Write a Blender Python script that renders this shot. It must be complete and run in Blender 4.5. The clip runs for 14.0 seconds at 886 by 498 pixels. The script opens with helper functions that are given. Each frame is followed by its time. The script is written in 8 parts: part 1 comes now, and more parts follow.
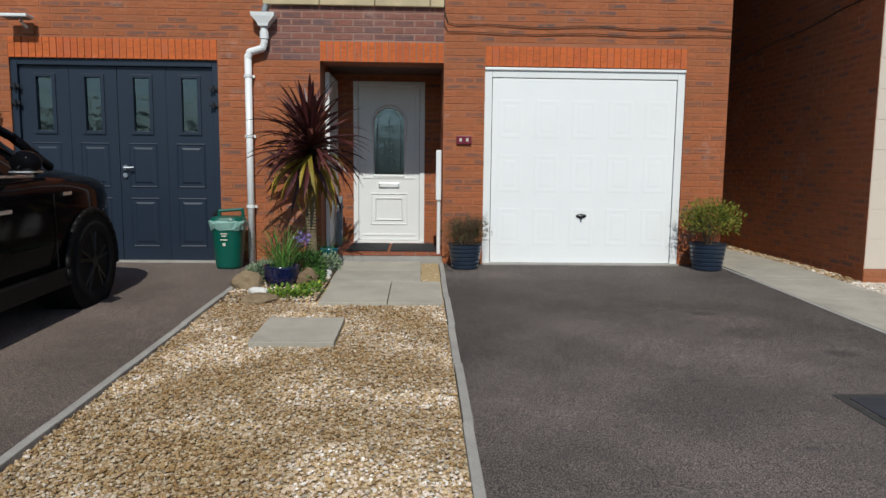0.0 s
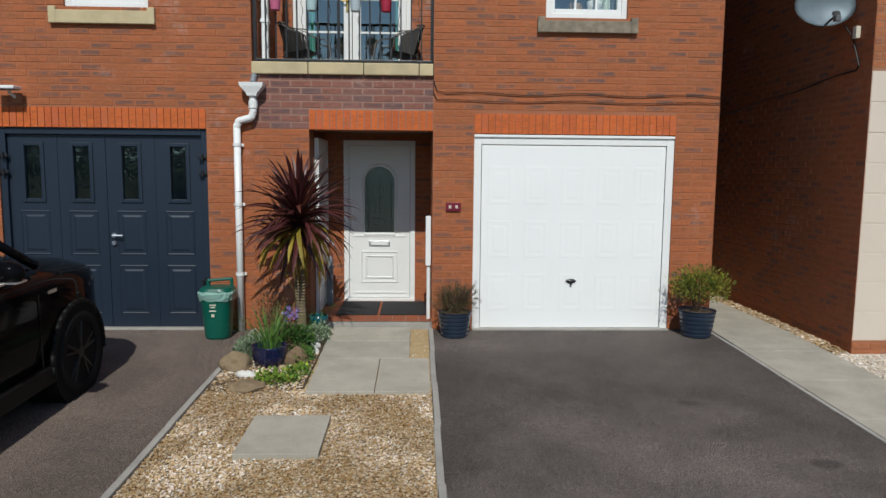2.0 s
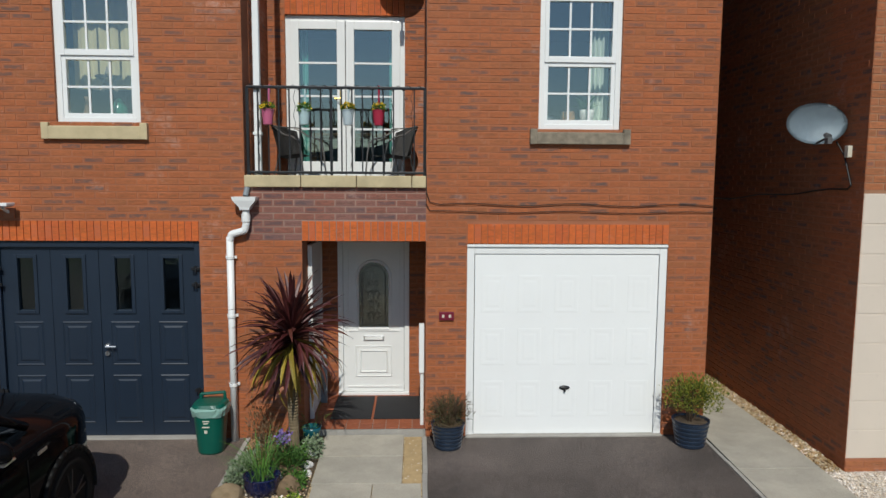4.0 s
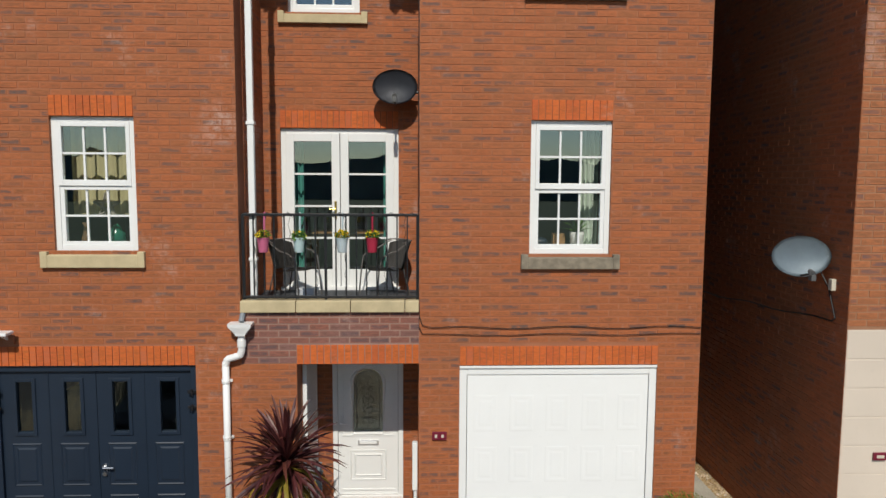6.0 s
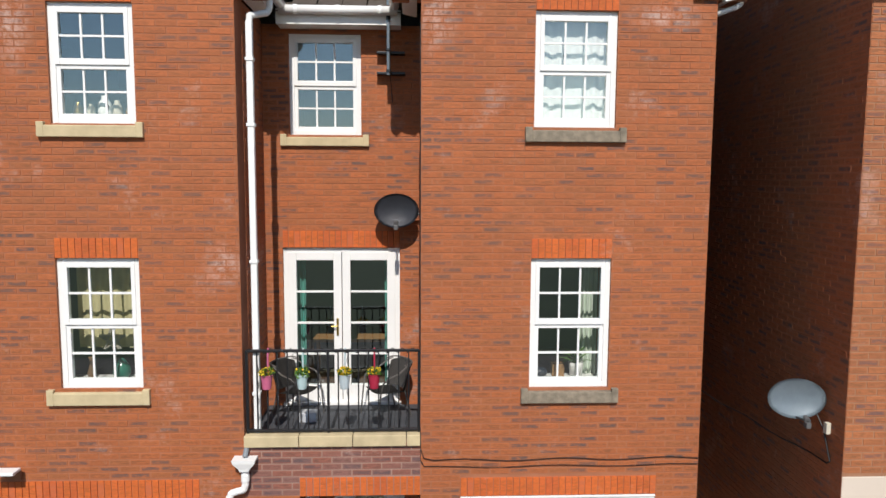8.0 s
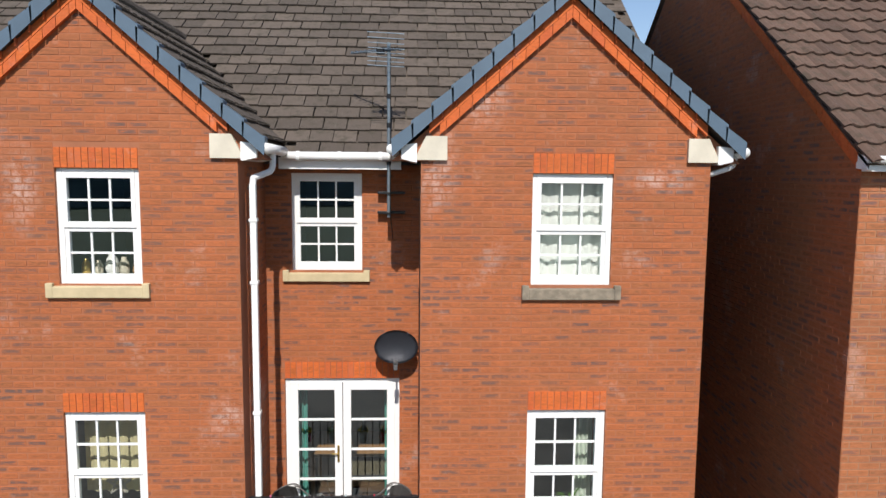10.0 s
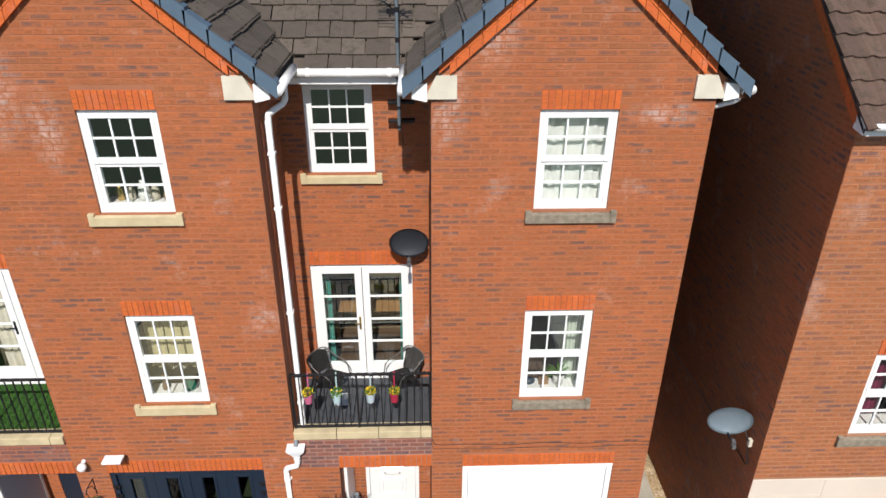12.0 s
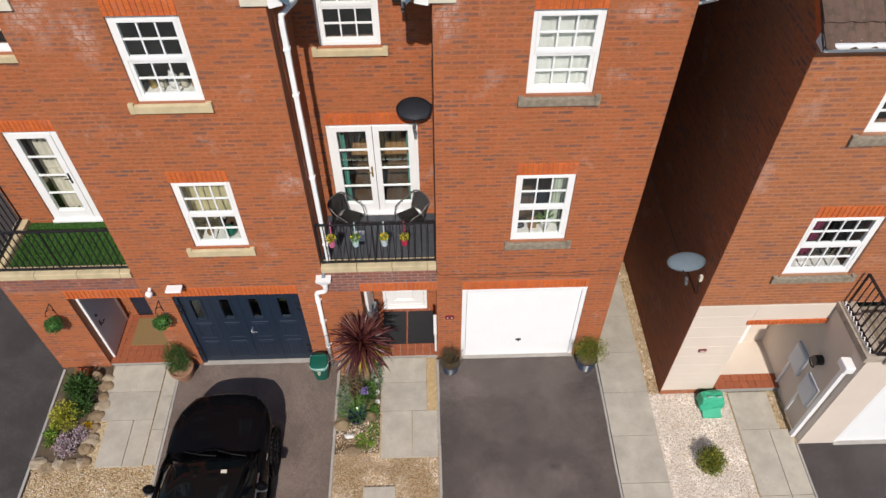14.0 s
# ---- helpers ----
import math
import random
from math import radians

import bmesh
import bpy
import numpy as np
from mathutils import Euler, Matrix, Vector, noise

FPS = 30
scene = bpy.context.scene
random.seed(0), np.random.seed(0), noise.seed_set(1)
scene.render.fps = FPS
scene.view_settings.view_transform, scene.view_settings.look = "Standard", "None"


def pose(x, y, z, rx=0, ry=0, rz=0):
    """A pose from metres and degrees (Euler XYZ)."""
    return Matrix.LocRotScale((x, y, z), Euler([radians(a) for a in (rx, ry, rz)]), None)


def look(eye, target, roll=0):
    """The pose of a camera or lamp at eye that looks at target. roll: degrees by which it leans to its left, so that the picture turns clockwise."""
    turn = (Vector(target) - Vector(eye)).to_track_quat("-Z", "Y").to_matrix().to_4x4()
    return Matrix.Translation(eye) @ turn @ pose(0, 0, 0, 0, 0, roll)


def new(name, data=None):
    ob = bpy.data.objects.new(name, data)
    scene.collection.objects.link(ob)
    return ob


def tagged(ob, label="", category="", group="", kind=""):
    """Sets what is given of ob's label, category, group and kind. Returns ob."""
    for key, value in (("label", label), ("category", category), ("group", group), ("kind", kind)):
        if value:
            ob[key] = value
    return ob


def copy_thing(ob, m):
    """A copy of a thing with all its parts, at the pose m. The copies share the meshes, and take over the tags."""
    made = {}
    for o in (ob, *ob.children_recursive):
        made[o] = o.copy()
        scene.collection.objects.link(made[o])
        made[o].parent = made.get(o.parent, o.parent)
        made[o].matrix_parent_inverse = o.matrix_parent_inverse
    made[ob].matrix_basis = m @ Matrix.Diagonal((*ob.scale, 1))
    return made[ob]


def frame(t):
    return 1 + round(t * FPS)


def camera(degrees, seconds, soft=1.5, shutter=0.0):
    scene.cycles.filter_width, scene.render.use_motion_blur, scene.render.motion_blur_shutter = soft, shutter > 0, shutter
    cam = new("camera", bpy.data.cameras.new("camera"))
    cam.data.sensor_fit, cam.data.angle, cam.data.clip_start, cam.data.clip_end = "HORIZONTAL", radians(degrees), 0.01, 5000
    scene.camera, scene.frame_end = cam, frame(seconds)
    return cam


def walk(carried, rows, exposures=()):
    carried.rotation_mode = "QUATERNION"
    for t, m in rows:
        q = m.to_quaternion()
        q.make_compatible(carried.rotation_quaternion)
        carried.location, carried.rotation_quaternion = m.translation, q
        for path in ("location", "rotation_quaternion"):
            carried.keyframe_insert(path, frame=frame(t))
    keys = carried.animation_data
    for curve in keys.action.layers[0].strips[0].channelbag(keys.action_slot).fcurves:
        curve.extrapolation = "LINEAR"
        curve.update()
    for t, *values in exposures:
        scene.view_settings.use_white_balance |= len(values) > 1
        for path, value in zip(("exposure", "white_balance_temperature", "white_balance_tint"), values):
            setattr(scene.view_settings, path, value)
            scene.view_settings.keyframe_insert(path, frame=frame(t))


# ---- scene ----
cam = camera(65.5, 14.0)
PATH = [
    (0, (-0.713, -7.831, 1.066), (-0.646, -5.846, 0.838), 0.6),
    (0.5, (-0.688, -7.83, 1.243), (-0.617, -5.844, 1.019), 0.6),
    (1, (-0.655, -7.851, 1.416), (-0.584, -5.865, 1.19), 0.6),
    (1.5, (-0.637, -7.836, 1.566), (-0.563, -5.849, 1.343), 0.6),
    (2, (-0.631, -7.749, 1.789), (-0.556, -5.763, 1.567), 0.5),
    (2.5, (-0.642, -7.68, 2.032), (-0.562, -5.693, 1.817), 0.5),
    (3, (-0.616, -7.638, 2.338), (-0.541, -5.651, 2.124), 0.4),
    (5.5, (-0.509, -7.62, 3.946), (-0.434, -5.632, 3.742), 0.3),
    (6, (-0.502, -7.623, 4.289), (-0.422, -5.634, 4.094), 0.3),
    (6.5, (-0.48, -7.596, 4.665), (-0.395, -5.607, 4.474), 0.3),
    (7, (-0.462, -7.568, 5.058), (-0.375, -5.579, 4.861), 0.4),
    (7.5, (-0.511, -7.569, 5.44), (-0.425, -5.581, 5.241), 0.4),
    (8, (-0.531, -7.578, 5.829), (-0.448, -5.59, 5.63), 0.3),
    (8.5, (-0.496, -7.591, 6.27), (-0.413, -5.603, 6.066), 0.5),
    (9, (-0.501, -7.596, 6.706), (-0.416, -5.608, 6.501), 0.5),
    (10.2, (-0.525, -7.585, 7.84), (-0.445, -5.597, 7.621), 0.5),
    (11.3, (-0.573, -7.565, 9.13), (-0.498, -5.645, 8.569), 0.4),
    (11.5, (-0.579, -7.561, 9.35), (-0.508, -5.683, 8.667), 0.3),
    (12, (-0.598, -7.547, 9.905), (-0.532, -5.782, 8.966), 0.4),
    (12.5, (-0.591, -7.54, 10.438), (-0.534, -5.917, 9.271), 0.2),
    (13, (-0.581, -7.561, 10.955), (-0.533, -6.107, 9.582), 0.1),
    (13.5, (-0.546, -7.601, 11.453), (-0.511, -6.284, 9.948), -0.2),
    (14, (-0.542, -7.637, 11.977), (-0.508, -6.313, 10.478), -0.3),
]
walk(cam, [(t, look(eye, target, roll)) for t, eye, target, roll in PATH],
     exposures=((0, -0.24, 6050, 6), (3, -0.27, 6050, 6), (5.5, -0.2, 6380, 7), (6, -0.15, 6450, 8), (7.2, 0.04, 6450, 10), (8.5, 0.28, 6320, 13), (9, 0.32, 6300, 13), (11.5, 0.47, 6300, 12), (12, 0.37, 6300, 12), (12.5, 0.2, 6370, 12), (13, 0.15, 6400, 13), (14, 0.1, 6400, 14)))

# ---- light ----
world = bpy.data.worlds.new("sky")
scene.world = world
world.use_nodes = True
sky_nodes = world.node_tree
sky = sky_nodes.nodes.new("ShaderNodeTexSky")
sky.sky_type = "NISHITA"
sky.sun_disc = False
sky.sun_elevation = radians(45)
sky.sun_rotation = radians(180)
sky.air_density = 1.0
sky.dust_density = 0.3
sky_nodes.links.new(sky.outputs[0], sky_nodes.nodes["Background"].inputs[0])
sky_nodes.nodes["Background"].inputs[1].default_value = 0.095
sun = new("sun", bpy.data.lights.new("sun", "SUN"))
sun.data.energy = 4.25
sun.data.angle = radians(0.6)
sun.data.color = (1.0, 0.94, 0.84)
sun.matrix_world = look((0.005, -10, 10.2), (0, 0, 0))


# ---- materials ----
def material(name):
    m = bpy.data.materials.new(name)
    m.use_nodes = True
    return m, m.node_tree.nodes, m.node_tree.links, m.node_tree.nodes["Principled BSDF"]


def coords(n, l, scale=(1, 1, 1), place=False):
    """Texture place: the object's own, or (place) the place in the world, for pieces that share a mesh."""
    c = n.new("ShaderNodeNewGeometry").outputs["Position"] if place else n.new("ShaderNodeTexCoord").outputs["Object"]
    mp = n.new("ShaderNodeMapping")
    mp.inputs["Scale"].default_value = scale
    l.new(c, mp.inputs[0])
    return mp.outputs[0]


def noise_tex(n, l, vec, scale, detail=4, rough=0.55):
    t = n.new("ShaderNodeTexNoise")
    t.inputs["Scale"].default_value = scale
    t.inputs["Detail"].default_value = detail
    t.inputs["Roughness"].default_value = rough
    l.new(vec, t.inputs["Vector"])
    return t.outputs["Fac"]


def ramp(n, l, fac, stops):
    r = n.new("ShaderNodeValToRGB")
    while len(r.color_ramp.elements) < len(stops):
        r.color_ramp.elements.new(0.5)
    for e, (p, c) in zip(r.color_ramp.elements, stops):
        e.position = p
        e.color = (*c, 1) if len(c) == 3 else c
    l.new(fac, r.inputs[0])
    return r.outputs[0]


def mix(n, l, fac, a, b, mode="MIX"):
    m = n.new("ShaderNodeMix")
    m.data_type = "RGBA"
    m.blend_type = mode
    for sock, v in ((m.inputs[0], fac), (m.inputs[6], a), (m.inputs[7], b)):
        if isinstance(v, (int, float)):
            sock.default_value = v
        elif isinstance(v, tuple):
            sock.default_value = (*v, 1)
        else:
            l.new(v, sock)
    return m.outputs[2]


def bump(n, l, bsdf, fac, strength, distance=0.01):
    b = n.new("ShaderNodeBump")
    b.inputs["Strength"].default_value = strength
    b.inputs["Distance"].default_value = distance
    l.new(fac, b.inputs["Height"])
    l.new(b.outputs[0], bsdf.inputs["Normal"])


def plain(name, colour, rough=0.5, metal=0.0, wear=0.12, scale=6.0, bumpy=0.0, coat=0.0):
    """A painted, moulded or metal surface with faint dirt at two scales."""
    m, n, l, b = material(name)
    v = coords(n, l)
    big, fine = noise_tex(n, l, v, scale, 3), noise_tex(n, l, v, scale * 14, 3)
    dark = tuple(c * (1 - 2.2 * wear) for c in colour)
    base = mix(n, l, ramp(n, l, big, [(0.35, (0, 0, 0)), (0.7, (1, 1, 1))]), colour, tuple(c * (1 - wear) for c in colour))
    l.new(mix(n, l, ramp(n, l, fine, [(0.6, (0, 0, 0)), (0.8, (0.5, 0.5, 0.5))]), base, dark), b.inputs["Base Color"])
    b.inputs["Roughness"].default_value = rough
    b.inputs["Metallic"].default_value = metal
    b.inputs["Coat Weight"].default_value = coat
    b.inputs["Coat Roughness"].default_value = 0.03
    if bumpy:
        bump(n, l, b, fine, bumpy, 0.004)
    return m


def math_node(n, l, op, a, b=0.0):
    m = n.new("ShaderNodeMath")
    m.operation = op
    for sock, v in ((m.inputs[0], a), (m.inputs[1], b)):
        if isinstance(v, (int, float)):
            sock.default_value = v
        else:
            l.new(v, sock)
    return m.outputs[0]


def brick_material(name, main, second, dark, dark_share, bloom=0.65, single=False, stains=()):
    """Clay brick: a colour of its own for each brick, dark fire marks, soot and pale lime bloom."""
    m, n, l, b = material(name)
    v = coords(n, l, (1, 1, 1), single)
    if single:
        rnd = n.new("ShaderNodeObjectInfo").outputs["Random"]
    else:
        rnd = n.new("ShaderNodeNewGeometry").outputs["Random Per Island"]
    col = ramp(n, l, rnd, [(0.0, main), (0.45, tuple(0.93 * c for c in main)), (0.7, second), (1.0, tuple(1.06 * c for c in main))])
    # the arris keeps its clean clay; the dragged face inside it is browner, and on some bricks burnt grey
    uv = n.new("ShaderNodeSeparateXYZ")
    l.new(n.new("ShaderNodeUVMap").outputs[0], uv.inputs[0])

    def inner(sock, a, b_):
        c = math_node(n, l, "ABSOLUTE", math_node(n, l, "SUBTRACT", sock, 0.5))
        return ramp(n, l, c, [(a, (1, 1, 1)), (b_, (0, 0, 0))])

    face = mix(n, l, 1.0, inner(uv.outputs[0], 0.36, 0.46), inner(uv.outputs[1], 0.2, 0.4), "MULTIPLY")
    pick = math_node(n, l, "FRACT", math_node(n, l, "MULTIPLY", rnd, 37.13))
    patchy = ramp(n, l, noise_tex(n, l, v, 0.9, 3, 0.6), [(0.35, (0.45, 0.45, 0.45)), (0.65, (1.0, 1.0, 1.0))])
    burnt = ramp(n, l, pick, [(dark_share, (1, 1, 1)), (dark_share + 0.03, (0, 0, 0))])
    dragged = ramp(n, l, pick, [(dark_share, (0.35, 0.35, 0.35)), (dark_share + 0.45, (0.9, 0.9, 0.9)), (1.0, (0.25, 0.25, 0.25))])
    smear = noise_tex(n, l, coords(n, l, (6, 6, 26), single), 1.7, 5, 0.7)
    broad = ramp(n, l, smear, [(0.37, (0.1, 0.1, 0.1)), (0.47, (0.75, 0.75, 0.75)), (0.6, (1, 1, 1))])
    thin = ramp(n, l, smear, [(0.44, (0, 0, 0)), (0.56, (0.8, 0.8, 0.8)), (0.66, (1, 1, 1))])
    mottle = ramp(n, l, noise_tex(n, l, coords(n, l, (9, 9, 22), single), 1.6, 6, 0.75), [(0.35, (0.8, 0.8, 0.78)), (0.52, (1.0, 1.0, 1.0)), (0.7, (1.1, 1.08, 1.05))])
    col = mix(n, l, 1.0, col, mottle, "MULTIPLY")
    brown = tuple(0.54 * a + 0.1 * b_ for a, b_ in zip((main[0] * 0.8, main[1] * 0.98, main[2] * 0.95), dark))
    col = mix(n, l, mix(n, l, 1.0, mix(n, l, 1.0, face, thin, "MULTIPLY"), dragged, "MULTIPLY"), col, brown)
    col = mix(n, l, mix(n, l, 1.0, mix(n, l, 1.0, mix(n, l, 1.0, burnt, broad, "MULTIPLY"), face, "MULTIPLY"), patchy, "MULTIPLY"), col, dark)
    spots = ramp(n, l, noise_tex(n, l, v, 90, 2), [(0.62, (0, 0, 0)), (0.72, (0.45, 0.45, 0.45))])
    col = mix(n, l, spots, col, tuple(0.5 * c for c in main))
    wash = ramp(n, l, noise_tex(n, l, v, 0.55, 4, 0.6), [(0.3, (0.88, 0.9, 0.92)), (0.7, (1.06, 1.04, 1.0))])
    col = mix(n, l, 1.0, col, wash, "MULTIPLY")
    lime = ramp(n, l, noise_tex(n, l, v, 1.3, 7, 0.78), [(0.57, (0, 0, 0)), (0.78, (bloom, bloom, bloom))])
    for cx, cz, rx, rz in stains:
        mp = n.new("ShaderNodeMapping")
        mp.vector_type = "TEXTURE"
        mp.inputs["Location"].default_value = (cx, 0, cz)
        mp.inputs["Scale"].default_value = (rx, 3, rz)
        l.new(n.new("ShaderNodeNewGeometry").outputs["Position"], mp.inputs[0])
        ln = n.new("ShaderNodeVectorMath")
        ln.operation = "LENGTH"
        l.new(mp.outputs[0], ln.inputs[0])
        near = ramp(n, l, ln.outputs["Value"], [(0.2, (1, 1, 1)), (1.0, (0, 0, 0))])
        rough_edge = ramp(n, l, noise_tex(n, l, v, 6, 6, 0.75), [(0.42, (0, 0, 0)), (0.62, (0.75, 0.75, 0.75))])
        lime = mix(n, l, 1.0, lime, mix(n, l, 1.0, near, rough_edge, "MULTIPLY"), "LIGHTEN")
    l.new(mix(n, l, lime, col, (0.54, 0.38, 0.32)), b.inputs["Base Color"])
    b.inputs["Roughness"].default_value = 0.8
    bump(n, l, b, noise_tex(n, l, v, 120, 4), 0.35, 0.004)
    return m


RED, RED2, FIRED = (0.405, 0.117, 0.038), (0.345, 0.112, 0.04), (0.1, 0.067, 0.06)
M_BRICK = brick_material("red_brick", RED, RED2, FIRED, 0.25, stains=((-0.3, 7.75, 0.3, 0.75), (0.2, 8.5, 0.35, 0.5), (-4.75, 7.45, 0.25, 0.6), (2.2, 7.6, 0.5, 0.2), (-5.3, 7.9, 0.5, 0.8), (-2.6, 4.9, 0.3, 0.3)))
M_BRICK_ONE = brick_material("red_brick_piece", RED, RED2, FIRED, 0.25, single=True)
M_NB_BRICK_ONE = brick_material("orange_brick_piece", (0.40, 0.135, 0.05), (0.34, 0.12, 0.05), (0.15, 0.08, 0.07), 0.2, single=True)
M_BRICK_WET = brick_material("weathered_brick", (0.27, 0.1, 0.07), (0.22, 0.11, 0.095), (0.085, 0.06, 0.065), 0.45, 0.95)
M_SOLDIER = brick_material("orange_soldier_brick", (0.58, 0.125, 0.022), (0.5, 0.1, 0.024), (0.46, 0.12, 0.05), 0.1, 0.5)
M_SOLDIER_ONE = brick_material("orange_soldier_piece", (0.58, 0.125, 0.022), (0.5, 0.1, 0.024), (0.46, 0.12, 0.05), 0.1, 0.75, single=True)
M_NB_BRICK = brick_material("orange_brick", (0.40, 0.135, 0.05), (0.34, 0.12, 0.05), (0.15, 0.08, 0.07), 0.2)
M_MORTAR = plain("mortar", (0.36, 0.138, 0.068), 0.95, wear=0.25, scale=2, bumpy=0.5)
M_MORTAR_PALE = plain("washed_mortar", (0.33, 0.21, 0.165), 0.95, wear=0.3, scale=2, bumpy=0.5)
M_MORTAR_NB = plain("pale_mortar", (0.36, 0.18, 0.1), 0.95, wear=0.25, scale=2, bumpy=0.5)
M_UPVC = plain("white_upvc", (0.8, 0.8, 0.785), 0.28, wear=0.05, scale=2)
M_GARAGE = plain("white_painted_steel", (0.84, 0.84, 0.825), 0.35, wear=0.03, scale=1.5)
M_NAVY = plain("navy_painted_steel", (0.0115, 0.021, 0.038), 0.45, wear=0.12, scale=2)
M_STONE = plain("buff_sandstone", (0.55, 0.45, 0.27), 0.85, wear=0.22, scale=5, bumpy=0.4)
M_STONE_PALE = plain("pale_cast_stone", (0.62, 0.57, 0.46), 0.85, wear=0.18, scale=4, bumpy=0.3)
M_STONE_GREY = plain("lichen_grey_stone", (0.27, 0.225, 0.165), 0.9, wear=0.42, scale=13, bumpy=0.7)
M_CREAM = plain("cream_render", (0.63, 0.54, 0.45), 0.85, wear=0.07, scale=1.2, bumpy=0.15)
M_IRON = plain("black_iron", (0.012, 0.012, 0.014), 0.4, wear=0.2, scale=20)
M_VERGE = plain("slate_blue_verge", (0.085, 0.13, 0.18), 0.5, wear=0.15, scale=4)
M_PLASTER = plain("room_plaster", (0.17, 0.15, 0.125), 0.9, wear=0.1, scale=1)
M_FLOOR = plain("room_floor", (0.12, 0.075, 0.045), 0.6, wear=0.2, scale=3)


def asphalt_material(name, warm, low=0.75, patches=()):
    """Asphalt with worn and oil-stained patches (x, y, radius x, radius y, gain)."""
    m, n, l, b = material(name)
    v = coords(n, l)
    speck = noise_tex(n, l, v, 150, 4, 0.8)
    col = ramp(n, l, speck, [(0.38, (0.016, 0.0155, 0.016)), (0.5, (0.072, 0.068, 0.066)), (0.62, (0.29, 0.275, 0.265))])
    worn = ramp(n, l, noise_tex(n, l, v, 0.75, 5, 0.6), [(0.4, tuple(low * k for k in warm)), (0.5, warm), (0.62, tuple(1.25 * k for k in warm))])
    col = mix(n, l, 1.0, col, worn, "MULTIPLY")
    for cx, cy, rx, ry, gain in patches:
        mp = n.new("ShaderNodeMapping")
        mp.vector_type = "TEXTURE"
        mp.inputs["Location"].default_value = (cx, cy, 0)
        mp.inputs["Scale"].default_value = (rx, ry, 9)
        l.new(n.new("ShaderNodeTexCoord").outputs["Object"], mp.inputs[0])
        ln = n.new("ShaderNodeVectorMath")
        ln.operation = "LENGTH"
        l.new(mp.outputs[0], ln.inputs[0])
        edge = math_node(n, l, "ADD", ln.outputs["Value"], math_node(n, l, "MULTIPLY", math_node(n, l, "SUBTRACT", noise_tex(n, l, v, 2.4, 5, 0.65), 0.5), 0.9))
        near = ramp(n, l, edge, [(0.55, (1, 1, 1)), (1.0, (0, 0, 0))])
        col = mix(n, l, near, col, mix(n, l, 1.0, col, (gain, gain, gain * 1.02), "MULTIPLY"))
    spot = ramp(n, l, noise_tex(n, l, coords(n, l, (1, 2.2, 1)), 2.1, 4, 0.7), [(0.66, (0, 0, 0)), (0.75, (0.7, 0.7, 0.7))])
    l.new(mix(n, l, spot, col, (0.03, 0.03, 0.033)), b.inputs["Base Color"])
    b.inputs["Roughness"].default_value = 0.9
    bump(n, l, b, speck, 1.0, 0.008)
    return m


def gravel_bed_material(name, a, bb, c):
    m, n, l, b = material(name)
    v = coords(n, l)
    vo = n.new("ShaderNodeTexVoronoi")
    vo.inputs["Scale"].default_value = 42
    l.new(v, vo.inputs["Vector"])
    sep = n.new("ShaderNodeSeparateColor")
    l.new(vo.outputs["Color"], sep.inputs[0])
    col = ramp(n, l, sep.outputs[0], [(0.0, a), (0.5, bb), (1.0, c)])
    gap = ramp(n, l, vo.outputs["Distance"], [(0.35, (1, 1, 1)), (0.8, (0.55, 0.5, 0.44))])
    l.new(mix(n, l, 1.0, col, gap, "MULTIPLY"), b.inputs["Base Color"])
    b.inputs["Roughness"].default_value = 0.85
    bump(n, l, b, ramp(n, l, vo.outputs["Distance"], [(0.0, (1, 1, 1)), (0.8, (0, 0, 0))]), 0.8, 0.015)
    return m


def concrete_material(name, colour):
    m, n, l, b = material(name)
    v = coords(n, l)
    col = ramp(n, l, noise_tex(n, l, v, 2.2, 5, 0.65), [(0.3, tuple(0.78 * c for c in colour)), (0.7, tuple(1.1 * c for c in colour))])
    grit = ramp(n, l, noise_tex(n, l, v, 160, 2), [(0.4, (0.85, 0.85, 0.85)), (0.65, (1.08, 1.08, 1.08))])
    rnd = n.new("ShaderNodeObjectInfo").outputs["Random"]
    tone = ramp(n, l, rnd, [(0, (0.92, 0.92, 0.92)), (1, (1.06, 1.05, 1.03))])
    col = mix(n, l, 1.0, mix(n, l, 1.0, col, grit, "MULTIPLY"), tone, "MULTIPLY")
    stain = ramp(n, l, noise_tex(n, l, v, 7, 5, 0.7), [(0.6, (0, 0, 0)), (0.78, (0.5, 0.5, 0.5))])
    l.new(mix(n, l, stain, col, tuple(0.55 * c for c in colour)), b.inputs["Base Color"])
    b.inputs["Roughness"].default_value = 0.9
    bump(n, l, b, noise_tex(n, l, v, 90, 4), 0.3, 0.004)
    return m


M_ASPHALT = asphalt_material("asphalt", (0.84, 0.71, 0.64), patches=(
    (1.0, -5.2, 2.0, 3.3, 1.5), (1.75, -2.95, 0.3, 0.2, 0.72), (2.1, -3.45, 0.14, 0.1, 0.6), (1.62, -2.35, 0.14, 0.08, 0.7), (-0.1, -0.7, 0.5, 0.3, 1.25)))
M_ASPHALT_ROAD = asphalt_material("road_asphalt", (1.0, 0.86, 0.76))
# dark from sealing on the far right; on the far left a cast shadow as colour
M_ASPHALT_DARK = asphalt_material("sealed_and_shadowed_asphalt", (0.5, 0.44, 0.42))
M_ASPHALT_PALE = asphalt_material("worn_asphalt", (1.42, 1.14, 0.97), 0.8)
M_GRAVEL_BED = gravel_bed_material("gravel_bed", (0.42, 0.3, 0.16), (0.52, 0.4, 0.23), (0.6, 0.5, 0.34))
M_WHITE_GRAVEL_BED = gravel_bed_material("pale_gravel_bed", (0.6, 0.52, 0.42), (0.68, 0.61, 0.53), (0.75, 0.7, 0.64))
M_SLAB = concrete_material("grey_paving", (0.42, 0.385, 0.32))
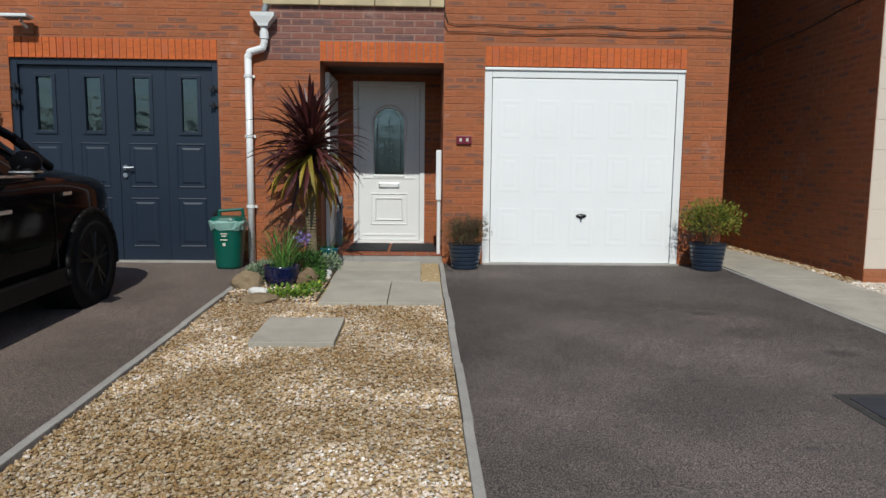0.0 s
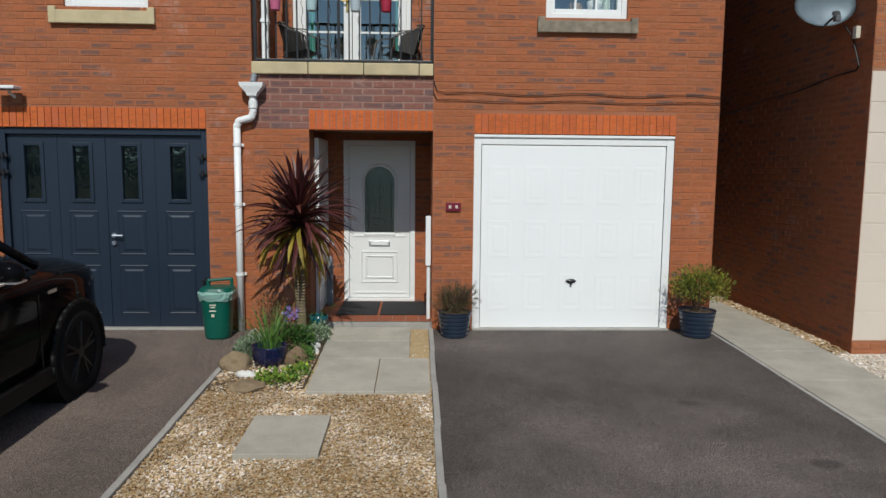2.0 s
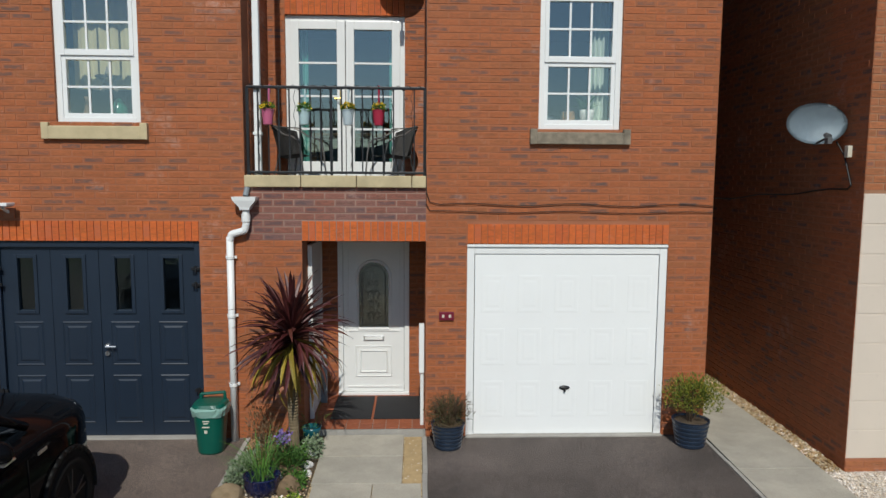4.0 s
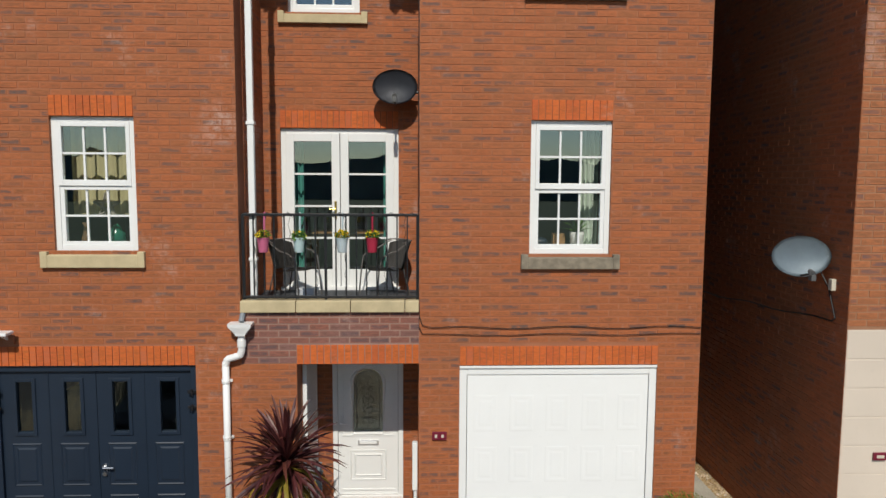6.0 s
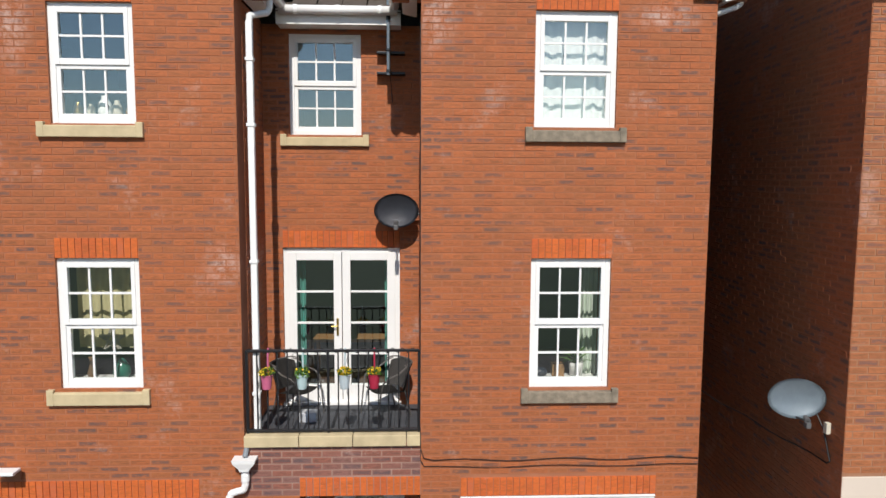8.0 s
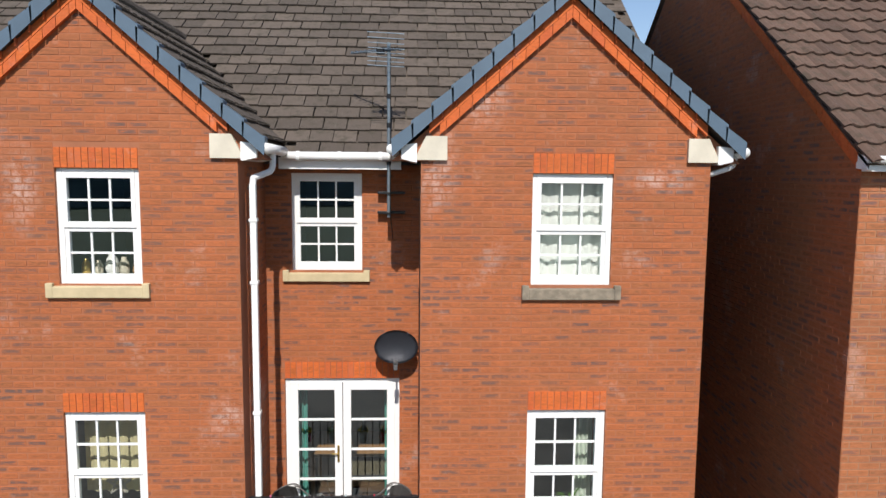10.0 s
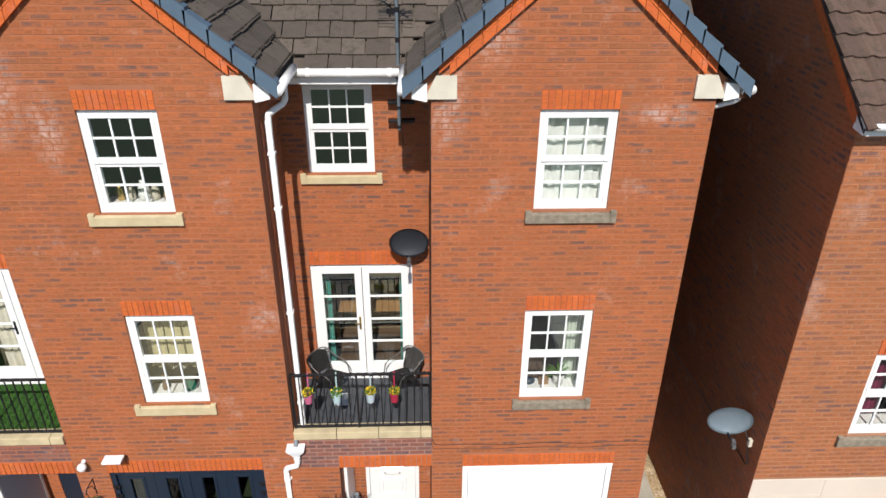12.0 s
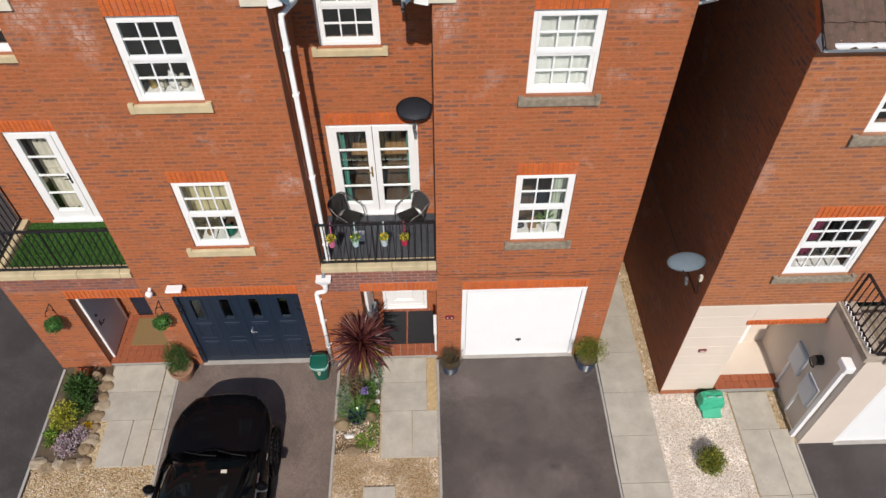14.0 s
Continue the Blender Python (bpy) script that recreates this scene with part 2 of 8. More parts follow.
M_KERB = concrete_material("concrete_edging", (0.36, 0.34, 0.31))
M_SOIL = plain("soil", (0.1, 0.07, 0.042), 0.95, wear=0.3, scale=12, bumpy=0.9)
M_GRASS_FAR = plain("distant_grass", (0.04, 0.055, 0.02), 0.95, wear=0.3, scale=0.3)
# the haze of distance is put into this pale blue-green
M_WOODS = plain("haze_tinted_woods", (0.12, 0.17, 0.18), 0.95, wear=0.4, scale=0.25)


def glass_material(name, tint=(0.93, 0.97, 0.96), rough=0.0, ior=2.95, ripple=0.0):
    """Window glass: clear, with a mirror coat that grows towards the edge of sight."""
    m, n, l, b = material(name)
    n.remove(b)
    out = n["Material Output"]
    clear, gloss, mx = n.new("ShaderNodeBsdfTransparent"), n.new("ShaderNodeBsdfGlossy"), n.new("ShaderNodeMixShader")
    clear.inputs[0].default_value = (*tint, 1)
    gloss.inputs["Roughness"].default_value = rough
    gloss.inputs["Color"].default_value = (0.83, 0.97, 0.98, 1)
    fres = n.new("ShaderNodeFresnel")
    fres.inputs[0].default_value = ior
    if ripple:
        b2 = n.new("ShaderNodeBump")
        b2.inputs["Strength"].default_value = ripple
        b2.inputs["Distance"].default_value = 0.02
        l.new(noise_tex(n, l, coords(n, l, (1, 1, 0.6)), 14, 3, 0.5), b2.inputs["Height"])
        l.new(b2.outputs[0], gloss.inputs["Normal"])
    l.new(fres.outputs[0], mx.inputs[0])
    l.new(clear.outputs[0], mx.inputs[1])
    l.new(gloss.outputs[0], mx.inputs[2])
    l.new(mx.outputs[0], out.inputs[0])
    return m


M_GLASS = glass_material("window_glass")
M_OBSCURE = glass_material("rippled_glass", (0.5, 0.55, 0.58), 0.08, 2.2, 0.22)


# ---- building helpers ----
ORIGIN = {}


def base(name, x, y, z, label, category, group="", kind=""):
    """An Empty at the foot of a thing, to carry its parts."""
    ob = tagged(new(name), label, category, group, kind)
    ob.location = (x, y, z)
    ORIGIN[ob] = Vector((x, y, z))
    return ob


def part(name, bm, mat, parent=None, label="", smooth=False):
    """A bmesh in world places as ONE mesh object, under a thing or a part."""
    o = ORIGIN.get(parent, Vector((0, 0, 0)))
    bm.transform(Matrix.Translation(-o))
    me = bpy.data.meshes.new(name)
    bm.to_mesh(me)
    bm.free()
    if smooth:
        for p in me.polygons:
            p.use_smooth = True
    me.materials.append(mat)
    ob = new(name, me)
    if parent is not None:
        ob.parent = parent
    ORIGIN[ob] = o
    return tagged(ob, label)


def thing(name, bm, mat, label, category, group="", kind="", smooth=False):
    return tagged(part(name, bm, mat, None, "", smooth), label, category, group, kind)


def add_box(bm, x0, y0, z0, x1, y1, z1, bevel=0.0):
    vs = bmesh.ops.create_cube(bm, size=1)["verts"]
    for v in vs:
        v.co = Vector(((x0 + x1) / 2 + v.co.x * (x1 - x0), (y0 + y1) / 2 + v.co.y * (y1 - y0), (z0 + z1) / 2 + v.co.z * (z1 - z0)))
    if bevel:
        es = list({e for v in vs for e in v.link_edges})
        bmesh.ops.bevel(bm, geom=es, offset=bevel, segments=2, affect="EDGES", profile=0.6)
    return bm


def box(x0, y0, z0, x1, y1, z1, bevel=0.0):
    return add_box(bmesh.new(), x0, y0, z0, x1, y1, z1, bevel)


def add_cyl(bm, p, q, r0, r1=None, seg=12, caps=True):
    """A round bar from p to q."""
    p, q = Vector(p), Vector(q)
    d = q - p
    m = Matrix.Translation((p + q) / 2) @ d.to_track_quat("Z", "Y").to_matrix().to_4x4()
    bmesh.ops.create_cone(bm, cap_ends=caps, segments=seg, radius1=r0, radius2=r0 if r1 is None else r1, depth=d.length, matrix=m)
    return bm


def cyl(p, q, r0, r1=None, seg=12, caps=True):
    return add_cyl(bmesh.new(), p, q, r0, r1, seg, caps)


def add_tube(bm, pts, r, seg=8):
    for a, c in zip(pts, pts[1:]):
        add_cyl(bm, a, c, r, r, seg)
    for a in pts[1:-1]:
        bmesh.ops.create_icosphere(bm, subdivisions=1, radius=r, matrix=Matrix.Translation(a))
    return bm


def add_lathe(bm, x, y, prof, seg=24):
    """Rings of (radius, z) round an upright axis."""
    rings = []
    for r, z in prof:
        rings.append([bm.verts.new((x + r * math.cos(2 * math.pi * i / seg), y + r * math.sin(2 * math.pi * i / seg), z)) for i in range(seg)])
    for a, c in zip(rings, rings[1:]):
        for i in range(seg):
            j = (i + 1) % seg
            bm.faces.new((a[i], a[j], c[j], c[i]))
    bm.faces.new(rings[0][::-1])
    bm.faces.new(rings[-1])
    return bm


def raw_mesh(name, verts, faces, mat, parent=None, label="", kind=""):
    o = ORIGIN.get(parent, Vector((0, 0, 0)))
    me = bpy.data.meshes.new(name)
    me.from_pydata([tuple(Vector(v) - o) for v in verts], [], faces)
    me.materials.append(mat)
    ob = new(name, me)
    if parent is not None:
        ob.parent = parent
    ORIGIN[ob] = o
    return tagged(ob, label, kind=kind)


BOX_FACES = ((0, 1, 2, 3), (4, 7, 6, 5), (0, 4, 5, 1), (1, 5, 6, 2), (2, 6, 7, 3), (3, 7, 4, 0))


def pieces_mesh(name, rects, place, mat, parent, depth=0.0042, back=0.01, label=""):
    """Rectangles (u0, u1, v0, v1) as low blocks on a face; place(u, v, out) gives the point. One mesh."""
    vs, fs = [], []
    for u0, u1, v0, v1 in rects:
        k = len(vs)
        d = depth + random.uniform(-0.0015, 0.0015)
        b = 0.003
        vs += [place(u0, v0, -back), place(u1, v0, -back), place(u1, v1, -back), place(u0, v1, -back)]
        vs += [place(u0 + b, v0 + b, d), place(u1 - b, v0 + b, d), place(u1 - b, v1 - b, d), place(u0 + b, v1 - b, d)]
        fs += [tuple(k + i for i in f) for f in ((4, 5, 6, 7), (0, 1, 5, 4), (1, 2, 6, 5), (2, 3, 7, 6), (3, 0, 4, 7))]
    ob = raw_mesh(name, vs, fs, mat, parent, label, "stuff")
    brick_uv(ob.data)
    return ob


def brick_uv(me):
    """Each block's front face spans the whole 0 to 1 square; its edges lie outside the middle."""
    corners = ((0.05, 0.05), (0.95, 0.05), (0.95, 0.95), (0.05, 0.95), *((0, 0), (1, 0), (1, 0), (0, 0)) * 2, *((0, 1), (1, 1), (1, 1), (0, 1)) * 2)
    uv = me.uv_layers.new(name="face")
    uv.data.foreach_set("uv", np.tile(np.array(corners, np.float32).ravel(), len(me.polygons) // 5))


SHARED = {}


def pieces_single(name, rects, place, turn, mat, parent, depth=0.0042, back=0.01):
    """The same blocks as objects of their own that share mesh data by size."""
    for u0, u1, v0, v1 in rects:
        w, h = round(u1 - u0, 3), round(v1 - v0, 3)
        key = (name, w, h, mat.name)
        if key not in SHARED:
            me = bpy.data.meshes.new(name)
            b = 0.003
            vs = [(-w / 2, back, -h / 2), (w / 2, back, -h / 2), (w / 2, back, h / 2), (-w / 2, back, h / 2),
                  (-w / 2 + b, -depth, -h / 2 + b), (w / 2 - b, -depth, -h / 2 + b), (w / 2 - b, -depth, h / 2 - b), (-w / 2 + b, -depth, h / 2 - b)]
            me.from_pydata(vs, [], [(4, 5, 6, 7), (0, 1, 5, 4), (1, 2, 6, 5), (2, 3, 7, 6), (3, 0, 4, 7)])
            me.materials.append(mat)
            brick_uv(me)
            SHARED[key] = me
        ob = new(name, SHARED[key])
        ob.parent = parent
        ob.location = Vector(place((u0 + u1) / 2, (v0 + v1) / 2, random.uniform(-0.0015, 0.0015))) - ORIGIN.get(parent, Vector((0, 0, 0)))
        ob.rotation_euler = (0, 0, turn)


COURSE = 0.075


def brick_rects(u0, u1, v0, v1, holes=(), limit=None):
    """Half-lap bond on courses shared by the whole terrace. limit(v) narrows a course (gables)."""
    out = []
    row = math.ceil((v0 - 1e-6) / COURSE)
    while row * COURSE + 0.065 <= v1 + 1e-6:
        a = row * COURSE + 0.005
        c = a + 0.065
        lo, hi = (u0, u1)
        if limit:
            l2, h2 = limit(c)
            lo, hi = max(lo, l2), min(hi, h2)
        spans = [(lo, hi)]
        for hx0, hx1, hz0, hz1 in holes:
            if hz0 < c - 0.012 and hz1 > a + 0.012:
                nxt = []
                for s, e in spans:
                    if hx1 <= s or hx0 >= e:
                        nxt.append((s, e))
                    else:
                        if hx0 - s > 0.02:
                            nxt.append((s, hx0))
                        if e - hx1 > 0.02:
                            nxt.append((hx1, e))
                spans = nxt
        for s, e in spans:
            off = 0.1125 if row % 2 else 0.0
            k = math.floor((s - off) / 0.225)
            while off + k * 0.225 < e:
                b0, b1 = max(s, off + k * 0.225 + 0.005), min(e, off + k * 0.225 + 0.22)
                if b1 - b0 > 0.03:
                    out.append((b0, b1, a, c))
                k += 1
        row += 1
    return out


def soldier_rects(u0, u1, v0, v1):
    n = max(1, round((u1 - u0) / 0.075))
    w = (u1 - u0) / n
    return [(u0 + i * w + 0.0025, u0 + (i + 1) * w - 0.0025, v0 + 0.003, v1 - 0.003) for i in range(n)]


def panel(name, u0, u1, v0, v1, holes, place, thick, mat, label, limit_pts=None):
    """A wall slab with openings that go through it. place(u, v, out) as above; out < 0 is inwards."""
    us = sorted({u0, u1, *[h[0] for h in holes if u0 < h[0] < u1], *[h[1] for h in holes if u0 < h[1] < u1]})
    vs_ = sorted({v0, v1, *[h[2] for h in holes if v0 < h[2] < v1], *[h[3] for h in holes if v0 < h[3] < v1]})

    def solid(i, j):
        if not (0 <= i < len(us) - 1 and 0 <= j < len(vs_) - 1):
            return False
        cu, cv = (us[i] + us[i + 1]) / 2, (vs_[j] + vs_[j + 1]) / 2
        return not any(h[0] < cu < h[1] and h[2] < cv < h[3] for h in holes)

    verts, faces = [], []

    def quad(*pts):
        k = len(verts)
        verts.extend(place(*p) for p in pts)
        faces.append((k, k + 1, k + 2, k + 3))

    t = -thick
    for i in range(len(us) - 1):
        for j in range(len(vs_) - 1):
            if not solid(i, j):
                continue
            a, c, d, e = us[i], us[i + 1], vs_[j], vs_[j + 1]
            quad((a, d, 0), (c, d, 0), (c, e, 0), (a, e, 0))
            quad((a, d, t), (a, e, t), (c, e, t), (c, d, t))
            if not solid(i - 1, j):
                quad((a, d, 0), (a, e, 0), (a, e, t), (a, d, t))
            if not solid(i + 1, j):
                quad((c, d, 0), (c, d, t), (c, e, t), (c, e, 0))
            if not solid(i, j - 1):
                quad((a, d, 0), (a, d, t), (c, d, t), (c, d, 0))
            if not solid(i, j + 1):
                quad((a, e, 0), (c, e, 0), (c, e, t), (a, e, t))
    return tagged(raw_mesh(name, verts, faces, mat), label, "wall", kind="structure")


def face_front(y):
    return lambda u, v, o: (u, y - o, v)


def face_right(x):
    """A face that looks towards +x; u runs along y."""
    return lambda u, v, o: (x + o, u, v)


def face_left(x):
    return lambda u, v, o: (x - o, u, v)


# ---- ground ----
def slope(y):
    """Height of the drives, which fall gently away from the houses."""
    return 0.035 * min(0.0, y) if y > -9 else -0.315


def sheet(name, x0, x1, y0, y1, lift, mat, label, category, kind="structure", nx=2, ny=12):
    vs, fs = [], []
    for j in range(ny + 1):
        for i in range(nx + 1):
            x, y = x0 + (x1 - x0) * i / nx, y0 + (y1 - y0) * j / ny
            vs.append((x, y, slope(y) + lift))
    for j in range(ny):
        for i in range(nx):
            k = j * (nx + 1) + i
            fs.append((k, k + 1, k + nx + 2, k + nx + 1))
    return tagged(raw_mesh(name, vs, fs, mat), label, category, kind=kind)


gv, gf = [], []
gys = [-600, -60, -9, -6, -3, 0, 12, 600]
gxs = [-600, -30, 30, 600]
for gy in gys:
    for gx in gxs:
        gv.append((gx, gy, slope(gy) - 0.06))
for j in range(len(gys) - 1):
    for i in range(len(gxs) - 1):
        k = j * len(gxs) + i
        gf.append((k, k + 1, k + len(gxs) + 1, k + len(gxs)))
tagged(raw_mesh("ground", gv, gf, M_GRASS_FAR), "open grassy ground reaching to the horizon", "ground", kind="structure")
sheet("road", -30, 30, -16, -8.2, -0.03, M_ASPHALT_ROAD, "grey asphalt street in front of the houses", "road")
sheet("driveway_right", -0.45, 2.71, -8.2, 0.25, 0, M_ASPHALT, "dark stained asphalt driveway before the white garage", "driveway")
sheet("driveway_left", -5.62, -2.47, -8.2, 0.25, 0, M_ASPHALT_PALE, "grey asphalt driveway under the parked car", "driveway")
# the shadow lying on this drive is put into its asphalt colour
sheet("driveway_far_left", -30, -7.98, -8.2, 12, 0, M_ASPHALT_DARK, "asphalt driveway beside the end house, cast shadow put into its dark colour", "driveway")
sheet("driveway_far_right", 6.2, 12, -8.2, -1.9, 0, M_ASPHALT_DARK, "dark asphalt driveway of the rendered house", "driveway")
sheet("gravel_bed_front", -2.43, -0.5, -8.2, 0.1, -0.012, M_GRAVEL_BED, "buff gravel front garden strip", "gravel")
sheet("gravel_bed_left", -7.92, -5.66, -8.2, 0.1, -0.012, M_GRAVEL_BED, "buff gravel strip before the end house", "gravel")
sheet("gravel_bed_pale", 3.64, 5.16, -8.2, -0.95, -0.01, M_WHITE_GRAVEL_BED, "pale cream gravel bed before the rendered house", "gravel")
sheet("gravel_bed_path", 5.16, 6.2, -8.2, -0.95, -0.014, M_GRAVEL_BED, "buff gravel round the next house's slab path", "gravel")
sheet("gravel_strip_side", 3.64, 3.86, -0.95, 9, -0.01, M_GRAVEL_BED, "thin gravel strip along the side wall", "gravel")

# woods on the rise across the street
wv, wf = [], []
for i in range(181):
    a = math.pi * (1.0 + i / 180)
    r = 170
    h = 10 + 4 * noise.noise(Vector((i * 0.13, 0, 0))) + 2.5 * noise.noise(Vector((i * 0.9, 3, 0)))
    wv += [(r * math.cos(a), r * math.sin(a), -1), (r * math.cos(a), r * math.sin(a), h)]
    if i:
        wf.append((2 * i - 2, 2 * i, 2 * i + 1, 2 * i - 1))
tagged(raw_mesh("backdrop", wv, wf, M_WOODS), "wooded rise far across the street, distance haze put into its colour", "woods", kind="structure")

# ---- terrace walls ----
GARAGE = (0.0, 2.27, -0.3, 2.215)
NAVY = (-5.20, -2.95, -0.3, 2.235)
PORCH = (-1.83, -0.46, -0.3, 2.24)
PORCH_L = (-7.04, -5.67, -0.3, 2.24)
W1 = (0.77, 1.675, 3.485, 4.965)
W2 = (0.775, 1.675, 6.41, 7.655)
WL1 = (-4.42, -3.53, 3.51, 4.965)
WL2 = (-4.39, -3.50, 6.41, 7.67)
FRENCH = (-2.22, -0.72, 2.87, 4.955)
WC = (-2.105, -1.205, 6.39, 7.64)
SHIFT = -5.2  # the end house repeats the recess
FRENCH_L = (FRENCH[0] + SHIFT, FRENCH[1] + SHIFT, FRENCH[2], FRENCH[3])
WC_L = (WC[0] + SHIFT, WC[1] + SHIFT, WC[2], WC[3])
RECESS = 1.3
EAVE = 7.78
APEX, PITCH = 9.5, 0.89
GX_R, GX_L = 1.155, -4.055


def gable_limit(cx):
    return lambda v: (cx - (APEX - v) / PITCH, cx + (APEX - v) / PITCH) if v > EAVE else (-99, 99)


def soldier_hole(o, h=0.225, ends=0.0):
    return (o[0] - ends, o[1] + ends, o[3], o[3] + h)


def brick_wall(name, u0, u1, v0, v1, holes, place, thick, label, mat=None, gable=None, lintels=(), turn=0.0, single=None, mortar=None, lintel_mat=None):
    mat = mat or M_BRICK
    w = panel(name, u0, u1, v0, v1, holes, place, thick, mortar or M_MORTAR, label)
    rects = brick_rects(u0, u1, max(v0, -0.16), v1 if gable is None else APEX, [*holes, *lintels], None if gable is None else gable_limit(gable))
    if single:
        near = [r for r in rects if single(r)]
        pieces_single("brick", near, place, turn, M_NB_BRICK_ONE if mat is M_NB_BRICK else M_BRICK_ONE, w)
        rects = [r for r in rects if not single(r)]
    pieces_mesh("brickwork", rects, place, mat, w)
    if gable is not None:
        # triangle of wall under the verge
        o = ORIGIN[w]
        vs = [place(gable - (APEX - EAVE) / PITCH, EAVE, 0), place(gable + (APEX - EAVE) / PITCH, EAVE, 0), place(gable, APEX, 0)]
        vs += [place(gable - (APEX - EAVE) / PITCH, EAVE, -thick), place(gable + (APEX - EAVE) / PITCH, EAVE, -thick), place(gable, APEX, -thick)]
        raw_mesh("gable", vs, [(0, 1, 2), (3, 5, 4), (0, 2, 5, 3), (1, 4, 5, 2), (0, 3, 4, 1)], M_MORTAR, w)
    for h in lintels:
        if h[1] - h[0] < 3:
            pieces_single("soldier_brick", soldier_rects(*h), place, turn, lintel_mat or M_SOLDIER_ONE, w, depth=0.012)
    return w


F0 = face_front(0.0)
wall_r = brick_wall("wall_front_right", -0.46, 2.76, -0.3, EAVE, [GARAGE, W1, W2], F0, 0.3, "red brick gabled front wall above the white garage", gable=GX_R,
                    lintels=[soldier_hole(GARAGE), soldier_hole(W1), soldier_hole(W2)],
                    single=lambda r: r[2] < 2.7)
wall_l = brick_wall("wall_front_left", -5.67, -2.44, -0.3, EAVE, [NAVY, WL1, WL2], F0, 0.3, "red brick gabled front wall above the navy garage", gable=GX_L,
                    lintels=[soldier_hole(NAVY), soldier_hole(WL1), soldier_hole(WL2)],
                    single=lambda r: r[2] < 2.7)
wall_p = panel("wall_front_porch", -2.44, -0.46, -0.3, 2.25, [PORCH], F0, 0.3, M_MORTAR, "red brick wall round the porch opening")
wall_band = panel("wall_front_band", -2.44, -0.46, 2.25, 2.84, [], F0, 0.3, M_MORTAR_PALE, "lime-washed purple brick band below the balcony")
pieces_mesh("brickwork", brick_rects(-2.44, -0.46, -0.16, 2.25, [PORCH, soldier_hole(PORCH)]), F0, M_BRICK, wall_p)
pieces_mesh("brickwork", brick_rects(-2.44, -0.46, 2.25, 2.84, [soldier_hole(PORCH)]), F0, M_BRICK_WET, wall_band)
pieces_single("soldier_brick", soldier_rects(*soldier_hole(PORCH)), F0, 0, M_SOLDIER_ONE, wall_p, depth=0.012)
wall_pl = panel("wall_front_porch_end", -8.03, -5.67, -0.3, 2.84, [PORCH_L], F0, 0.3, M_MORTAR, "red brick wall round the end house's porch")
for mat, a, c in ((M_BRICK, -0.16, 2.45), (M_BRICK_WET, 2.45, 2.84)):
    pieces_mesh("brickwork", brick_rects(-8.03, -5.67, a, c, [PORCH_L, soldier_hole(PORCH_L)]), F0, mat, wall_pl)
pieces_mesh("soldier_course", soldier_rects(*soldier_hole(PORCH_L)), F0, M_SOLDIER, wall_pl, 0.012)

FB = face_front(RECESS)
brick_wall("wall_recess", -2.44, -0.46, 2.7, 7.75, [FRENCH, WC], FB, 0.3, "red brick back wall of the balcony recess", lintels=[soldier_hole(FRENCH)], single=lambda r: r[2] < 6.4)
brick_wall("wall_recess_end", -8.03, -5.67, 2.7, 7.75, [FRENCH_L, WC_L], FB, 0.3, "red brick back wall of the end balcony", lintels=[soldier_hole(FRENCH_L)])
for nm, plc, x in (("wall_return_left", face_right(-2.44), 0), ("wall_return_right", face_left(-0.46), 0), ("wall_return_end", face_left(-5.67), 0)):
    brick_wall(nm, 0.3, RECESS, 2.7, EAVE, [], plc, 0.3, "shaded red brick return wall of the recess")
brick_wall("wall_side_right", 0.3, 8.5, -0.3, EAVE, [], face_right(2.76), 0.3, "red brick side wall of the end of the terrace")
brick_wall("wall_side_left", 0.3, 8.5, -0.3, 2.84, [], face_left(-8.03), 0.3, "red brick side wall of the far end house")
brick_wall("wall_side_left_upper", RECESS + 0.3, 8.5, 2.84, EAVE, [], face_left(-8.03), 0.3, "red brick upper side wall of the far end house")
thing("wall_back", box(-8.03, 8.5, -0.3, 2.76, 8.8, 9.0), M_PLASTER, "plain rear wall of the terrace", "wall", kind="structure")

# porch recesses
# plain dark brown for both porch ceilings
M_PORCH_CEILING = plain("porch_ceiling_brown", (0.1, 0.055, 0.04), 0.7, wear=0.2, scale=6, bumpy=0.2)
for nm, dx in (("porch", 0.0), ("porch_end", SHIFT - 0.01)):
    x0, x1 = -1.83 + dx, -0.46 + dx
    brick_wall("wall_" + nm + "_left", 0.3, 1.5, -0.1, 2.27, [], face_right(x0), 0.1, "shaded brick side wall inside the porch")
    brick_wall("wall_" + nm + "_right", 0.3, 1.5, -0.1, 2.27, [], face_left(x1), 0.1, "shaded brick side wall inside the porch")
    brick_wall("wall_" + nm + "_back", x0, x1, -0.1, 2.27, [(x0 + 0.25, x0 + 1.17, -0.2, 2.19)], face_front(1.2), 0.2, "shaded brick wall round the front door")
    thing("ceiling_" + nm, box(x0, 0.3, 2.27, x1, 1.5, 2.4), M_PORCH_CEILING, "dark brown porch ceiling", "ceiling", kind="structure")

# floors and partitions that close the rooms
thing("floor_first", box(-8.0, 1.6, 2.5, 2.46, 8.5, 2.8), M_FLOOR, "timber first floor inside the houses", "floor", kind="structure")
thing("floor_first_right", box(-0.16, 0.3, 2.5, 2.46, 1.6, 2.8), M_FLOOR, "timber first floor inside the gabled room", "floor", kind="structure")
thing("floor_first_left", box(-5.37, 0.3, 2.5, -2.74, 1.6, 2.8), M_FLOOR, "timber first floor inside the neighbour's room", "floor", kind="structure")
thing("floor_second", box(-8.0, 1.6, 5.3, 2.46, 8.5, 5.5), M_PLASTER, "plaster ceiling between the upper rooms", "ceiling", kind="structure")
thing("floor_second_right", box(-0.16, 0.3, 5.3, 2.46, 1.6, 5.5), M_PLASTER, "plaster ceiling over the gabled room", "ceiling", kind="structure")
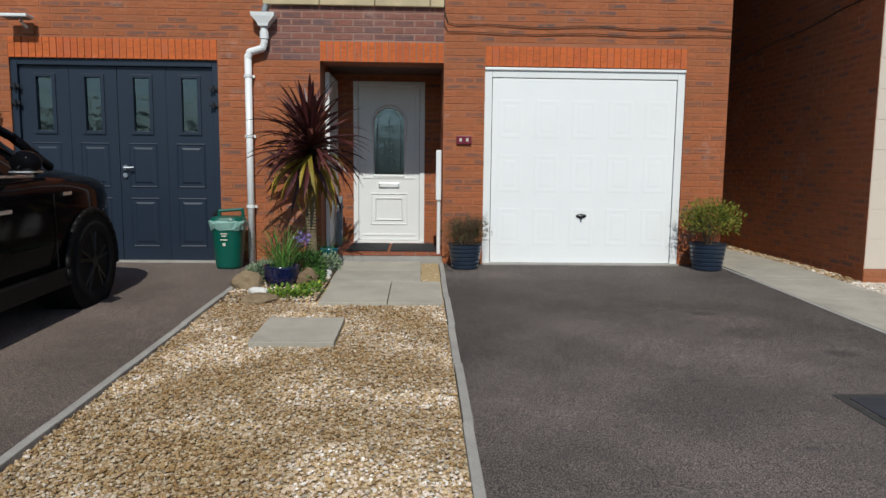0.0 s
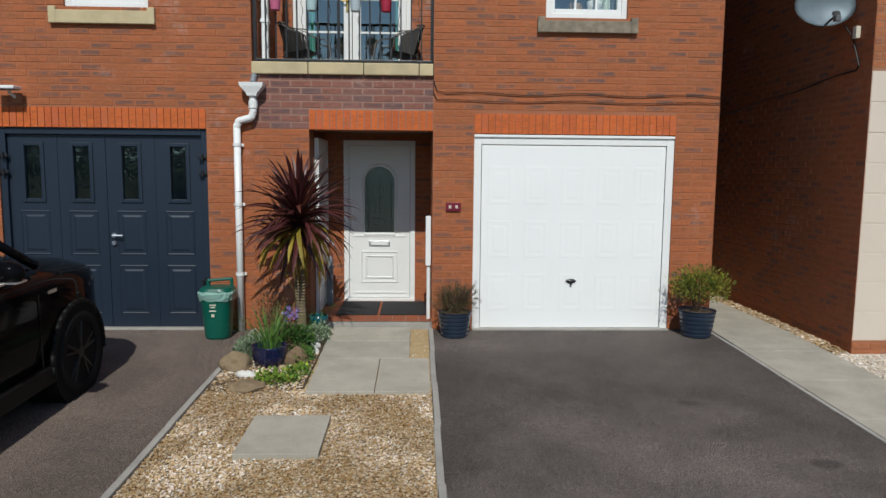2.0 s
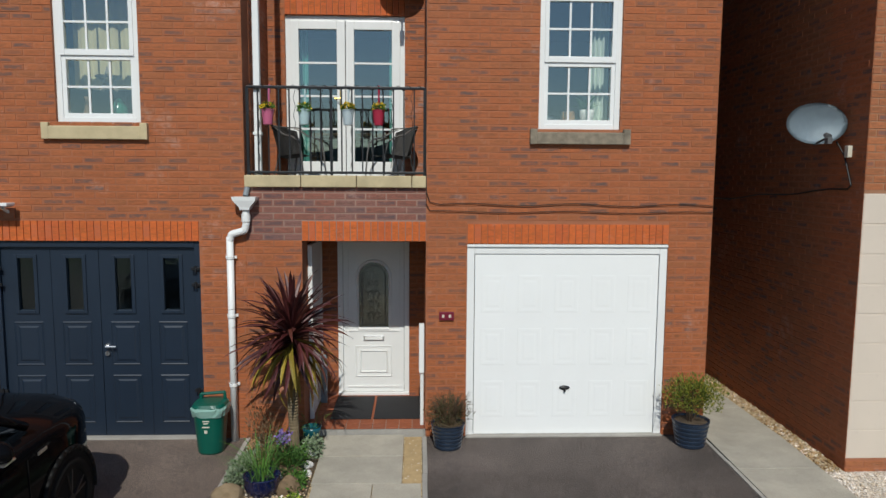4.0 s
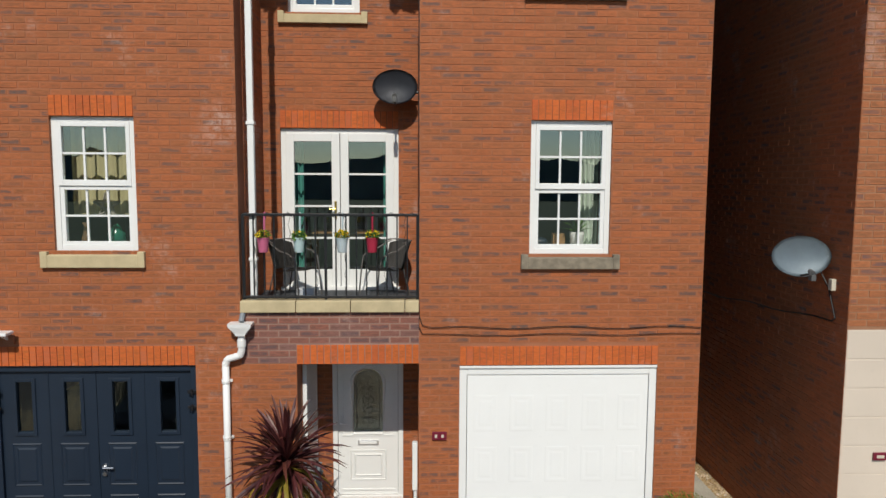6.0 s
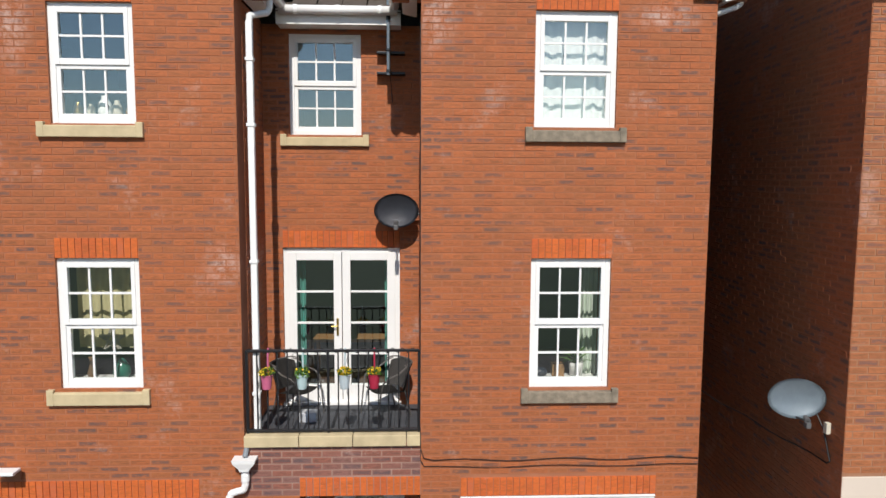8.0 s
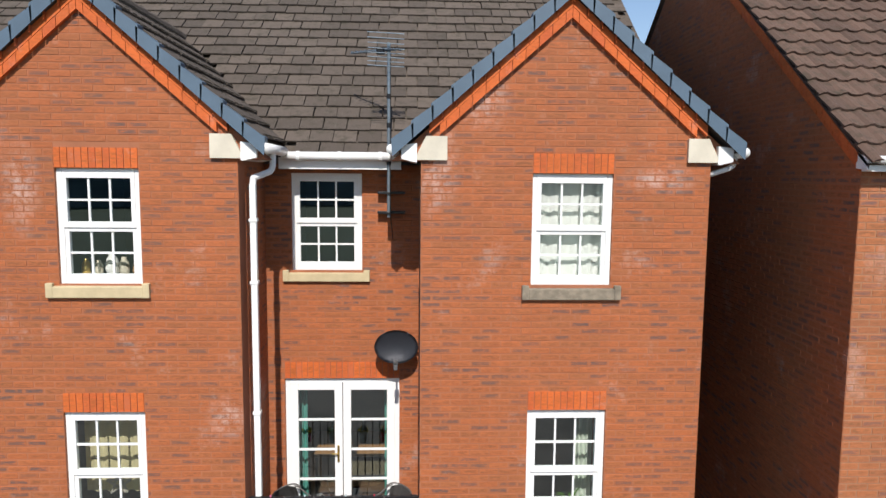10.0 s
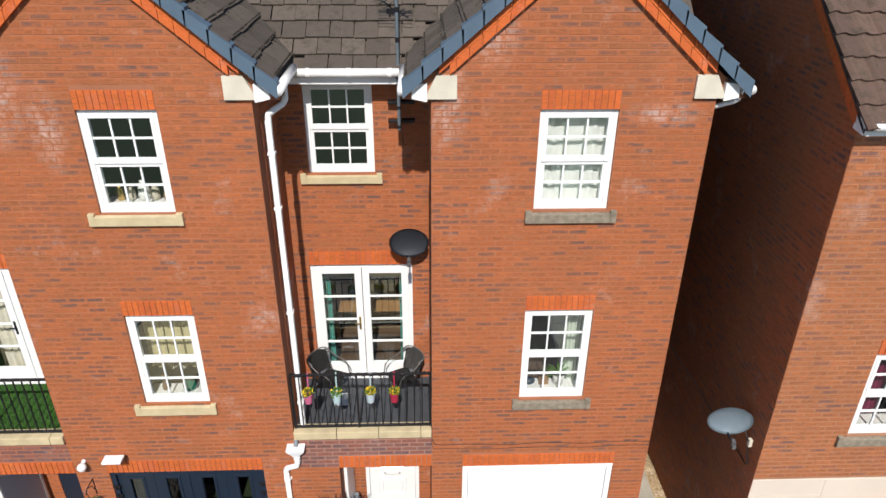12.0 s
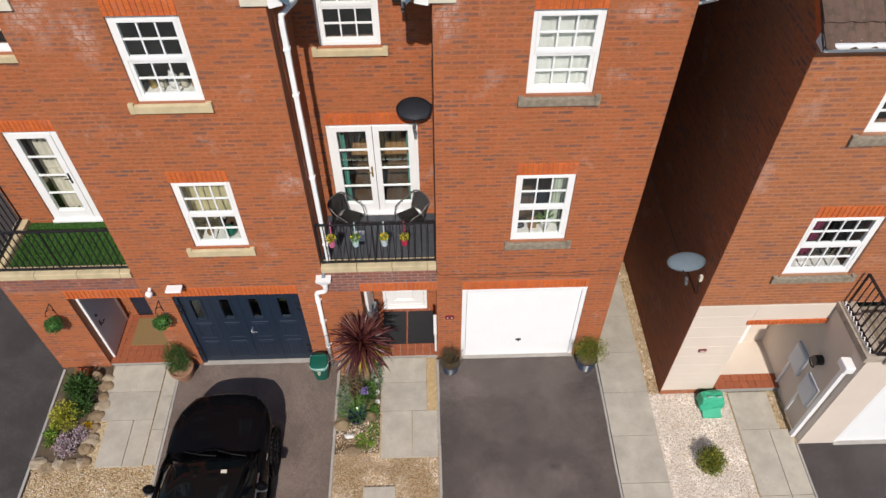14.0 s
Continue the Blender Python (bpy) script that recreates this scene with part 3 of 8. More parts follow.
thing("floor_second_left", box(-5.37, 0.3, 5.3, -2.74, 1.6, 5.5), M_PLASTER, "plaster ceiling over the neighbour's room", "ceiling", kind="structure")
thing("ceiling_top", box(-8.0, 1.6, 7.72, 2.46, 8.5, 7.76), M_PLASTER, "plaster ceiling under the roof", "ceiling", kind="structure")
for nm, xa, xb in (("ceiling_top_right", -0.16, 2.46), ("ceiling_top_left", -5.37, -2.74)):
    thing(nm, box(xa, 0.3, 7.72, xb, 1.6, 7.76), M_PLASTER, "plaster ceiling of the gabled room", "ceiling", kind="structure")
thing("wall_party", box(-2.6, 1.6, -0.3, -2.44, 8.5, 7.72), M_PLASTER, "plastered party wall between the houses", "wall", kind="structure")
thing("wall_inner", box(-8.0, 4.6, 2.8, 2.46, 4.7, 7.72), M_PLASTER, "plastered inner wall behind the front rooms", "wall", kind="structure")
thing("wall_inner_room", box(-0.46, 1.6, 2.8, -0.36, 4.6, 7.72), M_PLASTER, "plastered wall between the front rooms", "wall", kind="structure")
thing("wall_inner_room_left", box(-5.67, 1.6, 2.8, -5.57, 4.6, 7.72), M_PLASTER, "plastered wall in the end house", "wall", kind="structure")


# ---- roofs ----
def tile_material(name, c):
    m, n, l, b = material(name)
    v = coords(n, l)
    rnd = n.new("ShaderNodeNewGeometry").outputs["Random Per Island"]
    col = ramp(n, l, rnd, [(0, tuple(0.75 * k for k in c)), (1, tuple(1.2 * k for k in c))])
    moss = ramp(n, l, noise_tex(n, l, v, 9, 5, 0.7), [(0.5, (0, 0, 0)), (0.7, (0.7, 0.7, 0.7))])
    col = mix(n, l, moss, col, (0.03, 0.028, 0.015))
    pale = ramp(n, l, noise_tex(n, l, v, 45, 3), [(0.62, (0, 0, 0)), (0.75, (0.5, 0.5, 0.5))])
    l.new(mix(n, l, pale, col, (0.2, 0.18, 0.15)), b.inputs["Base Color"])
    b.inputs["Roughness"].default_value = 0.92
    bump(n, l, b, noise_tex(n, l, v, 60, 5, 0.7), 0.6, 0.006)
    return m


M_TILE = tile_material("weathered_brown_tile", (0.088, 0.069, 0.055))
M_TILE_NB = tile_material("brown_pantile", (0.1, 0.06, 0.043))


def tile_slab(origin, ux, up, nrm, w, h, t=0.026):
    """Eight corners of a tile whose foot lifts over the row below."""
    o, ux, up, nrm = Vector(origin), Vector(ux), Vector(up), Vector(nrm)
    g = 0.006
    lift = 0.034
    a = o + ux * g + nrm * lift
    b_ = o + ux * (w - g) + nrm * lift
    c = o + ux * (w - g) + up * (h + 0.06)
    d = o + ux * g + up * (h + 0.06)
    top = nrm * t
    return [tuple(p) for p in (a, b_, c, d, a + top, b_ + top, c + top, d + top)]


def tiled_slope(name, parent, origin, ux, up, rows, inside, mat, w=0.3, h=0.29, singles=0):
    """Tiles in straight rows over a slope. inside(u, v) tells where the slope is."""
    ux, up = Vector(ux).normalized(), Vector(up).normalized()
    nrm = ux.cross(up).normalized()
    vs, fs, count = [], [], 0
    for r in range(rows):
        off = 0.5 * w if r % 2 else 0.0
        for k in range(-60, 60):
            u = k * w + off
            if not inside(u + w / 2, r * h + h / 2):
                continue
            corner = Vector(origin) + ux * (u + random.uniform(-0.005, 0.005)) + up * (r * h + random.uniform(-0.011, 0.011)) + nrm * random.uniform(0, 0.008)
            cs = tile_slab(corner, ux, up, nrm, w, h)
            if count < singles:
                count += 1
                raw_mesh("tile", cs, BOX_FACES, mat, parent)
            else:
                j = len(vs)
                vs += cs
                fs += [tuple(j + i for i in f) for f in BOX_FACES]
    if vs:
        raw_mesh(name, vs, fs, mat, parent, kind="stuff")


MAIN_EAVE_Y, MAIN_EAVE_Z, MAIN_PITCH = 0.98, 7.85, 0.80
RIDGE_Y = 5.6
roof = base("roof_main", -2.6, 1.0, 7.8, "weathered brown tiled main roof of the terrace", "roof", kind="structure")
ml = math.hypot(1, MAIN_PITCH)
rz = MAIN_EAVE_Z + MAIN_PITCH * (RIDGE_Y - MAIN_EAVE_Y)
raw_mesh("roof_deck", [(-8.3, MAIN_EAVE_Y, MAIN_EAVE_Z - 0.02), (3.0, MAIN_EAVE_Y, MAIN_EAVE_Z - 0.02), (3.0, RIDGE_Y, rz - 0.02), (-8.3, RIDGE_Y, rz - 0.02),
                       (-8.3, 10.2, MAIN_EAVE_Z - 0.02), (3.0, 10.2, MAIN_EAVE_Z - 0.02)], [(0, 1, 2, 3), (3, 2, 5, 4)], M_TILE, roof)
HALF = 1.87
G_TOP = 9.66  # ridge height of the cross gables


def gable_top(x, cx):
    return G_TOP - PITCH * abs(x - cx)


def on_main(u, v):
    x, y = -8.3 + u, MAIN_EAVE_Y + v / ml
    z = MAIN_EAVE_Z + MAIN_PITCH * (y - MAIN_EAVE_Y)
    if not (-8.2 < x < 2.9 and y < RIDGE_Y - 0.1):
        return False
    return all(z > gable_top(x, cx) - 0.03 for cx in (GX_R, GX_L))


tiled_slope("tiles", roof, (-8.3, MAIN_EAVE_Y - 0.04, MAIN_EAVE_Z - 0.03), (1, 0, 0), (0, 1, MAIN_PITCH), 30, on_main, M_TILE, 0.3, 0.265)

# moss along the feet of the tile rows
rng = np.random.default_rng(21)
vs, fs = [], []
oc = ((1, 0, 0), (0, 1, 0), (-1, 0, 0), (0, -1, 0), (0, 0, 1))
for i in range(5200):
    u, r_ = rng.uniform(0, 11.2), rng.integers(0, 22)
    v = r_ * 0.265
    if not on_main(u, v + 0.13):
        continue
    y_ = MAIN_EAVE_Y - 0.04 + v / ml
    z_ = MAIN_EAVE_Z - 0.03 + MAIN_PITCH * v / ml
    s_ = rng.uniform(0.006, 0.022)
    k = len(vs)
    for a in oc:
        vs.append((-8.3 + u + a[0] * s_ * 1.6, y_ + a[1] * s_ - 0.012, z_ + 0.045 + a[2] * s_))
    fs += [(k, k + 1, k + 4), (k + 1, k + 2, k + 4), (k + 2, k + 3, k + 4), (k + 3, k, k + 4)]
M_MOSS = plain("roof_moss", (0.022, 0.018, 0.01), 0.95, wear=0.3, scale=30)
raw_mesh("moss", vs, fs, M_MOSS, roof, kind="stuff")

for nm, cx in (("roof_gable_right", GX_R), ("roof_gable_left", GX_L)):
    rf = base(nm, cx, 0, 7.8, "brown tiled cross gable roof with slate-blue verge capping", "roof", kind="structure")
    y0, y1 = -0.1, 4.2
    ez = gable_top(cx + HALF, cx)
    raw_mesh("roof_deck", [(cx - HALF, y0, ez - 0.02), (cx, y0, G_TOP - 0.02), (cx + HALF, y0, ez - 0.02), (cx - HALF, y1, ez - 0.02), (cx, y1, G_TOP - 0.02), (cx + HALF, y1, ez - 0.02),
                           (cx - HALF, y0, ez - 0.1), (cx, y0, G_TOP - 0.1), (cx + HALF, y0, ez - 0.1), (cx - HALF, y1, ez - 0.1), (cx, y1, G_TOP - 0.1), (cx + HALF, y1, ez - 0.1)],
             [(0, 1, 4, 3), (1, 2, 5, 4), (6, 9, 10, 7), (7, 10, 11, 8), (0, 3, 9, 6), (2, 8, 11, 5), (0, 6, 7, 1), (1, 7, 8, 2)], M_TILE, rf)
    gl = math.hypot(HALF, G_TOP - ez)

    def inside_r(u, v, cx=cx):
        return 0.0 < u < 4.2 and v < gl - 0.1

    tiled_slope("tiles", rf, (cx + HALF, y0, ez - 0.01), (0, 1, 0), (-1, 0, PITCH), 9, inside_r, M_TILE, 0.31, 0.29)
    tiled_slope("tiles", rf, (cx - HALF, y1 + 0.1, ez - 0.01), (0, -1, 0), (1, 0, PITCH), 9, lambda u, v: 0.0 < u < 4.2 and v < gl - 0.1, M_TILE, 0.31, 0.29)
    # ridge
    for i in range(10):
        bm = bmesh.new()
        add_cyl(bm, (cx, y0 + 0.02 + i * 0.44, G_TOP - 0.03), (cx, y0 + 0.45 + i * 0.44, G_TOP - 0.02), 0.1, 0.105, 12)
        part("ridge_tile", bm, M_TILE, rf)
    # verge capping, one unit a tile row
    n = 9
    for side in (-1, 1):
        for i in range(n):
            a, c = i / n, (i + 1.06) / n
            xa, xb = cx + side * HALF * 1.03 * (1 - a), cx + side * HALF * 1.03 * (1 - min(c, 1.0))
            za, zb = gable_top(xa, cx), gable_top(xb, cx)
            lift = 0.035
            drop = 0.125
            vs = []
            for yy in (-0.135, 0.02):
                vs += [(xa + side * 0.012, yy, za + lift + 0.03), (xb, yy, zb + lift), (xb, yy, zb - (drop if yy < -0.1 else 0.0)), (xa, yy, za - (drop if yy < -0.1 else 0.0))]
            raw_mesh("verge_unit", vs, BOX_FACES, M_VERGE, rf)
    # two courses of bricks laid along the slope below the verge, every other end standing proud
    for side in (-1, 1):
        vs, fs = [], []
        for row_, (d0, d1, out) in enumerate(((0.115, 0.225, 0.062), (0.229, 0.34, 0.058))):
            m_ = 10
            for i in range(m_ + row_):
                s0, s1 = max(0.0, (i - 0.5 * row_) / m_) + 0.002, min(1.0, (i + 1 - 0.5 * row_) / m_) - 0.002
                xs = [cx + side * ((1.53, 1.415)[row_] * (1 - s_)) for s_ in (s0, s1)]
                k = len(vs)
                for yy in (0.0, -out - random.uniform(0, 0.003)):
                    for x_, dd in ((xs[0], d1), (xs[1], d1), (xs[1], d0), (xs[0], d0)):
                        vs.append((x_, yy, gable_top(x_, cx) - dd))
                fs += [tuple(k + j for j in f) for f in BOX_FACES]
                if row_ == 0:
                    xa_, xb_ = xs[1] + side * 0.014, xs[1] + side * 0.002
                    k = len(vs)
                    for yy in (-0.05, -0.092):
                        for x_, dd in ((xa_, d0 + 0.06), (xb_, d0 + 0.06), (xb_, d0 - 0.01), (xa_, d0 - 0.01)):
                            vs.append((x_, yy, gable_top(x_, cx) - dd))
                    fs += [tuple(k + j for j in f) for f in BOX_FACES]
        raw_mesh("corbel_bricks", vs, fs, M_SOLDIER, rf, kind="stuff")
    # moss that has crept along the feet of the rows
    rng = np.random.default_rng(int(cx * 10) + 90)
    vs, fs = [], []
    for side in (-1, 1):
        up_ = Vector((-side, 0, PITCH)).normalized()
        out_ = Vector((side * PITCH, 0, 1)).normalized()
        for i in range(2600):
            joint = i % 3 == 0
            r_, yy = int(rng.integers(0, 9)), rng.uniform(y0 + 0.1, 2.6)
            v_ = r_ * 0.29
            if joint:
                yy = y0 + 0.31 * round((yy - y0) / 0.155) / 2
                v_ += rng.uniform(0, 0.26)
            c_ = Vector((cx + side * HALF, yy, ez + 0.03)) + up_ * v_ + out_ * (0.012 if joint else 0.03)
            s_ = rng.uniform(0.005, 0.017) * (0.7 if joint else 1.0)
            k = len(vs)
            for a in ((0, 1.6, 0), (1, 0, 0), (0, -1.6, 0), (-1, 0, 0), (0, 0, 1)):
                vs.append(tuple(c_ + Vector((0, a[1] * s_, 0)) + up_ * (a[0] * s_) + out_ * (a[2] * s_)))
            fs += [(k, k + 1, k + 4), (k + 1, k + 2, k + 4), (k + 2, k + 3, k + 4), (k + 3, k, k + 4)]
    raw_mesh("moss", vs, fs, M_MOSS, rf, kind="stuff")
    # kneeler stones with a sloped outer end, and boxed eaves
    for side in (-1, 1):
        xi, xm, xo = cx + side * 1.33, cx + side * 1.56, cx + side * 1.69
        vs = []
        for yy in (-0.05, 0.12):
            vs += [(xi, yy, 7.79), (xo, yy, 7.79), (xm, yy, 8.05), (xi, yy, 8.05)]
        raw_mesh("kneeler_stone", vs, BOX_FACES, M_STONE_PALE, rf)
        vs = []
        xa, xb = cx + side * 1.66, cx + side * 1.83
        for yy in (-0.06, 0.9):
            vs += [(xa, yy, 7.765), (xa + side * 0.02, yy, 7.765), (xb, yy, 7.8), (xb, yy, 7.95), (xa, yy, 7.97)]
        raw_mesh("boxed_eave", vs, [(0, 1, 2, 3, 4), (9, 8, 7, 6, 5), (0, 5, 6, 1), (1, 6, 7, 2), (2, 7, 8, 3), (3, 8, 9, 4), (4, 9, 5, 0)], M_UPVC, rf)
        part("gutter_end", cyl((cx + side * 1.93, -0.12, 7.9), (cx + side * 1.93, 0.95, 7.9), 0.058, None, 14), M_UPVC, rf, smooth=True)


# ---- windows ----
def window(name, o, y, label, cols=3, sill=None, sill_mat=None, bars=2):
    """A white sash-look window: frame, two sashes with glazing bars, panes, and a stone sill."""
    x0, x1, z0, z1 = o
    w = base(name, (x0 + x1) / 2, y, z0, label, "window", kind="structure")
    f = 0.06
    ya, yb = y + 0.035, y + 0.115
    bm = bmesh.new()
    add_box(bm, x0, ya, z0, x0 + f, yb, z1, 0.006)
    add_box(bm, x1 - f, ya, z0, x1, yb, z1, 0.006)
    add_box(bm, x0 + f, ya, z1 - f, x1 - f, yb, z1, 0.006)
    add_box(bm, x0 + f, ya, z0, x1 - f, yb, z0 + f, 0.006)
    part("window_frame", bm, M_UPVC, w)
    zm = z0 + 0.49 * (z1 - z0)
    for nm, a, c, off in (("lower_sash", z0 + f, zm, 0.0), ("upper_sash", zm, z1 - f, -0.018)):
        s = 0.045
        bm = bmesh.new()
        sa, sb = ya + 0.012 + off, yb - 0.012 + off
        add_box(bm, x0 + f, sa, a, x0 + f + s, sb, c, 0.005)
        add_box(bm, x1 - f - s, sa, a, x1 - f, sb, c, 0.005)
        add_box(bm, x0 + f + s, sa, c - s, x1 - f - s, sb, c, 0.005)
        add_box(bm, x0 + f + s, sa, a, x1 - f - s, sb, a + s + (0.02 if off else 0), 0.005)
        sash = part(nm, bm, M_UPVC, w)
        gx0, gx1, gz0, gz1 = x0 + f + s, x1 - f - s, a + s + (0.02 if off else 0), c - s
        for i in range(1, cols):
            gx = gx0 + (gx1 - gx0) * i / cols
            part("glazing_bar", box(gx - 0.011, sa + 0.018, gz0, gx + 0.011, sa + 0.042, gz1), M_UPVC, sash)
        for i in range(1, bars):
            gz = gz0 + (gz1 - gz0) * i / bars
            part("glazing_bar", box(gx0, sa + 0.016, gz - 0.011, gx1, sa + 0.044, gz + 0.011), M_UPVC, sash)
        bm = bmesh.new()
        t = 0.006 * random.uniform(-1, 1)
        vs = [bm.verts.new(p) for p in ((gx0, sa + 0.03, gz0), (gx1, sa + 0.03 + t * 0.3, gz0), (gx1, sa + 0.03 + t * 0.3, gz1), (gx0, sa + 0.03, gz1))]
        bm.faces.new(vs)
        pane = part("pane", bm, M_GLASS, sash)
        pane.visible_shadow = False
    if sill:
        sx0, sx1, sz0, sz1 = sill
        bm = box(sx0 + 0.075, y - 0.055, sz0, sx1 - 0.075, y + 0.05, sz1, 0.01)
        for v in bm.verts:
            if v.co.z > (sz0 + sz1) / 2 and v.co.y < y:
                v.co.z -= 0.012
        for a, c in ((sx0, sx0 + 0.078), (sx1 - 0.078, sx1)):
            add_box(bm, a, y - 0.056, sz0 - 0.001, c, y + 0.03, sz1 + 0.026, 0.01)
        part("window_sill", bm, sill_mat, w)
    return w


window("window_1", W1, 0.0, "white sash-look window with glazing bars over a lichened grey sill", sill=(0.675, 1.785, 3.32, 3.46), sill_mat=M_STONE_GREY)
window("window_2", W2, 0.0, "white bedroom window with pale curtains over a grey sill", sill=(0.675, 1.79, 6.25, 6.385), sill_mat=M_STONE_GREY)
window("window_3", WL1, 0.0, "white window with ornaments inside over a buff stone sill", sill=(-4.565, -3.45, 3.335, 3.485), sill_mat=M_STONE)
window("window_4", WL2, 0.0, "white upper window over a buff stone sill", sill=(-4.525, -3.415, 6.265, 6.4), sill_mat=M_STONE)
window("window_5", WC, RECESS, "white narrow window high in the recess over a buff sill", sill=(-2.22, -1.105, 6.25, 6.37), sill_mat=M_STONE)
window("window_6", WC_L, RECESS, "white upper window of the end house over a buff sill", sill=(-2.22 + SHIFT, -1.105 + SHIFT, 6.25, 6.37), sill_mat=M_STONE)

M_BRASS = plain("brass", (0.6, 0.42, 0.13), 0.3, 1.0, wear=0.1, scale=20)
M_CHROME = plain("chrome", (0.85, 0.85, 0.86), 0.35, 1.0, wear=0.1, scale=20)


def french_doors(name, o, y, label, handle):
    x0, x1, z0, z1 = o
    d = base(name, (x0 + x1) / 2, y, z0, label, "door", kind="structure")
    f = 0.06
    ya, yb = y + 0.035, y + 0.115
    bm = bmesh.new()
    add_box(bm, x0, ya, z0, x0 + f, yb, z1, 0.006)
    add_box(bm, x1 - f, ya, z0, x1, yb, z1, 0.006)
    add_box(bm, x0 + f, ya, z1 - f, x1 - f, yb, z1, 0.006)
    add_box(bm, x0 - 0.02, ya - 0.06, z0, x1 + 0.02, yb, z0 + 0.05, 0.006)
    part("door_frame", bm, M_UPVC, d)
    xm = (x0 + x1) / 2
    for a, c in ((x0 + f, xm - 0.004), (xm + 0.004, x1 - f)):
        s = 0.105
        sa, sb = ya - 0.012, yb - 0.01
        bm = bmesh.new()
        add_box(bm, a, sa, z0 + 0.05, a + s, sb, z1 - f, 0.006)
        add_box(bm, c - s, sa, z0 + 0.05, c, sb, z1 - f, 0.006)
        add_box(bm, a + s, sa, z1 - f - s, c - s, sb, z1 - f, 0.006)
        add_box(bm, a + s, sa, z0 + 0.05, c - s, sb, z0 + 0.27, 0.006)
        leaf = part("door_leaf", bm, M_UPVC, d)
        g0, g1 = z0 + 0.27, z1 - f - s
        for i in (1, 2, 3):
            gz = g0 + (g1 - g0) * i / 4
            part("glazing_bar", box(a + s, sa + 0.02, gz - 0.012, c - s, sa + 0.05, gz + 0.012), M_UPVC, leaf)
        bm = bmesh.new()
        bm.faces.new([bm.verts.new(p) for p in ((a + s, sa + 0.036, g0), (c - s, sa + 0.036, g0), (c - s, sa + 0.036, g1), (a + s, sa + 0.036, g1))])
        part("pane", bm, M_GLASS, leaf).visible_shadow = False
    bm = box(xm - 0.075, ya - 0.025, z0 + 0.93, xm - 0.045, ya - 0.01, z0 + 1.16, 0.004)
    add_tube(bm, [(xm - 0.06, ya - 0.02, z0 + 1.06), (xm - 0.06, ya - 0.06, z0 + 1.06), (xm - 0.14, ya - 0.06, z0 + 1.06)], 0.01)
    part("door_handle", bm, handle, d, "lever handle on a long plate")
    return d


french_doors("door_1", FRENCH, RECESS, "white glazed double doors with a brass handle onto the balcony", M_BRASS)
french_doors("door_2", FRENCH_L, RECESS, "white glazed double doors onto the end balcony", M_IRON)


# ---- garages ----
def garage_white(name, o, label, knob=True):
    x0, x1, _, z1 = o[:4]
    y = o[4] if len(o) > 4 else 0.0
    d = base(name, (x0 + x1) / 2, y, slope(y), label, "garage door", kind="structure")
    f = 0.085
    zb = slope(y) + 0.012
    bm = bmesh.new()
    add_box(bm, x0, y + 0.015, slope(y) - 0.02, x0 + f, y + 0.14, z1, 0.008)
    add_box(bm, x1 - f, y + 0.015, slope(y) - 0.02, x1, y + 0.14, z1, 0.008)
    add_box(bm, x0 + f, y + 0.015, z1 - f - 0.03, x1 - f, y + 0.14, z1, 0.008)
    add_box(bm, x0 - 0.0, y - 0.005, z1 - 0.035, x1 + 0.0, y + 0.02, z1 - 0.005, 0.006)
    part("door_frame", bm, M_UPVC, d)
    ax, bx, az, bz = x0 + f + 0.006, x1 - f - 0.006, zb, z1 - f - 0.036
    leaf = part("door_leaf", box(ax, y + 0.026, az, bx, y + 0.07, bz, 0.004), M_GARAGE, d)
    W, H = (bx - ax) / 5, 0.61
    # pressed Georgian panels, each a shallow raised field in a sunk border
    for i in range(5):
        for j in range(3):
            px0, px1 = ax + i * W + 0.07, ax + (i + 1) * W - 0.07
            pz0, pz1 = az + 0.2 + j * H, az + 0.63 + j * H
            bm = bmesh.new()
            ring = [[bm.verts.new((a, yy, c)) for a, c in ((px0 + g, pz0 + g), (px1 - g, pz0 + g), (px1 - g, pz1 - g), (px0 + g, pz1 - g))]
                    for g, yy in ((0, y + 0.0258), (0.012, y + 0.0246), (0.035, y + 0.0246), (0.05, y + 0.0254), (0.065, y + 0.0254), (0.085, y + 0.024))]
            for r0, r1 in zip(ring, ring[1:]):
                for k in range(4):
                    bm.faces.new((r0[k], r0[(k + 1) % 4], r1[(k + 1) % 4], r1[k]))
            bm.faces.new(ring[-1])
            part("panel", bm, M_GARAGE, leaf)
    if knob:
        cx, cz = (x0 + x1) / 2, 0.545
        bm = bmesh.new()
        bmesh.ops.create_uvsphere(bm, u_segments=16, v_segments=8, radius=1, matrix=Matrix.Translation((cx, y + 0.018, cz + 0.012)) @ Matrix.Diagonal((0.062, 0.016, 0.026, 1)))
        add_box(bm, cx - 0.012, y - 0.01, cz - 0.03, cx + 0.012, y + 0.026, cz + 0.012, 0.004)
        add_tube(bm, [(cx - 0.05, y + 0.005, cz + 0.02), (cx, y - 0.005, cz + 0.012), (cx + 0.05, y + 0.005, cz + 0.02)], 0.008)
        part("handle", bm, M_IRON, d, "dark oval lock handle")
    part("threshold", box(x0, y - 0.05, slope(y) - 0.05, x1, y + 0.2, slope(y) + 0.01, 0.004), M_KERB, d, "stained concrete threshold")
    return d


garage_white("garage_door_1", GARAGE, "white steel up-and-over garage door with pressed panels")


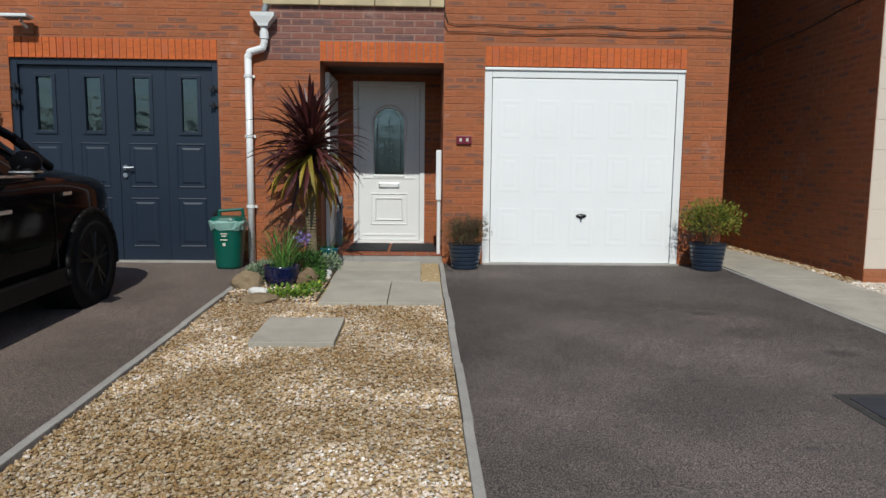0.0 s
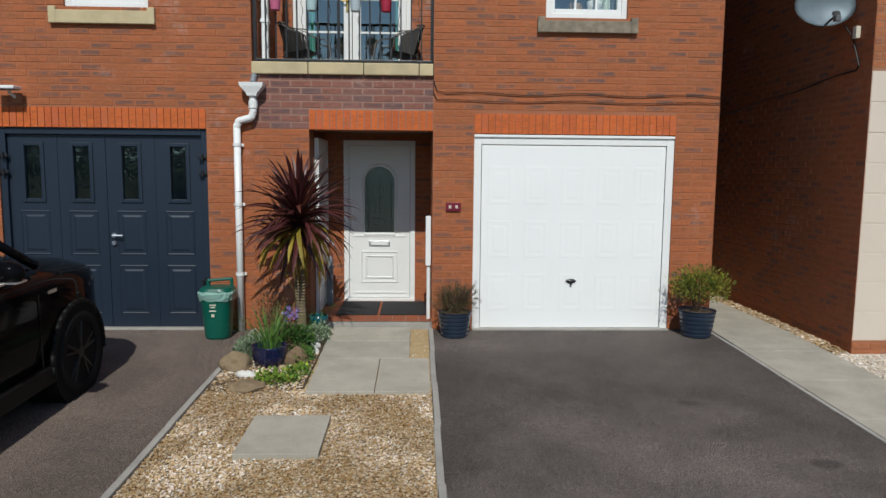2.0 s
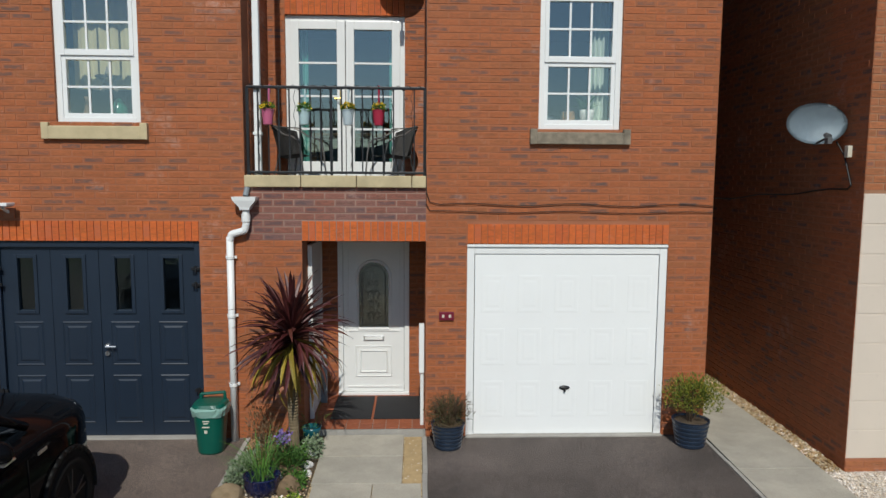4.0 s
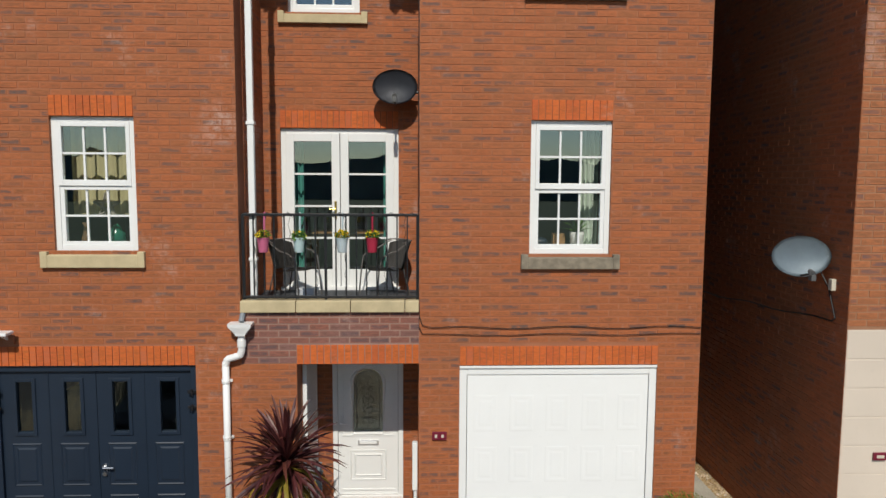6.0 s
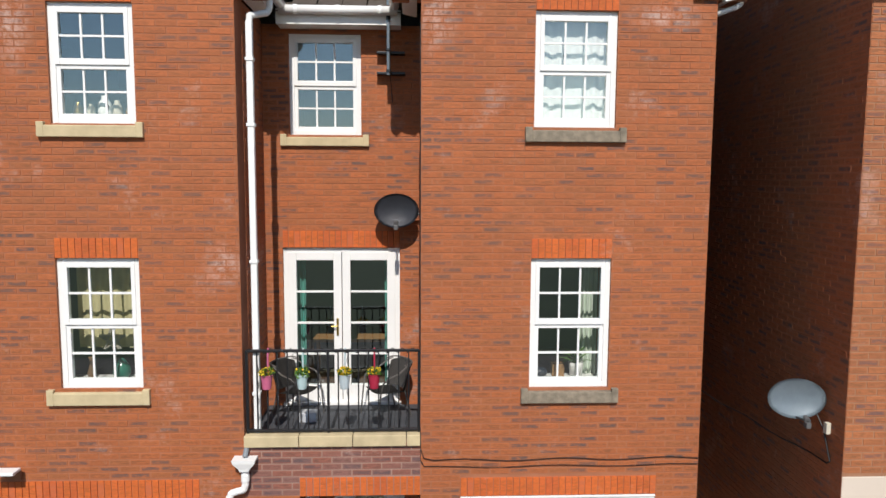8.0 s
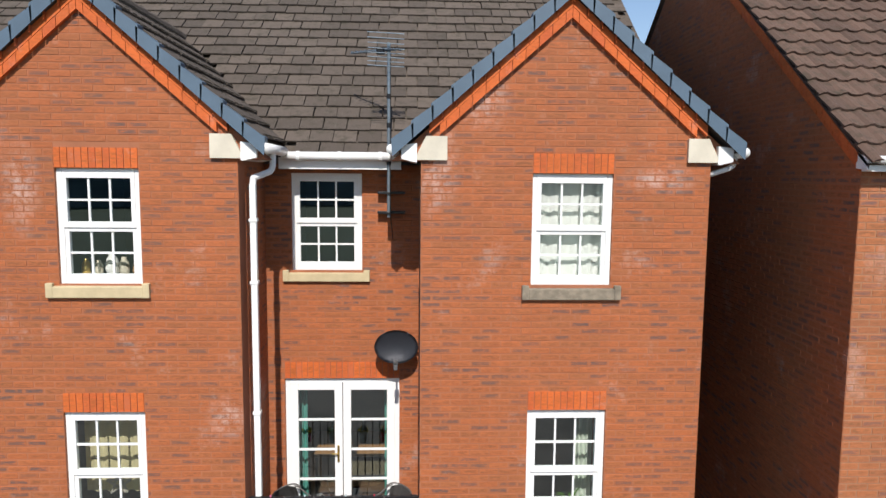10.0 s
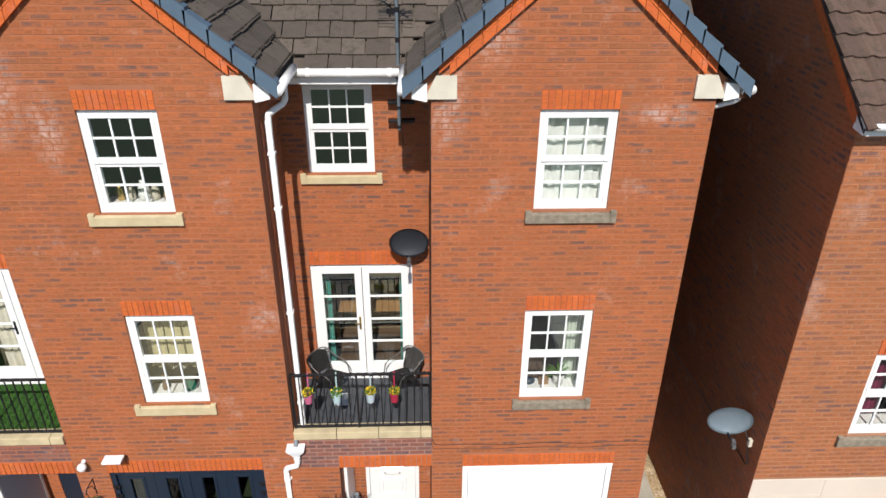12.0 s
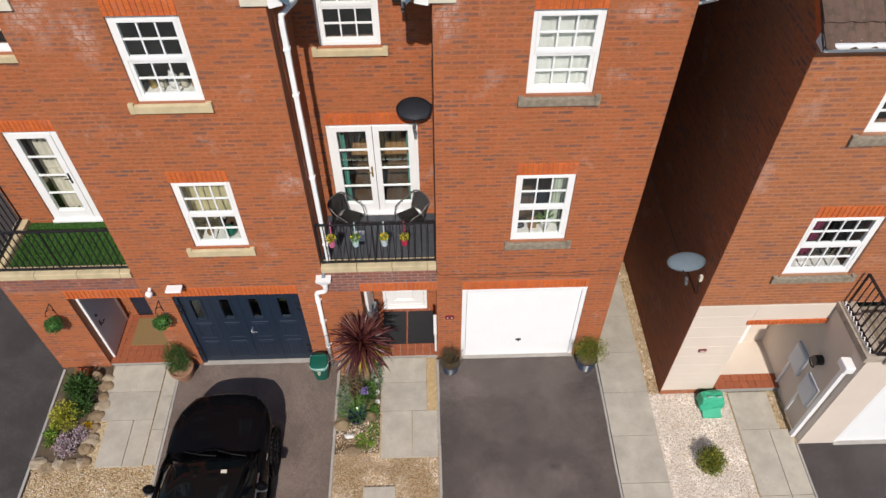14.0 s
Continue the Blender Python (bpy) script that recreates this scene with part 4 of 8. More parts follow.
def garage_navy():
    x0, x1, _, z1 = NAVY
    d = base("garage_door_2", (x0 + x1) / 2, 0, 0, "navy blue double garage doors with small panes", "garage door", kind="structure")
    f = 0.07
    bm = bmesh.new()
    add_box(bm, x0, 0.02, -0.02, x0 + f, 0.14, z1, 0.006)
    add_box(bm, x1 - f, 0.02, -0.02, x1, 0.14, z1, 0.006)
    add_box(bm, x0 + f, 0.02, z1 - f, x1 - f, 0.14, z1, 0.006)
    part("door_frame", bm, M_NAVY, d)
    part("threshold", box(x0, -0.03, -0.05, x1, 0.2, 0.012, 0.004), M_KERB, d, "pale concrete threshold")
    W = (x1 - x0 - 2 * f) / 4
    for side in (0, 1):
        la, lb = x0 + f + side * 2 * W + 0.003, x0 + f + (side + 1) * 2 * W - 0.003
        # leaf as a slab with two glazed openings
        holes = []
        for i in (0, 1):
            ca = x0 + f + (2 * side + i) * W + W / 2
            holes.append((ca - 0.085, ca + 0.085, 1.46, 2.04))
        leaf = panel("door_leaf", la, lb, 0.015, z1 - f - 0.005, holes, face_front(0.06), 0.045, M_NAVY, "")
        for k in ("category", "kind"):
            del leaf[k]
        leaf.parent = d
        leaf.location = -ORIGIN[d]
        ORIGIN[leaf] = Vector((0, 0, 0))
        for i in (0, 1):
            ca = x0 + f + (2 * side + i) * W + W / 2
            bm = bmesh.new()
            for a, c, e, g in ((ca - 0.125, ca - 0.085, 1.42, 2.08), (ca + 0.085, ca + 0.125, 1.42, 2.08)):
                add_box(bm, a, 0.045, e, c, 0.062, g, 0.005)
            add_box(bm, ca - 0.085, 0.045, 2.04, ca + 0.085, 0.062, 2.08, 0.005)
            add_box(bm, ca - 0.085, 0.045, 1.42, ca + 0.085, 0.062, 1.46, 0.005)
            part("pane_frame", bm, M_NAVY, leaf)
            bm = bmesh.new()
            bm.faces.new([bm.verts.new(p) for p in ((ca - 0.09, 0.08, 1.45), (ca + 0.09, 0.08, 1.45), (ca + 0.09, 0.08, 2.05), (ca - 0.09, 0.08, 2.05))])
            part("pane", bm, M_OBSCURE, leaf).visible_shadow = False
            for z0_, z1_ in ((0.83, 1.33), (0.16, 0.72)):
                bm = bmesh.new()
                ring = [[bm.verts.new((a, yy, c)) for a, c in ((ca - 0.16 + g, z0_ + g), (ca + 0.16 - g, z0_ + g), (ca + 0.16 - g, z1_ - g), (ca - 0.16 + g, z1_ - g))]
                        for g, yy in ((0, 0.06), (0.012, 0.052), (0.022, 0.058), (0.05, 0.058), (0.07, 0.05))]
                for r0, r1 in zip(ring, ring[1:]):
                    for k in range(4):
                        bm.faces.new((r0[k], r0[(k + 1) % 4], r1[(k + 1) % 4], r1[k]))
                bm.faces.new(ring[-1])
                part("panel", bm, M_NAVY, leaf)
        # rib between the two panel columns
        cm = (la + lb) / 2
        part("rib", box(cm - 0.006, 0.053, 0.02, cm + 0.006, 0.062, z1 - f - 0.01), M_NAVY, leaf)
        hx = x0 + 0.05 if side == 0 else x1 - 0.05
        for hz in (1.93, 1.75, 0.55, 0.35):
            part("hinge", add_cyl(box(hx - 0.05, -0.005, hz - 0.018, hx + 0.05, 0.022, hz + 0.018, 0.004), (hx, -0.012, hz - 0.035), (hx, -0.012, hz + 0.035), 0.014), M_IRON, leaf)
    xm = (x0 + x1) / 2
    bm = bmesh.new()
    add_cyl(bm, (xm + 0.06, 0.06, 1.055), (xm + 0.06, 0.035, 1.055), 0.026, None, 16)
    add_tube(bm, [(xm + 0.06, 0.05, 1.055), (xm + 0.06, 0.005, 1.055), (xm + 0.17, 0.005, 1.055)], 0.011)
    part("door_handle", bm, M_CHROME, d, "chrome lever handle")
    part("lock", cyl((xm + 0.06, 0.06, 0.97), (xm + 0.06, 0.035, 0.97), 0.026, None, 16), M_CHROME, d, "round chrome lock")


garage_navy()
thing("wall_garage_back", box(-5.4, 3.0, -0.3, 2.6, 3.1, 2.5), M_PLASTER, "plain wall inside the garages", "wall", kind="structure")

# ---- rendered house next door ----
NX, NY = 3.86, -0.95
NB_EAVE = 7.8
NB_PITCH = 0.773
NW1 = (4.93, 6.01, 3.58, 4.88)
NW2 = (4.93, 6.01, 6.40, 7.55)
NB_PORCH = (4.86, 6.2, -0.3, 2.28)
FN = face_front(NY)
brick_wall("wall_neighbour_front", NX, 11.0, 2.82, NB_EAVE, [NW1, NW2], FN, 0.3, "orange brick upper front wall of the rendered house", mat=M_NB_BRICK, mortar=M_MORTAR_NB,
           lintels=[soldier_hole(NW1), soldier_hole(NW2)], single=lambda r: r[0] < 4.95 and r[2] < 6.2)
wn = panel("wall_neighbour_base", NX, 6.2, 0.1, 2.82, [NB_PORCH], FN, 0.3, M_CREAM, "cream rendered ground floor with coursed block joints")
pieces_mesh("render_block", [(a, b_, z + 0.006, z + 0.296) for z in [0.1 + 0.302 * i for i in range(9)] for a, b_ in ((NX, 4.86),)], FN, M_CREAM, wn, 0.0035)
pieces_mesh("render_block", [(4.866, 6.19, 2.43, 2.8)], FN, M_CREAM, wn, 0.006)
pieces_mesh("lintel_tiles", soldier_rects(4.80, 6.19, 2.28, 2.39), FN, M_SOLDIER, wn, 0.03)
brick_wall("wall_neighbour_plinth", NX, 4.86, -0.3, 0.1, [], FN, 0.3, "low brick plinth under the cream render", mat=M_NB_BRICK)
side = panel("wall_neighbour_side", NY + 0.3, 9.0, -0.3, NB_EAVE, [], face_left(NX), 0.3, M_MORTAR, "shaded dark red brick side wall of the next house")
side_rects = brick_rects(NY + 0.0, 9.0, -0.16, NB_EAVE)
pieces_single("brick", [r for r in side_rects if r[0] < 0.1 and r[2] < 4.6], face_left(NX), radians(-90), M_BRICK_ONE, side)
pieces_mesh("brickwork", [r for r in side_rects if not (r[0] < 0.1 and r[2] < 4.6)], face_left(NX), M_BRICK, side)
fl = face_left(NX)
thing("wall_neighbour_corner", box(NX - 0.002, NY + 0.004, -0.2, NX + 0.01, NY + 0.3, NB_EAVE), M_MORTAR, "shaded brick corner of the next house", "wall", kind="structure")
yr = 3.8  # ridge
za = NB_EAVE + NB_PITCH * (yr - NY)
raw_mesh("gable", [fl(NY, NB_EAVE, 0), fl(2 * yr - NY, NB_EAVE, 0), fl(yr, za, 0), fl(NY, NB_EAVE, -0.3), fl(2 * yr - NY, NB_EAVE, -0.3), fl(yr, za, -0.3)],
         [(0, 1, 2), (3, 5, 4), (0, 2, 5, 3), (1, 4, 5, 2), (0, 3, 4, 1)], M_MORTAR, side)
pieces_mesh("gable_brickwork", brick_rects(NY, 2 * yr - NY, NB_EAVE, za, (), lambda v: (yr - (za - v) / NB_PITCH, yr + (za - v) / NB_PITCH)), fl, M_BRICK, side)
# stepped brick verge under the tiles
vs, fs = [], []
for i in range(30):
    s0, s1 = NY + (yr - NY) * i / 30 + 0.004, NY + (yr - NY) * (i + 1) / 30 - 0.004
    for d0, d1, out in ((0.02, 0.11, 0.06), (0.115, 0.2, 0.03)):
        k = len(vs)
        for o in (-0.01, out):
            for y_, d in ((s0, d1), (s1, d1), (s1, d0), (s0, d0)):
                vs.append(fl(y_, NB_EAVE + NB_PITCH * (y_ - NY) - d + 0.1, o))
        fs += [tuple(k + j for j in f) for f in BOX_FACES]
raw_mesh("verge_bricks", vs, fs, M_SOLDIER, side, kind="stuff")

nb_roof = base("roof_neighbour", 6, NY, NB_EAVE, "brown pantiled roof of the rendered house", "roof", kind="structure")
ye, ze = NY - 0.18, NB_EAVE + 0.1 - 0.139
raw_mesh("roof_deck", [(NX - 0.05, ye, ze), (12, ye, ze), (12, yr, ze + NB_PITCH * (yr - ye)), (NX - 0.05, yr, ze + NB_PITCH * (yr - ye)), (NX - 0.05, 2 * yr - ye, ze), (12, 2 * yr - ye, ze),
                       (NX - 0.05, ye, ze - 0.04), (NX - 0.05, yr, ze + NB_PITCH * (yr - ye) - 0.06)], [(0, 1, 2, 3), (3, 2, 5, 4), (0, 3, 7, 6)], M_TILE_NB, nb_roof)
upv = Vector((0, 1, NB_PITCH)).normalized()
nv = Vector((1, 0, 0)).cross(upv)
vs, fs = [], []
tw, th = 0.225, 0.3
for r in range(20):
    for k in range(36):
        o = Vector((NX - 0.06 + k * tw, ye - 0.04, ze)) + upv * (r * th)
        prof = ((0.0, 0.0), (0.04, 0.024), (0.08, 0.03), (0.12, 0.01), (0.17, 0.0), (0.223, 0.005))
        j = len(vs)
        for pu, pn in prof:
            for a, extra in ((0.0, 0.042), (th + 0.05, 0.008)):
                for t_ in (0.0, -0.022):
                    vs.append(tuple(o + Vector((pu, 0, 0)) + upv * (a + random.uniform(-0.003, 0.003)) + nv * (pn + extra + t_)))
        for i in range(len(prof) - 1):
            q = j + 4 * i
            fs += [(q, q + 4, q + 6, q + 2), (q + 1, q + 3, q + 7, q + 5), (q, q + 1, q + 5, q + 4)]
        fs += [(j, j + 2, j + 3, j + 1)]
raw_mesh("pantiles", vs, fs, M_TILE_NB, nb_roof, kind="stuff")
bm = box(NX - 0.01, NY - 0.16, NB_EAVE - 0.1, 12, NY - 0.14, NB_EAVE + 0.05)
add_box(bm, NX - 0.01, NY - 0.14, NB_EAVE - 0.1, 12, NY - 0.01, NB_EAVE - 0.08)
part("fascia", bm, M_UPVC, nb_roof)
vs = []
for x_ in (NX - 0.05, NX - 0.01):
    vs += [(x_, NY - 0.16, NB_EAVE - 0.09), (x_, NY + 0.02, NB_EAVE - 0.07), (x_, NY + 0.02, NB_EAVE + 0.08), (x_, NY - 0.16, NB_EAVE + 0.04)]
raw_mesh("barge_end", vs, BOX_FACES, M_UPVC, nb_roof)
part("gutter", cyl((NX + 0.02, NY - 0.215, NB_EAVE + 0.01), (12, NY - 0.215, NB_EAVE + 0.01), 0.038, None, 14), M_UPVC, nb_roof, smooth=True)
window("window_7", NW1, NY, "white four-column window with a plum curtain over a grey sill", cols=4, sill=(4.80, 6.13, 3.43, 3.565), sill_mat=M_STONE_GREY)
window("window_8", NW2, NY, "white upper window over a grey sill", cols=4, sill=(4.80, 6.13, 6.24, 6.38), sill_mat=M_STONE_GREY)
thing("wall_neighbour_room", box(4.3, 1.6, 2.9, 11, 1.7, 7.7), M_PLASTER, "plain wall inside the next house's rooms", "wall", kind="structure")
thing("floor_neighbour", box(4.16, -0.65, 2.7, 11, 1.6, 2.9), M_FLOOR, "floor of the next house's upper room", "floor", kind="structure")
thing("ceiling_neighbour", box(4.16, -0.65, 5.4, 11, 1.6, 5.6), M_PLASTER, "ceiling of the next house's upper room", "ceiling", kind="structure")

# house seen far behind through the gap
p = base("far_house", 4, 26, 0, "distant red brick house with a white fascia", "house")
part("wall", box(-3, 26, -0.3, 12, 32, 8.2), M_BRICK, p)
bm = bmesh.new()
vs_ = [bm.verts.new(q) for q in ((-3.4, 25.6, 8.2), (12.4, 25.6, 8.2), (12.4, 32.4, 8.2), (-3.4, 32.4, 8.2), (-3.4, 29, 11), (12.4, 29, 11))]
for f in ((0, 1, 5, 4), (2, 3, 4, 5), (0, 4, 3), (1, 2, 5), (0, 3, 2, 1)):
    bm.faces.new([vs_[i] for i in f])
part("roof", bm, M_TILE, p)
part("fascia", box(-3.4, 25.5, 8.0, 12.4, 25.6, 8.25), M_UPVC, p)
# porch of the rendered house
thing("wall_neighbour_porch_left", box(4.76, NY + 0.3, -0.1, 4.86, 0.6, 2.6), M_CREAM, "cream wall inside the next porch", "wall", kind="structure")
thing("wall_neighbour_porch_back", box(4.86, 0.15, -0.1, 6.2, 0.25, 2.6), M_CREAM, "cream back wall of the next porch", "wall", kind="structure")
thing("ceiling_neighbour_porch", box(4.86, NY + 0.3, 2.3, 6.2, 0.5, 2.55), M_UPVC, "white ceiling of the next porch", "ceiling", kind="structure")
# garage block that stands forward
PX, PY = 6.2, -2.05
blk = thing("wall_neighbour_block", box(PX, PY + 0.3, -0.3, PX + 0.3, 0.5, 2.72), M_CREAM, "cream rendered side of the forward garage block", "wall", kind="structure")
panel("wall_neighbour_block_front", PX, 10, -0.3, 2.72, [(6.85, 9.1, -0.4, 2.15)], face_front(PY), 0.3, M_CREAM, "cream rendered front of the forward garage block")
garage_white("garage_door_3", (6.85, 9.1, 0, 2.15, PY), "white garage door in the forward block", knob=False)
thing("terrace_deck", box(PX + 0.3, PY + 0.3, 2.55, 10, NY, 2.7), M_STONE_GREY, "flat roof terrace over the next garage", "terrace", kind="structure")
M_COPING = plain("weathered_coping", (0.4, 0.34, 0.27), 0.9, wear=0.3, scale=7, bumpy=0.5)
cop = base("coping_neighbour", PX, PY, 2.72, "weathered pale coping stones round the roof terrace", "coping", kind="structure")
for i in range(3):
    ya = PY + i * 0.37
    part("coping_stone", box(PX - 0.05, ya + 0.003, 2.72, PX + 0.25, ya + 0.367, 2.86, 0.01), M_COPING, cop)
for i in range(4):
    xa = PX + 0.25 + i * 0.8
    part("coping_stone", box(xa + 0.003, PY - 0.05, 2.72, xa + 0.797, PY + 0.25, 2.86, 0.01), M_COPING, cop)


# ---- edging, paths and paving ----
def edging(name, x0, x1, ya, yb, lift, label, unit=0.915):
    k = base(name, (x0 + x1) / 2, yb, slope(yb), label, "edging", kind="structure")
    y = yb
    while y > ya:
        y2 = max(ya, y - unit)
        bm = box(x0, y2 + 0.003, -0.12, x1, y - 0.003, lift, 0.006)
        dz = random.uniform(-0.004, 0.004)
        dx = random.uniform(-0.004, 0.004)
        for v in bm.verts:
            v.co.z += slope(v.co.y) + dz
            v.co.x += dx
        part("edging_unit", bm, M_KERB, k)
        y = y2


edging("edging_1", -0.50, -0.45, -7.9, -0.05, 0.022, "grey concrete edging between gravel and driveway")
edging("edging_2", -2.475, -2.425, -7.9, -0.05, 0.022, "grey concrete edging along the left driveway")
edging("edging_3", 2.71, 2.75, -7.9, 0.2, 0.012, "pale concrete edging beside the side path")
edging("edging_4", -5.665, -5.615, -7.9, -0.02, 0.022, "pale concrete edging of the end house's path")
edging("edging_5", -7.99, -7.94, -7.9, -0.05, 0.022, "pale concrete edging of the end house's bed")
edging("edging_6", 6.16, 6.2, -7.9, -2.05, 0.012, "thin concrete edging of the next driveway")


def slabs(name, rects, label, lift=0.03, thick=0.06):
    p = base(name, rects[0][0], rects[0][3], slope(rects[0][3]), label, "paving", kind="structure")
    for x0, x1, y0, y1 in rects:
        bm = box(x0 + 0.004, y0 + 0.004, -thick, x1 - 0.004, y1 - 0.004, lift + random.uniform(-0.003, 0.003), 0.005)
        for v in bm.verts:
            v.co.z += slope(v.co.y)
        part("slab", bm, M_SLAB, p)
    return p


slabs("path_front", [(-1.60, -0.70, -0.56, -0.0), (-1.59, -0.70, -1.17, -0.56), (-1.57, -0.985, -2.1, -1.17), (-0.985, -0.51, -2.1, -1.17)], "grey concrete slab path to the front door", 0.02)
slabs("paver", [(-1.86, -1.28, -3.31, -2.63)], "single worn grey paving slab set in the gravel", 0.028)
slabs("path_side", [(2.76, 3.64, -0.9 * i - 0.9, -0.9 * i) for i in range(-8, 9)], "grey concrete slab side path between the houses", 0.006)
slabs("path_end", [(-6.97, -5.93, -0.6, 0.0), (-6.93, -5.93, -1.2, -0.6), (-6.8, -6.3, -2.12, -1.2), (-6.3, -5.93, -2.12, -1.2)], "grey concrete slab path to the end house", 0.02)
slabs("path_end_strip", [(-5.92, -5.67, -0.7 * i - 0.7, -0.7 * i) for i in range(3)], "narrow mortared strip beside the end path", 0.012)
slabs("path_neighbour", [(5.18, 5.95, -1.75, -0.97), (5.18, 5.75, -3.0, -1.75), (5.75, 6.15, -3.0, -1.75), (5.18, 5.75, -4.0, -3.0), (5.75, 6.15, -4.0, -3.0)], "grey concrete slab path to the next porch", 0.012)
sheet("sand_strip", -0.69, -0.51, -1.17, -0.03, 0.004, plain("sandy_mortar", (0.45, 0.32, 0.16), 0.95, wear=0.2, scale=14, bumpy=0.6), "sandy strip with shell fragments beside the path", "strip")
sheet("soil_bed", -2.42, -1.6, -2.0, 0.02, 0.012, M_SOIL, "dark soil of the small rockery bed", "soil", ny=10)
sheet("soil_bed_end", -7.93, -7.0, -2.1, 0.02, 0.012, M_SOIL, "dark soil of the end house's bed", "soil", ny=10)
# drain cover and patch in the right drive
bm = box(1.63, -4.86, -0.05, 2.4, -4.27, 0.006, 0.004)
for v in bm.verts:
    v.co.z += slope(v.co.y)
bf = bmesh.new()
for a, b_, c, d_ in ((1.57, 2.46, -4.92, -4.87), (1.57, 2.46, -4.26, -4.21), (1.57, 1.62, -4.87, -4.26), (2.41, 2.46, -4.87, -4.26)):
    add_box(bf, a, c, -0.05, b_, d_, 0.004, 0.002)
for v in bf.verts:
    v.co.z += slope(v.co.y)
thing("drain_frame", bf, plain("bitumen_edge", (0.045, 0.042, 0.04), 0.9, wear=0.3, scale=20, bumpy=0.8), "rough mortared surround of the inspection cover", "frame", kind="structure")
thing("drain_cover", bm, plain("cover_steel", (0.04, 0.045, 0.06), 0.6, 0.3, wear=0.2, scale=10, bumpy=0.3), "dark steel inspection cover let into the driveway", "drain cover")


# ---- loose gravel ----
def stone_material(name, stops, earth=(0.72, 0.62, 0.46)):
    m, n, l, b = material(name)
    rnd = n.new("ShaderNodeNewGeometry").outputs["Random Per Island"]
    col = ramp(n, l, rnd, stops)
    v = coords(n, l)
    spots = ramp(n, l, noise_tex(n, l, v, 160, 3), [(0.4, (0.75, 0.72, 0.68)), (0.65, (1.1, 1.1, 1.1))])
    col = mix(n, l, 1.0, col, spots, "MULTIPLY")
    wash = ramp(n, l, noise_tex(n, l, v, 1.6, 4, 0.6), [(0.4, earth), (0.5, tuple(0.35 + 0.65 * k for k in earth)), (0.58, (1.26, 1.25, 1.25))])
    l.new(mix(n, l, 1.0, col, wash, "MULTIPLY"), b.inputs["Base Color"])
    b.inputs["Roughness"].default_value = 0.75
    return m


M_CHIPS = stone_material("gravel_chips", [(0.0, (0.2, 0.13, 0.065)), (0.18, (0.4, 0.27, 0.13)), (0.4, (0.5, 0.38, 0.22)), (0.6, (0.56, 0.45, 0.33)), (0.75, (0.62, 0.5, 0.42)), (0.88, (0.78, 0.74, 0.67)), (1.0, (0.26, 0.23, 0.19))])
M_PALE_CHIPS = stone_material("pale_chips", [(0.0, (0.6, 0.5, 0.38)), (0.15, (0.66, 0.58, 0.48)), (0.6, (0.73, 0.66, 0.58)), (1.0, (0.78, 0.74, 0.69))], (0.92, 0.89, 0.85))
ICO_BM = bmesh.new()
bmesh.ops.create_icosphere(ICO_BM, subdivisions=1, radius=1)
ICO_V = np.array([v.co[:] for v in ICO_BM.verts])
ICO_F = np.array([[v.index for v in f.verts] for f in ICO_BM.faces])
ICO_BM.free()
OCT_V = np.array([(1, 0, 0), (0, 1, 0), (-1, 0, 0), (0, -1, 0), (0, 0, 1), (0, 0, -1)], float)
OCT_F = np.array([(0, 1, 4), (1, 2, 4), (2, 3, 4), (3, 0, 4), (1, 0, 5), (2, 1, 5), (3, 2, 5), (0, 3, 5)])


def chips(name, x0, x1, y0, y1, n, size, mat, label, keep=None, ico=True, seed=1, lift=0.0):
    rng = np.random.default_rng(seed)
    V, F = (ICO_V, ICO_F) if ico else (OCT_V, OCT_F)
    px, py = rng.uniform(x0, x1, n), rng.uniform(y0, y1, n)
    if keep is not None:
        ok = np.array([keep(a, b) for a, b in zip(px, py)])
        px, py = px[ok], py[ok]
    n = len(px)
    s = size * rng.uniform(0.55, 1.35, n)
    rad = np.stack([s, s * rng.uniform(0.6, 0.95, n), s * rng.uniform(0.4, 0.7, n)], 1)
    base_v = V[None] * (1 + rng.uniform(-0.16, 0.16, (n, len(V), 1)))
    base_v = base_v * rad[:, None, :]
    ang, tilt = rng.uniform(0, 6.28, n), rng.uniform(-0.75, 0.75, n)
    ct, st = np.cos(tilt)[:, None], np.sin(tilt)[:, None]
    y, z = base_v[..., 1] * ct - base_v[..., 2] * st, base_v[..., 1] * st + base_v[..., 2] * ct
    ca, sa = np.cos(ang)[:, None], np.sin(ang)[:, None]
    x, y = base_v[..., 0] * ca - y * sa, base_v[..., 0] * sa + y * ca
    gz = np.array([slope(b) for b in py]) + rng.uniform(-0.004, 0.012, n) - 0.008 + lift
    pts = np.stack([x + px[:, None], y + py[:, None], z + gz[:, None]], 2).reshape(-1, 3)
    faces = (F[None] + (np.arange(n) * len(V))[:, None, None]).reshape(-1, 3)
    me = bpy.data.meshes.new(name)
    me.from_pydata(pts.tolist(), [], faces.tolist())
    me.materials.append(mat)
    return tagged(new(name, me), label, "gravel", kind="stuff")


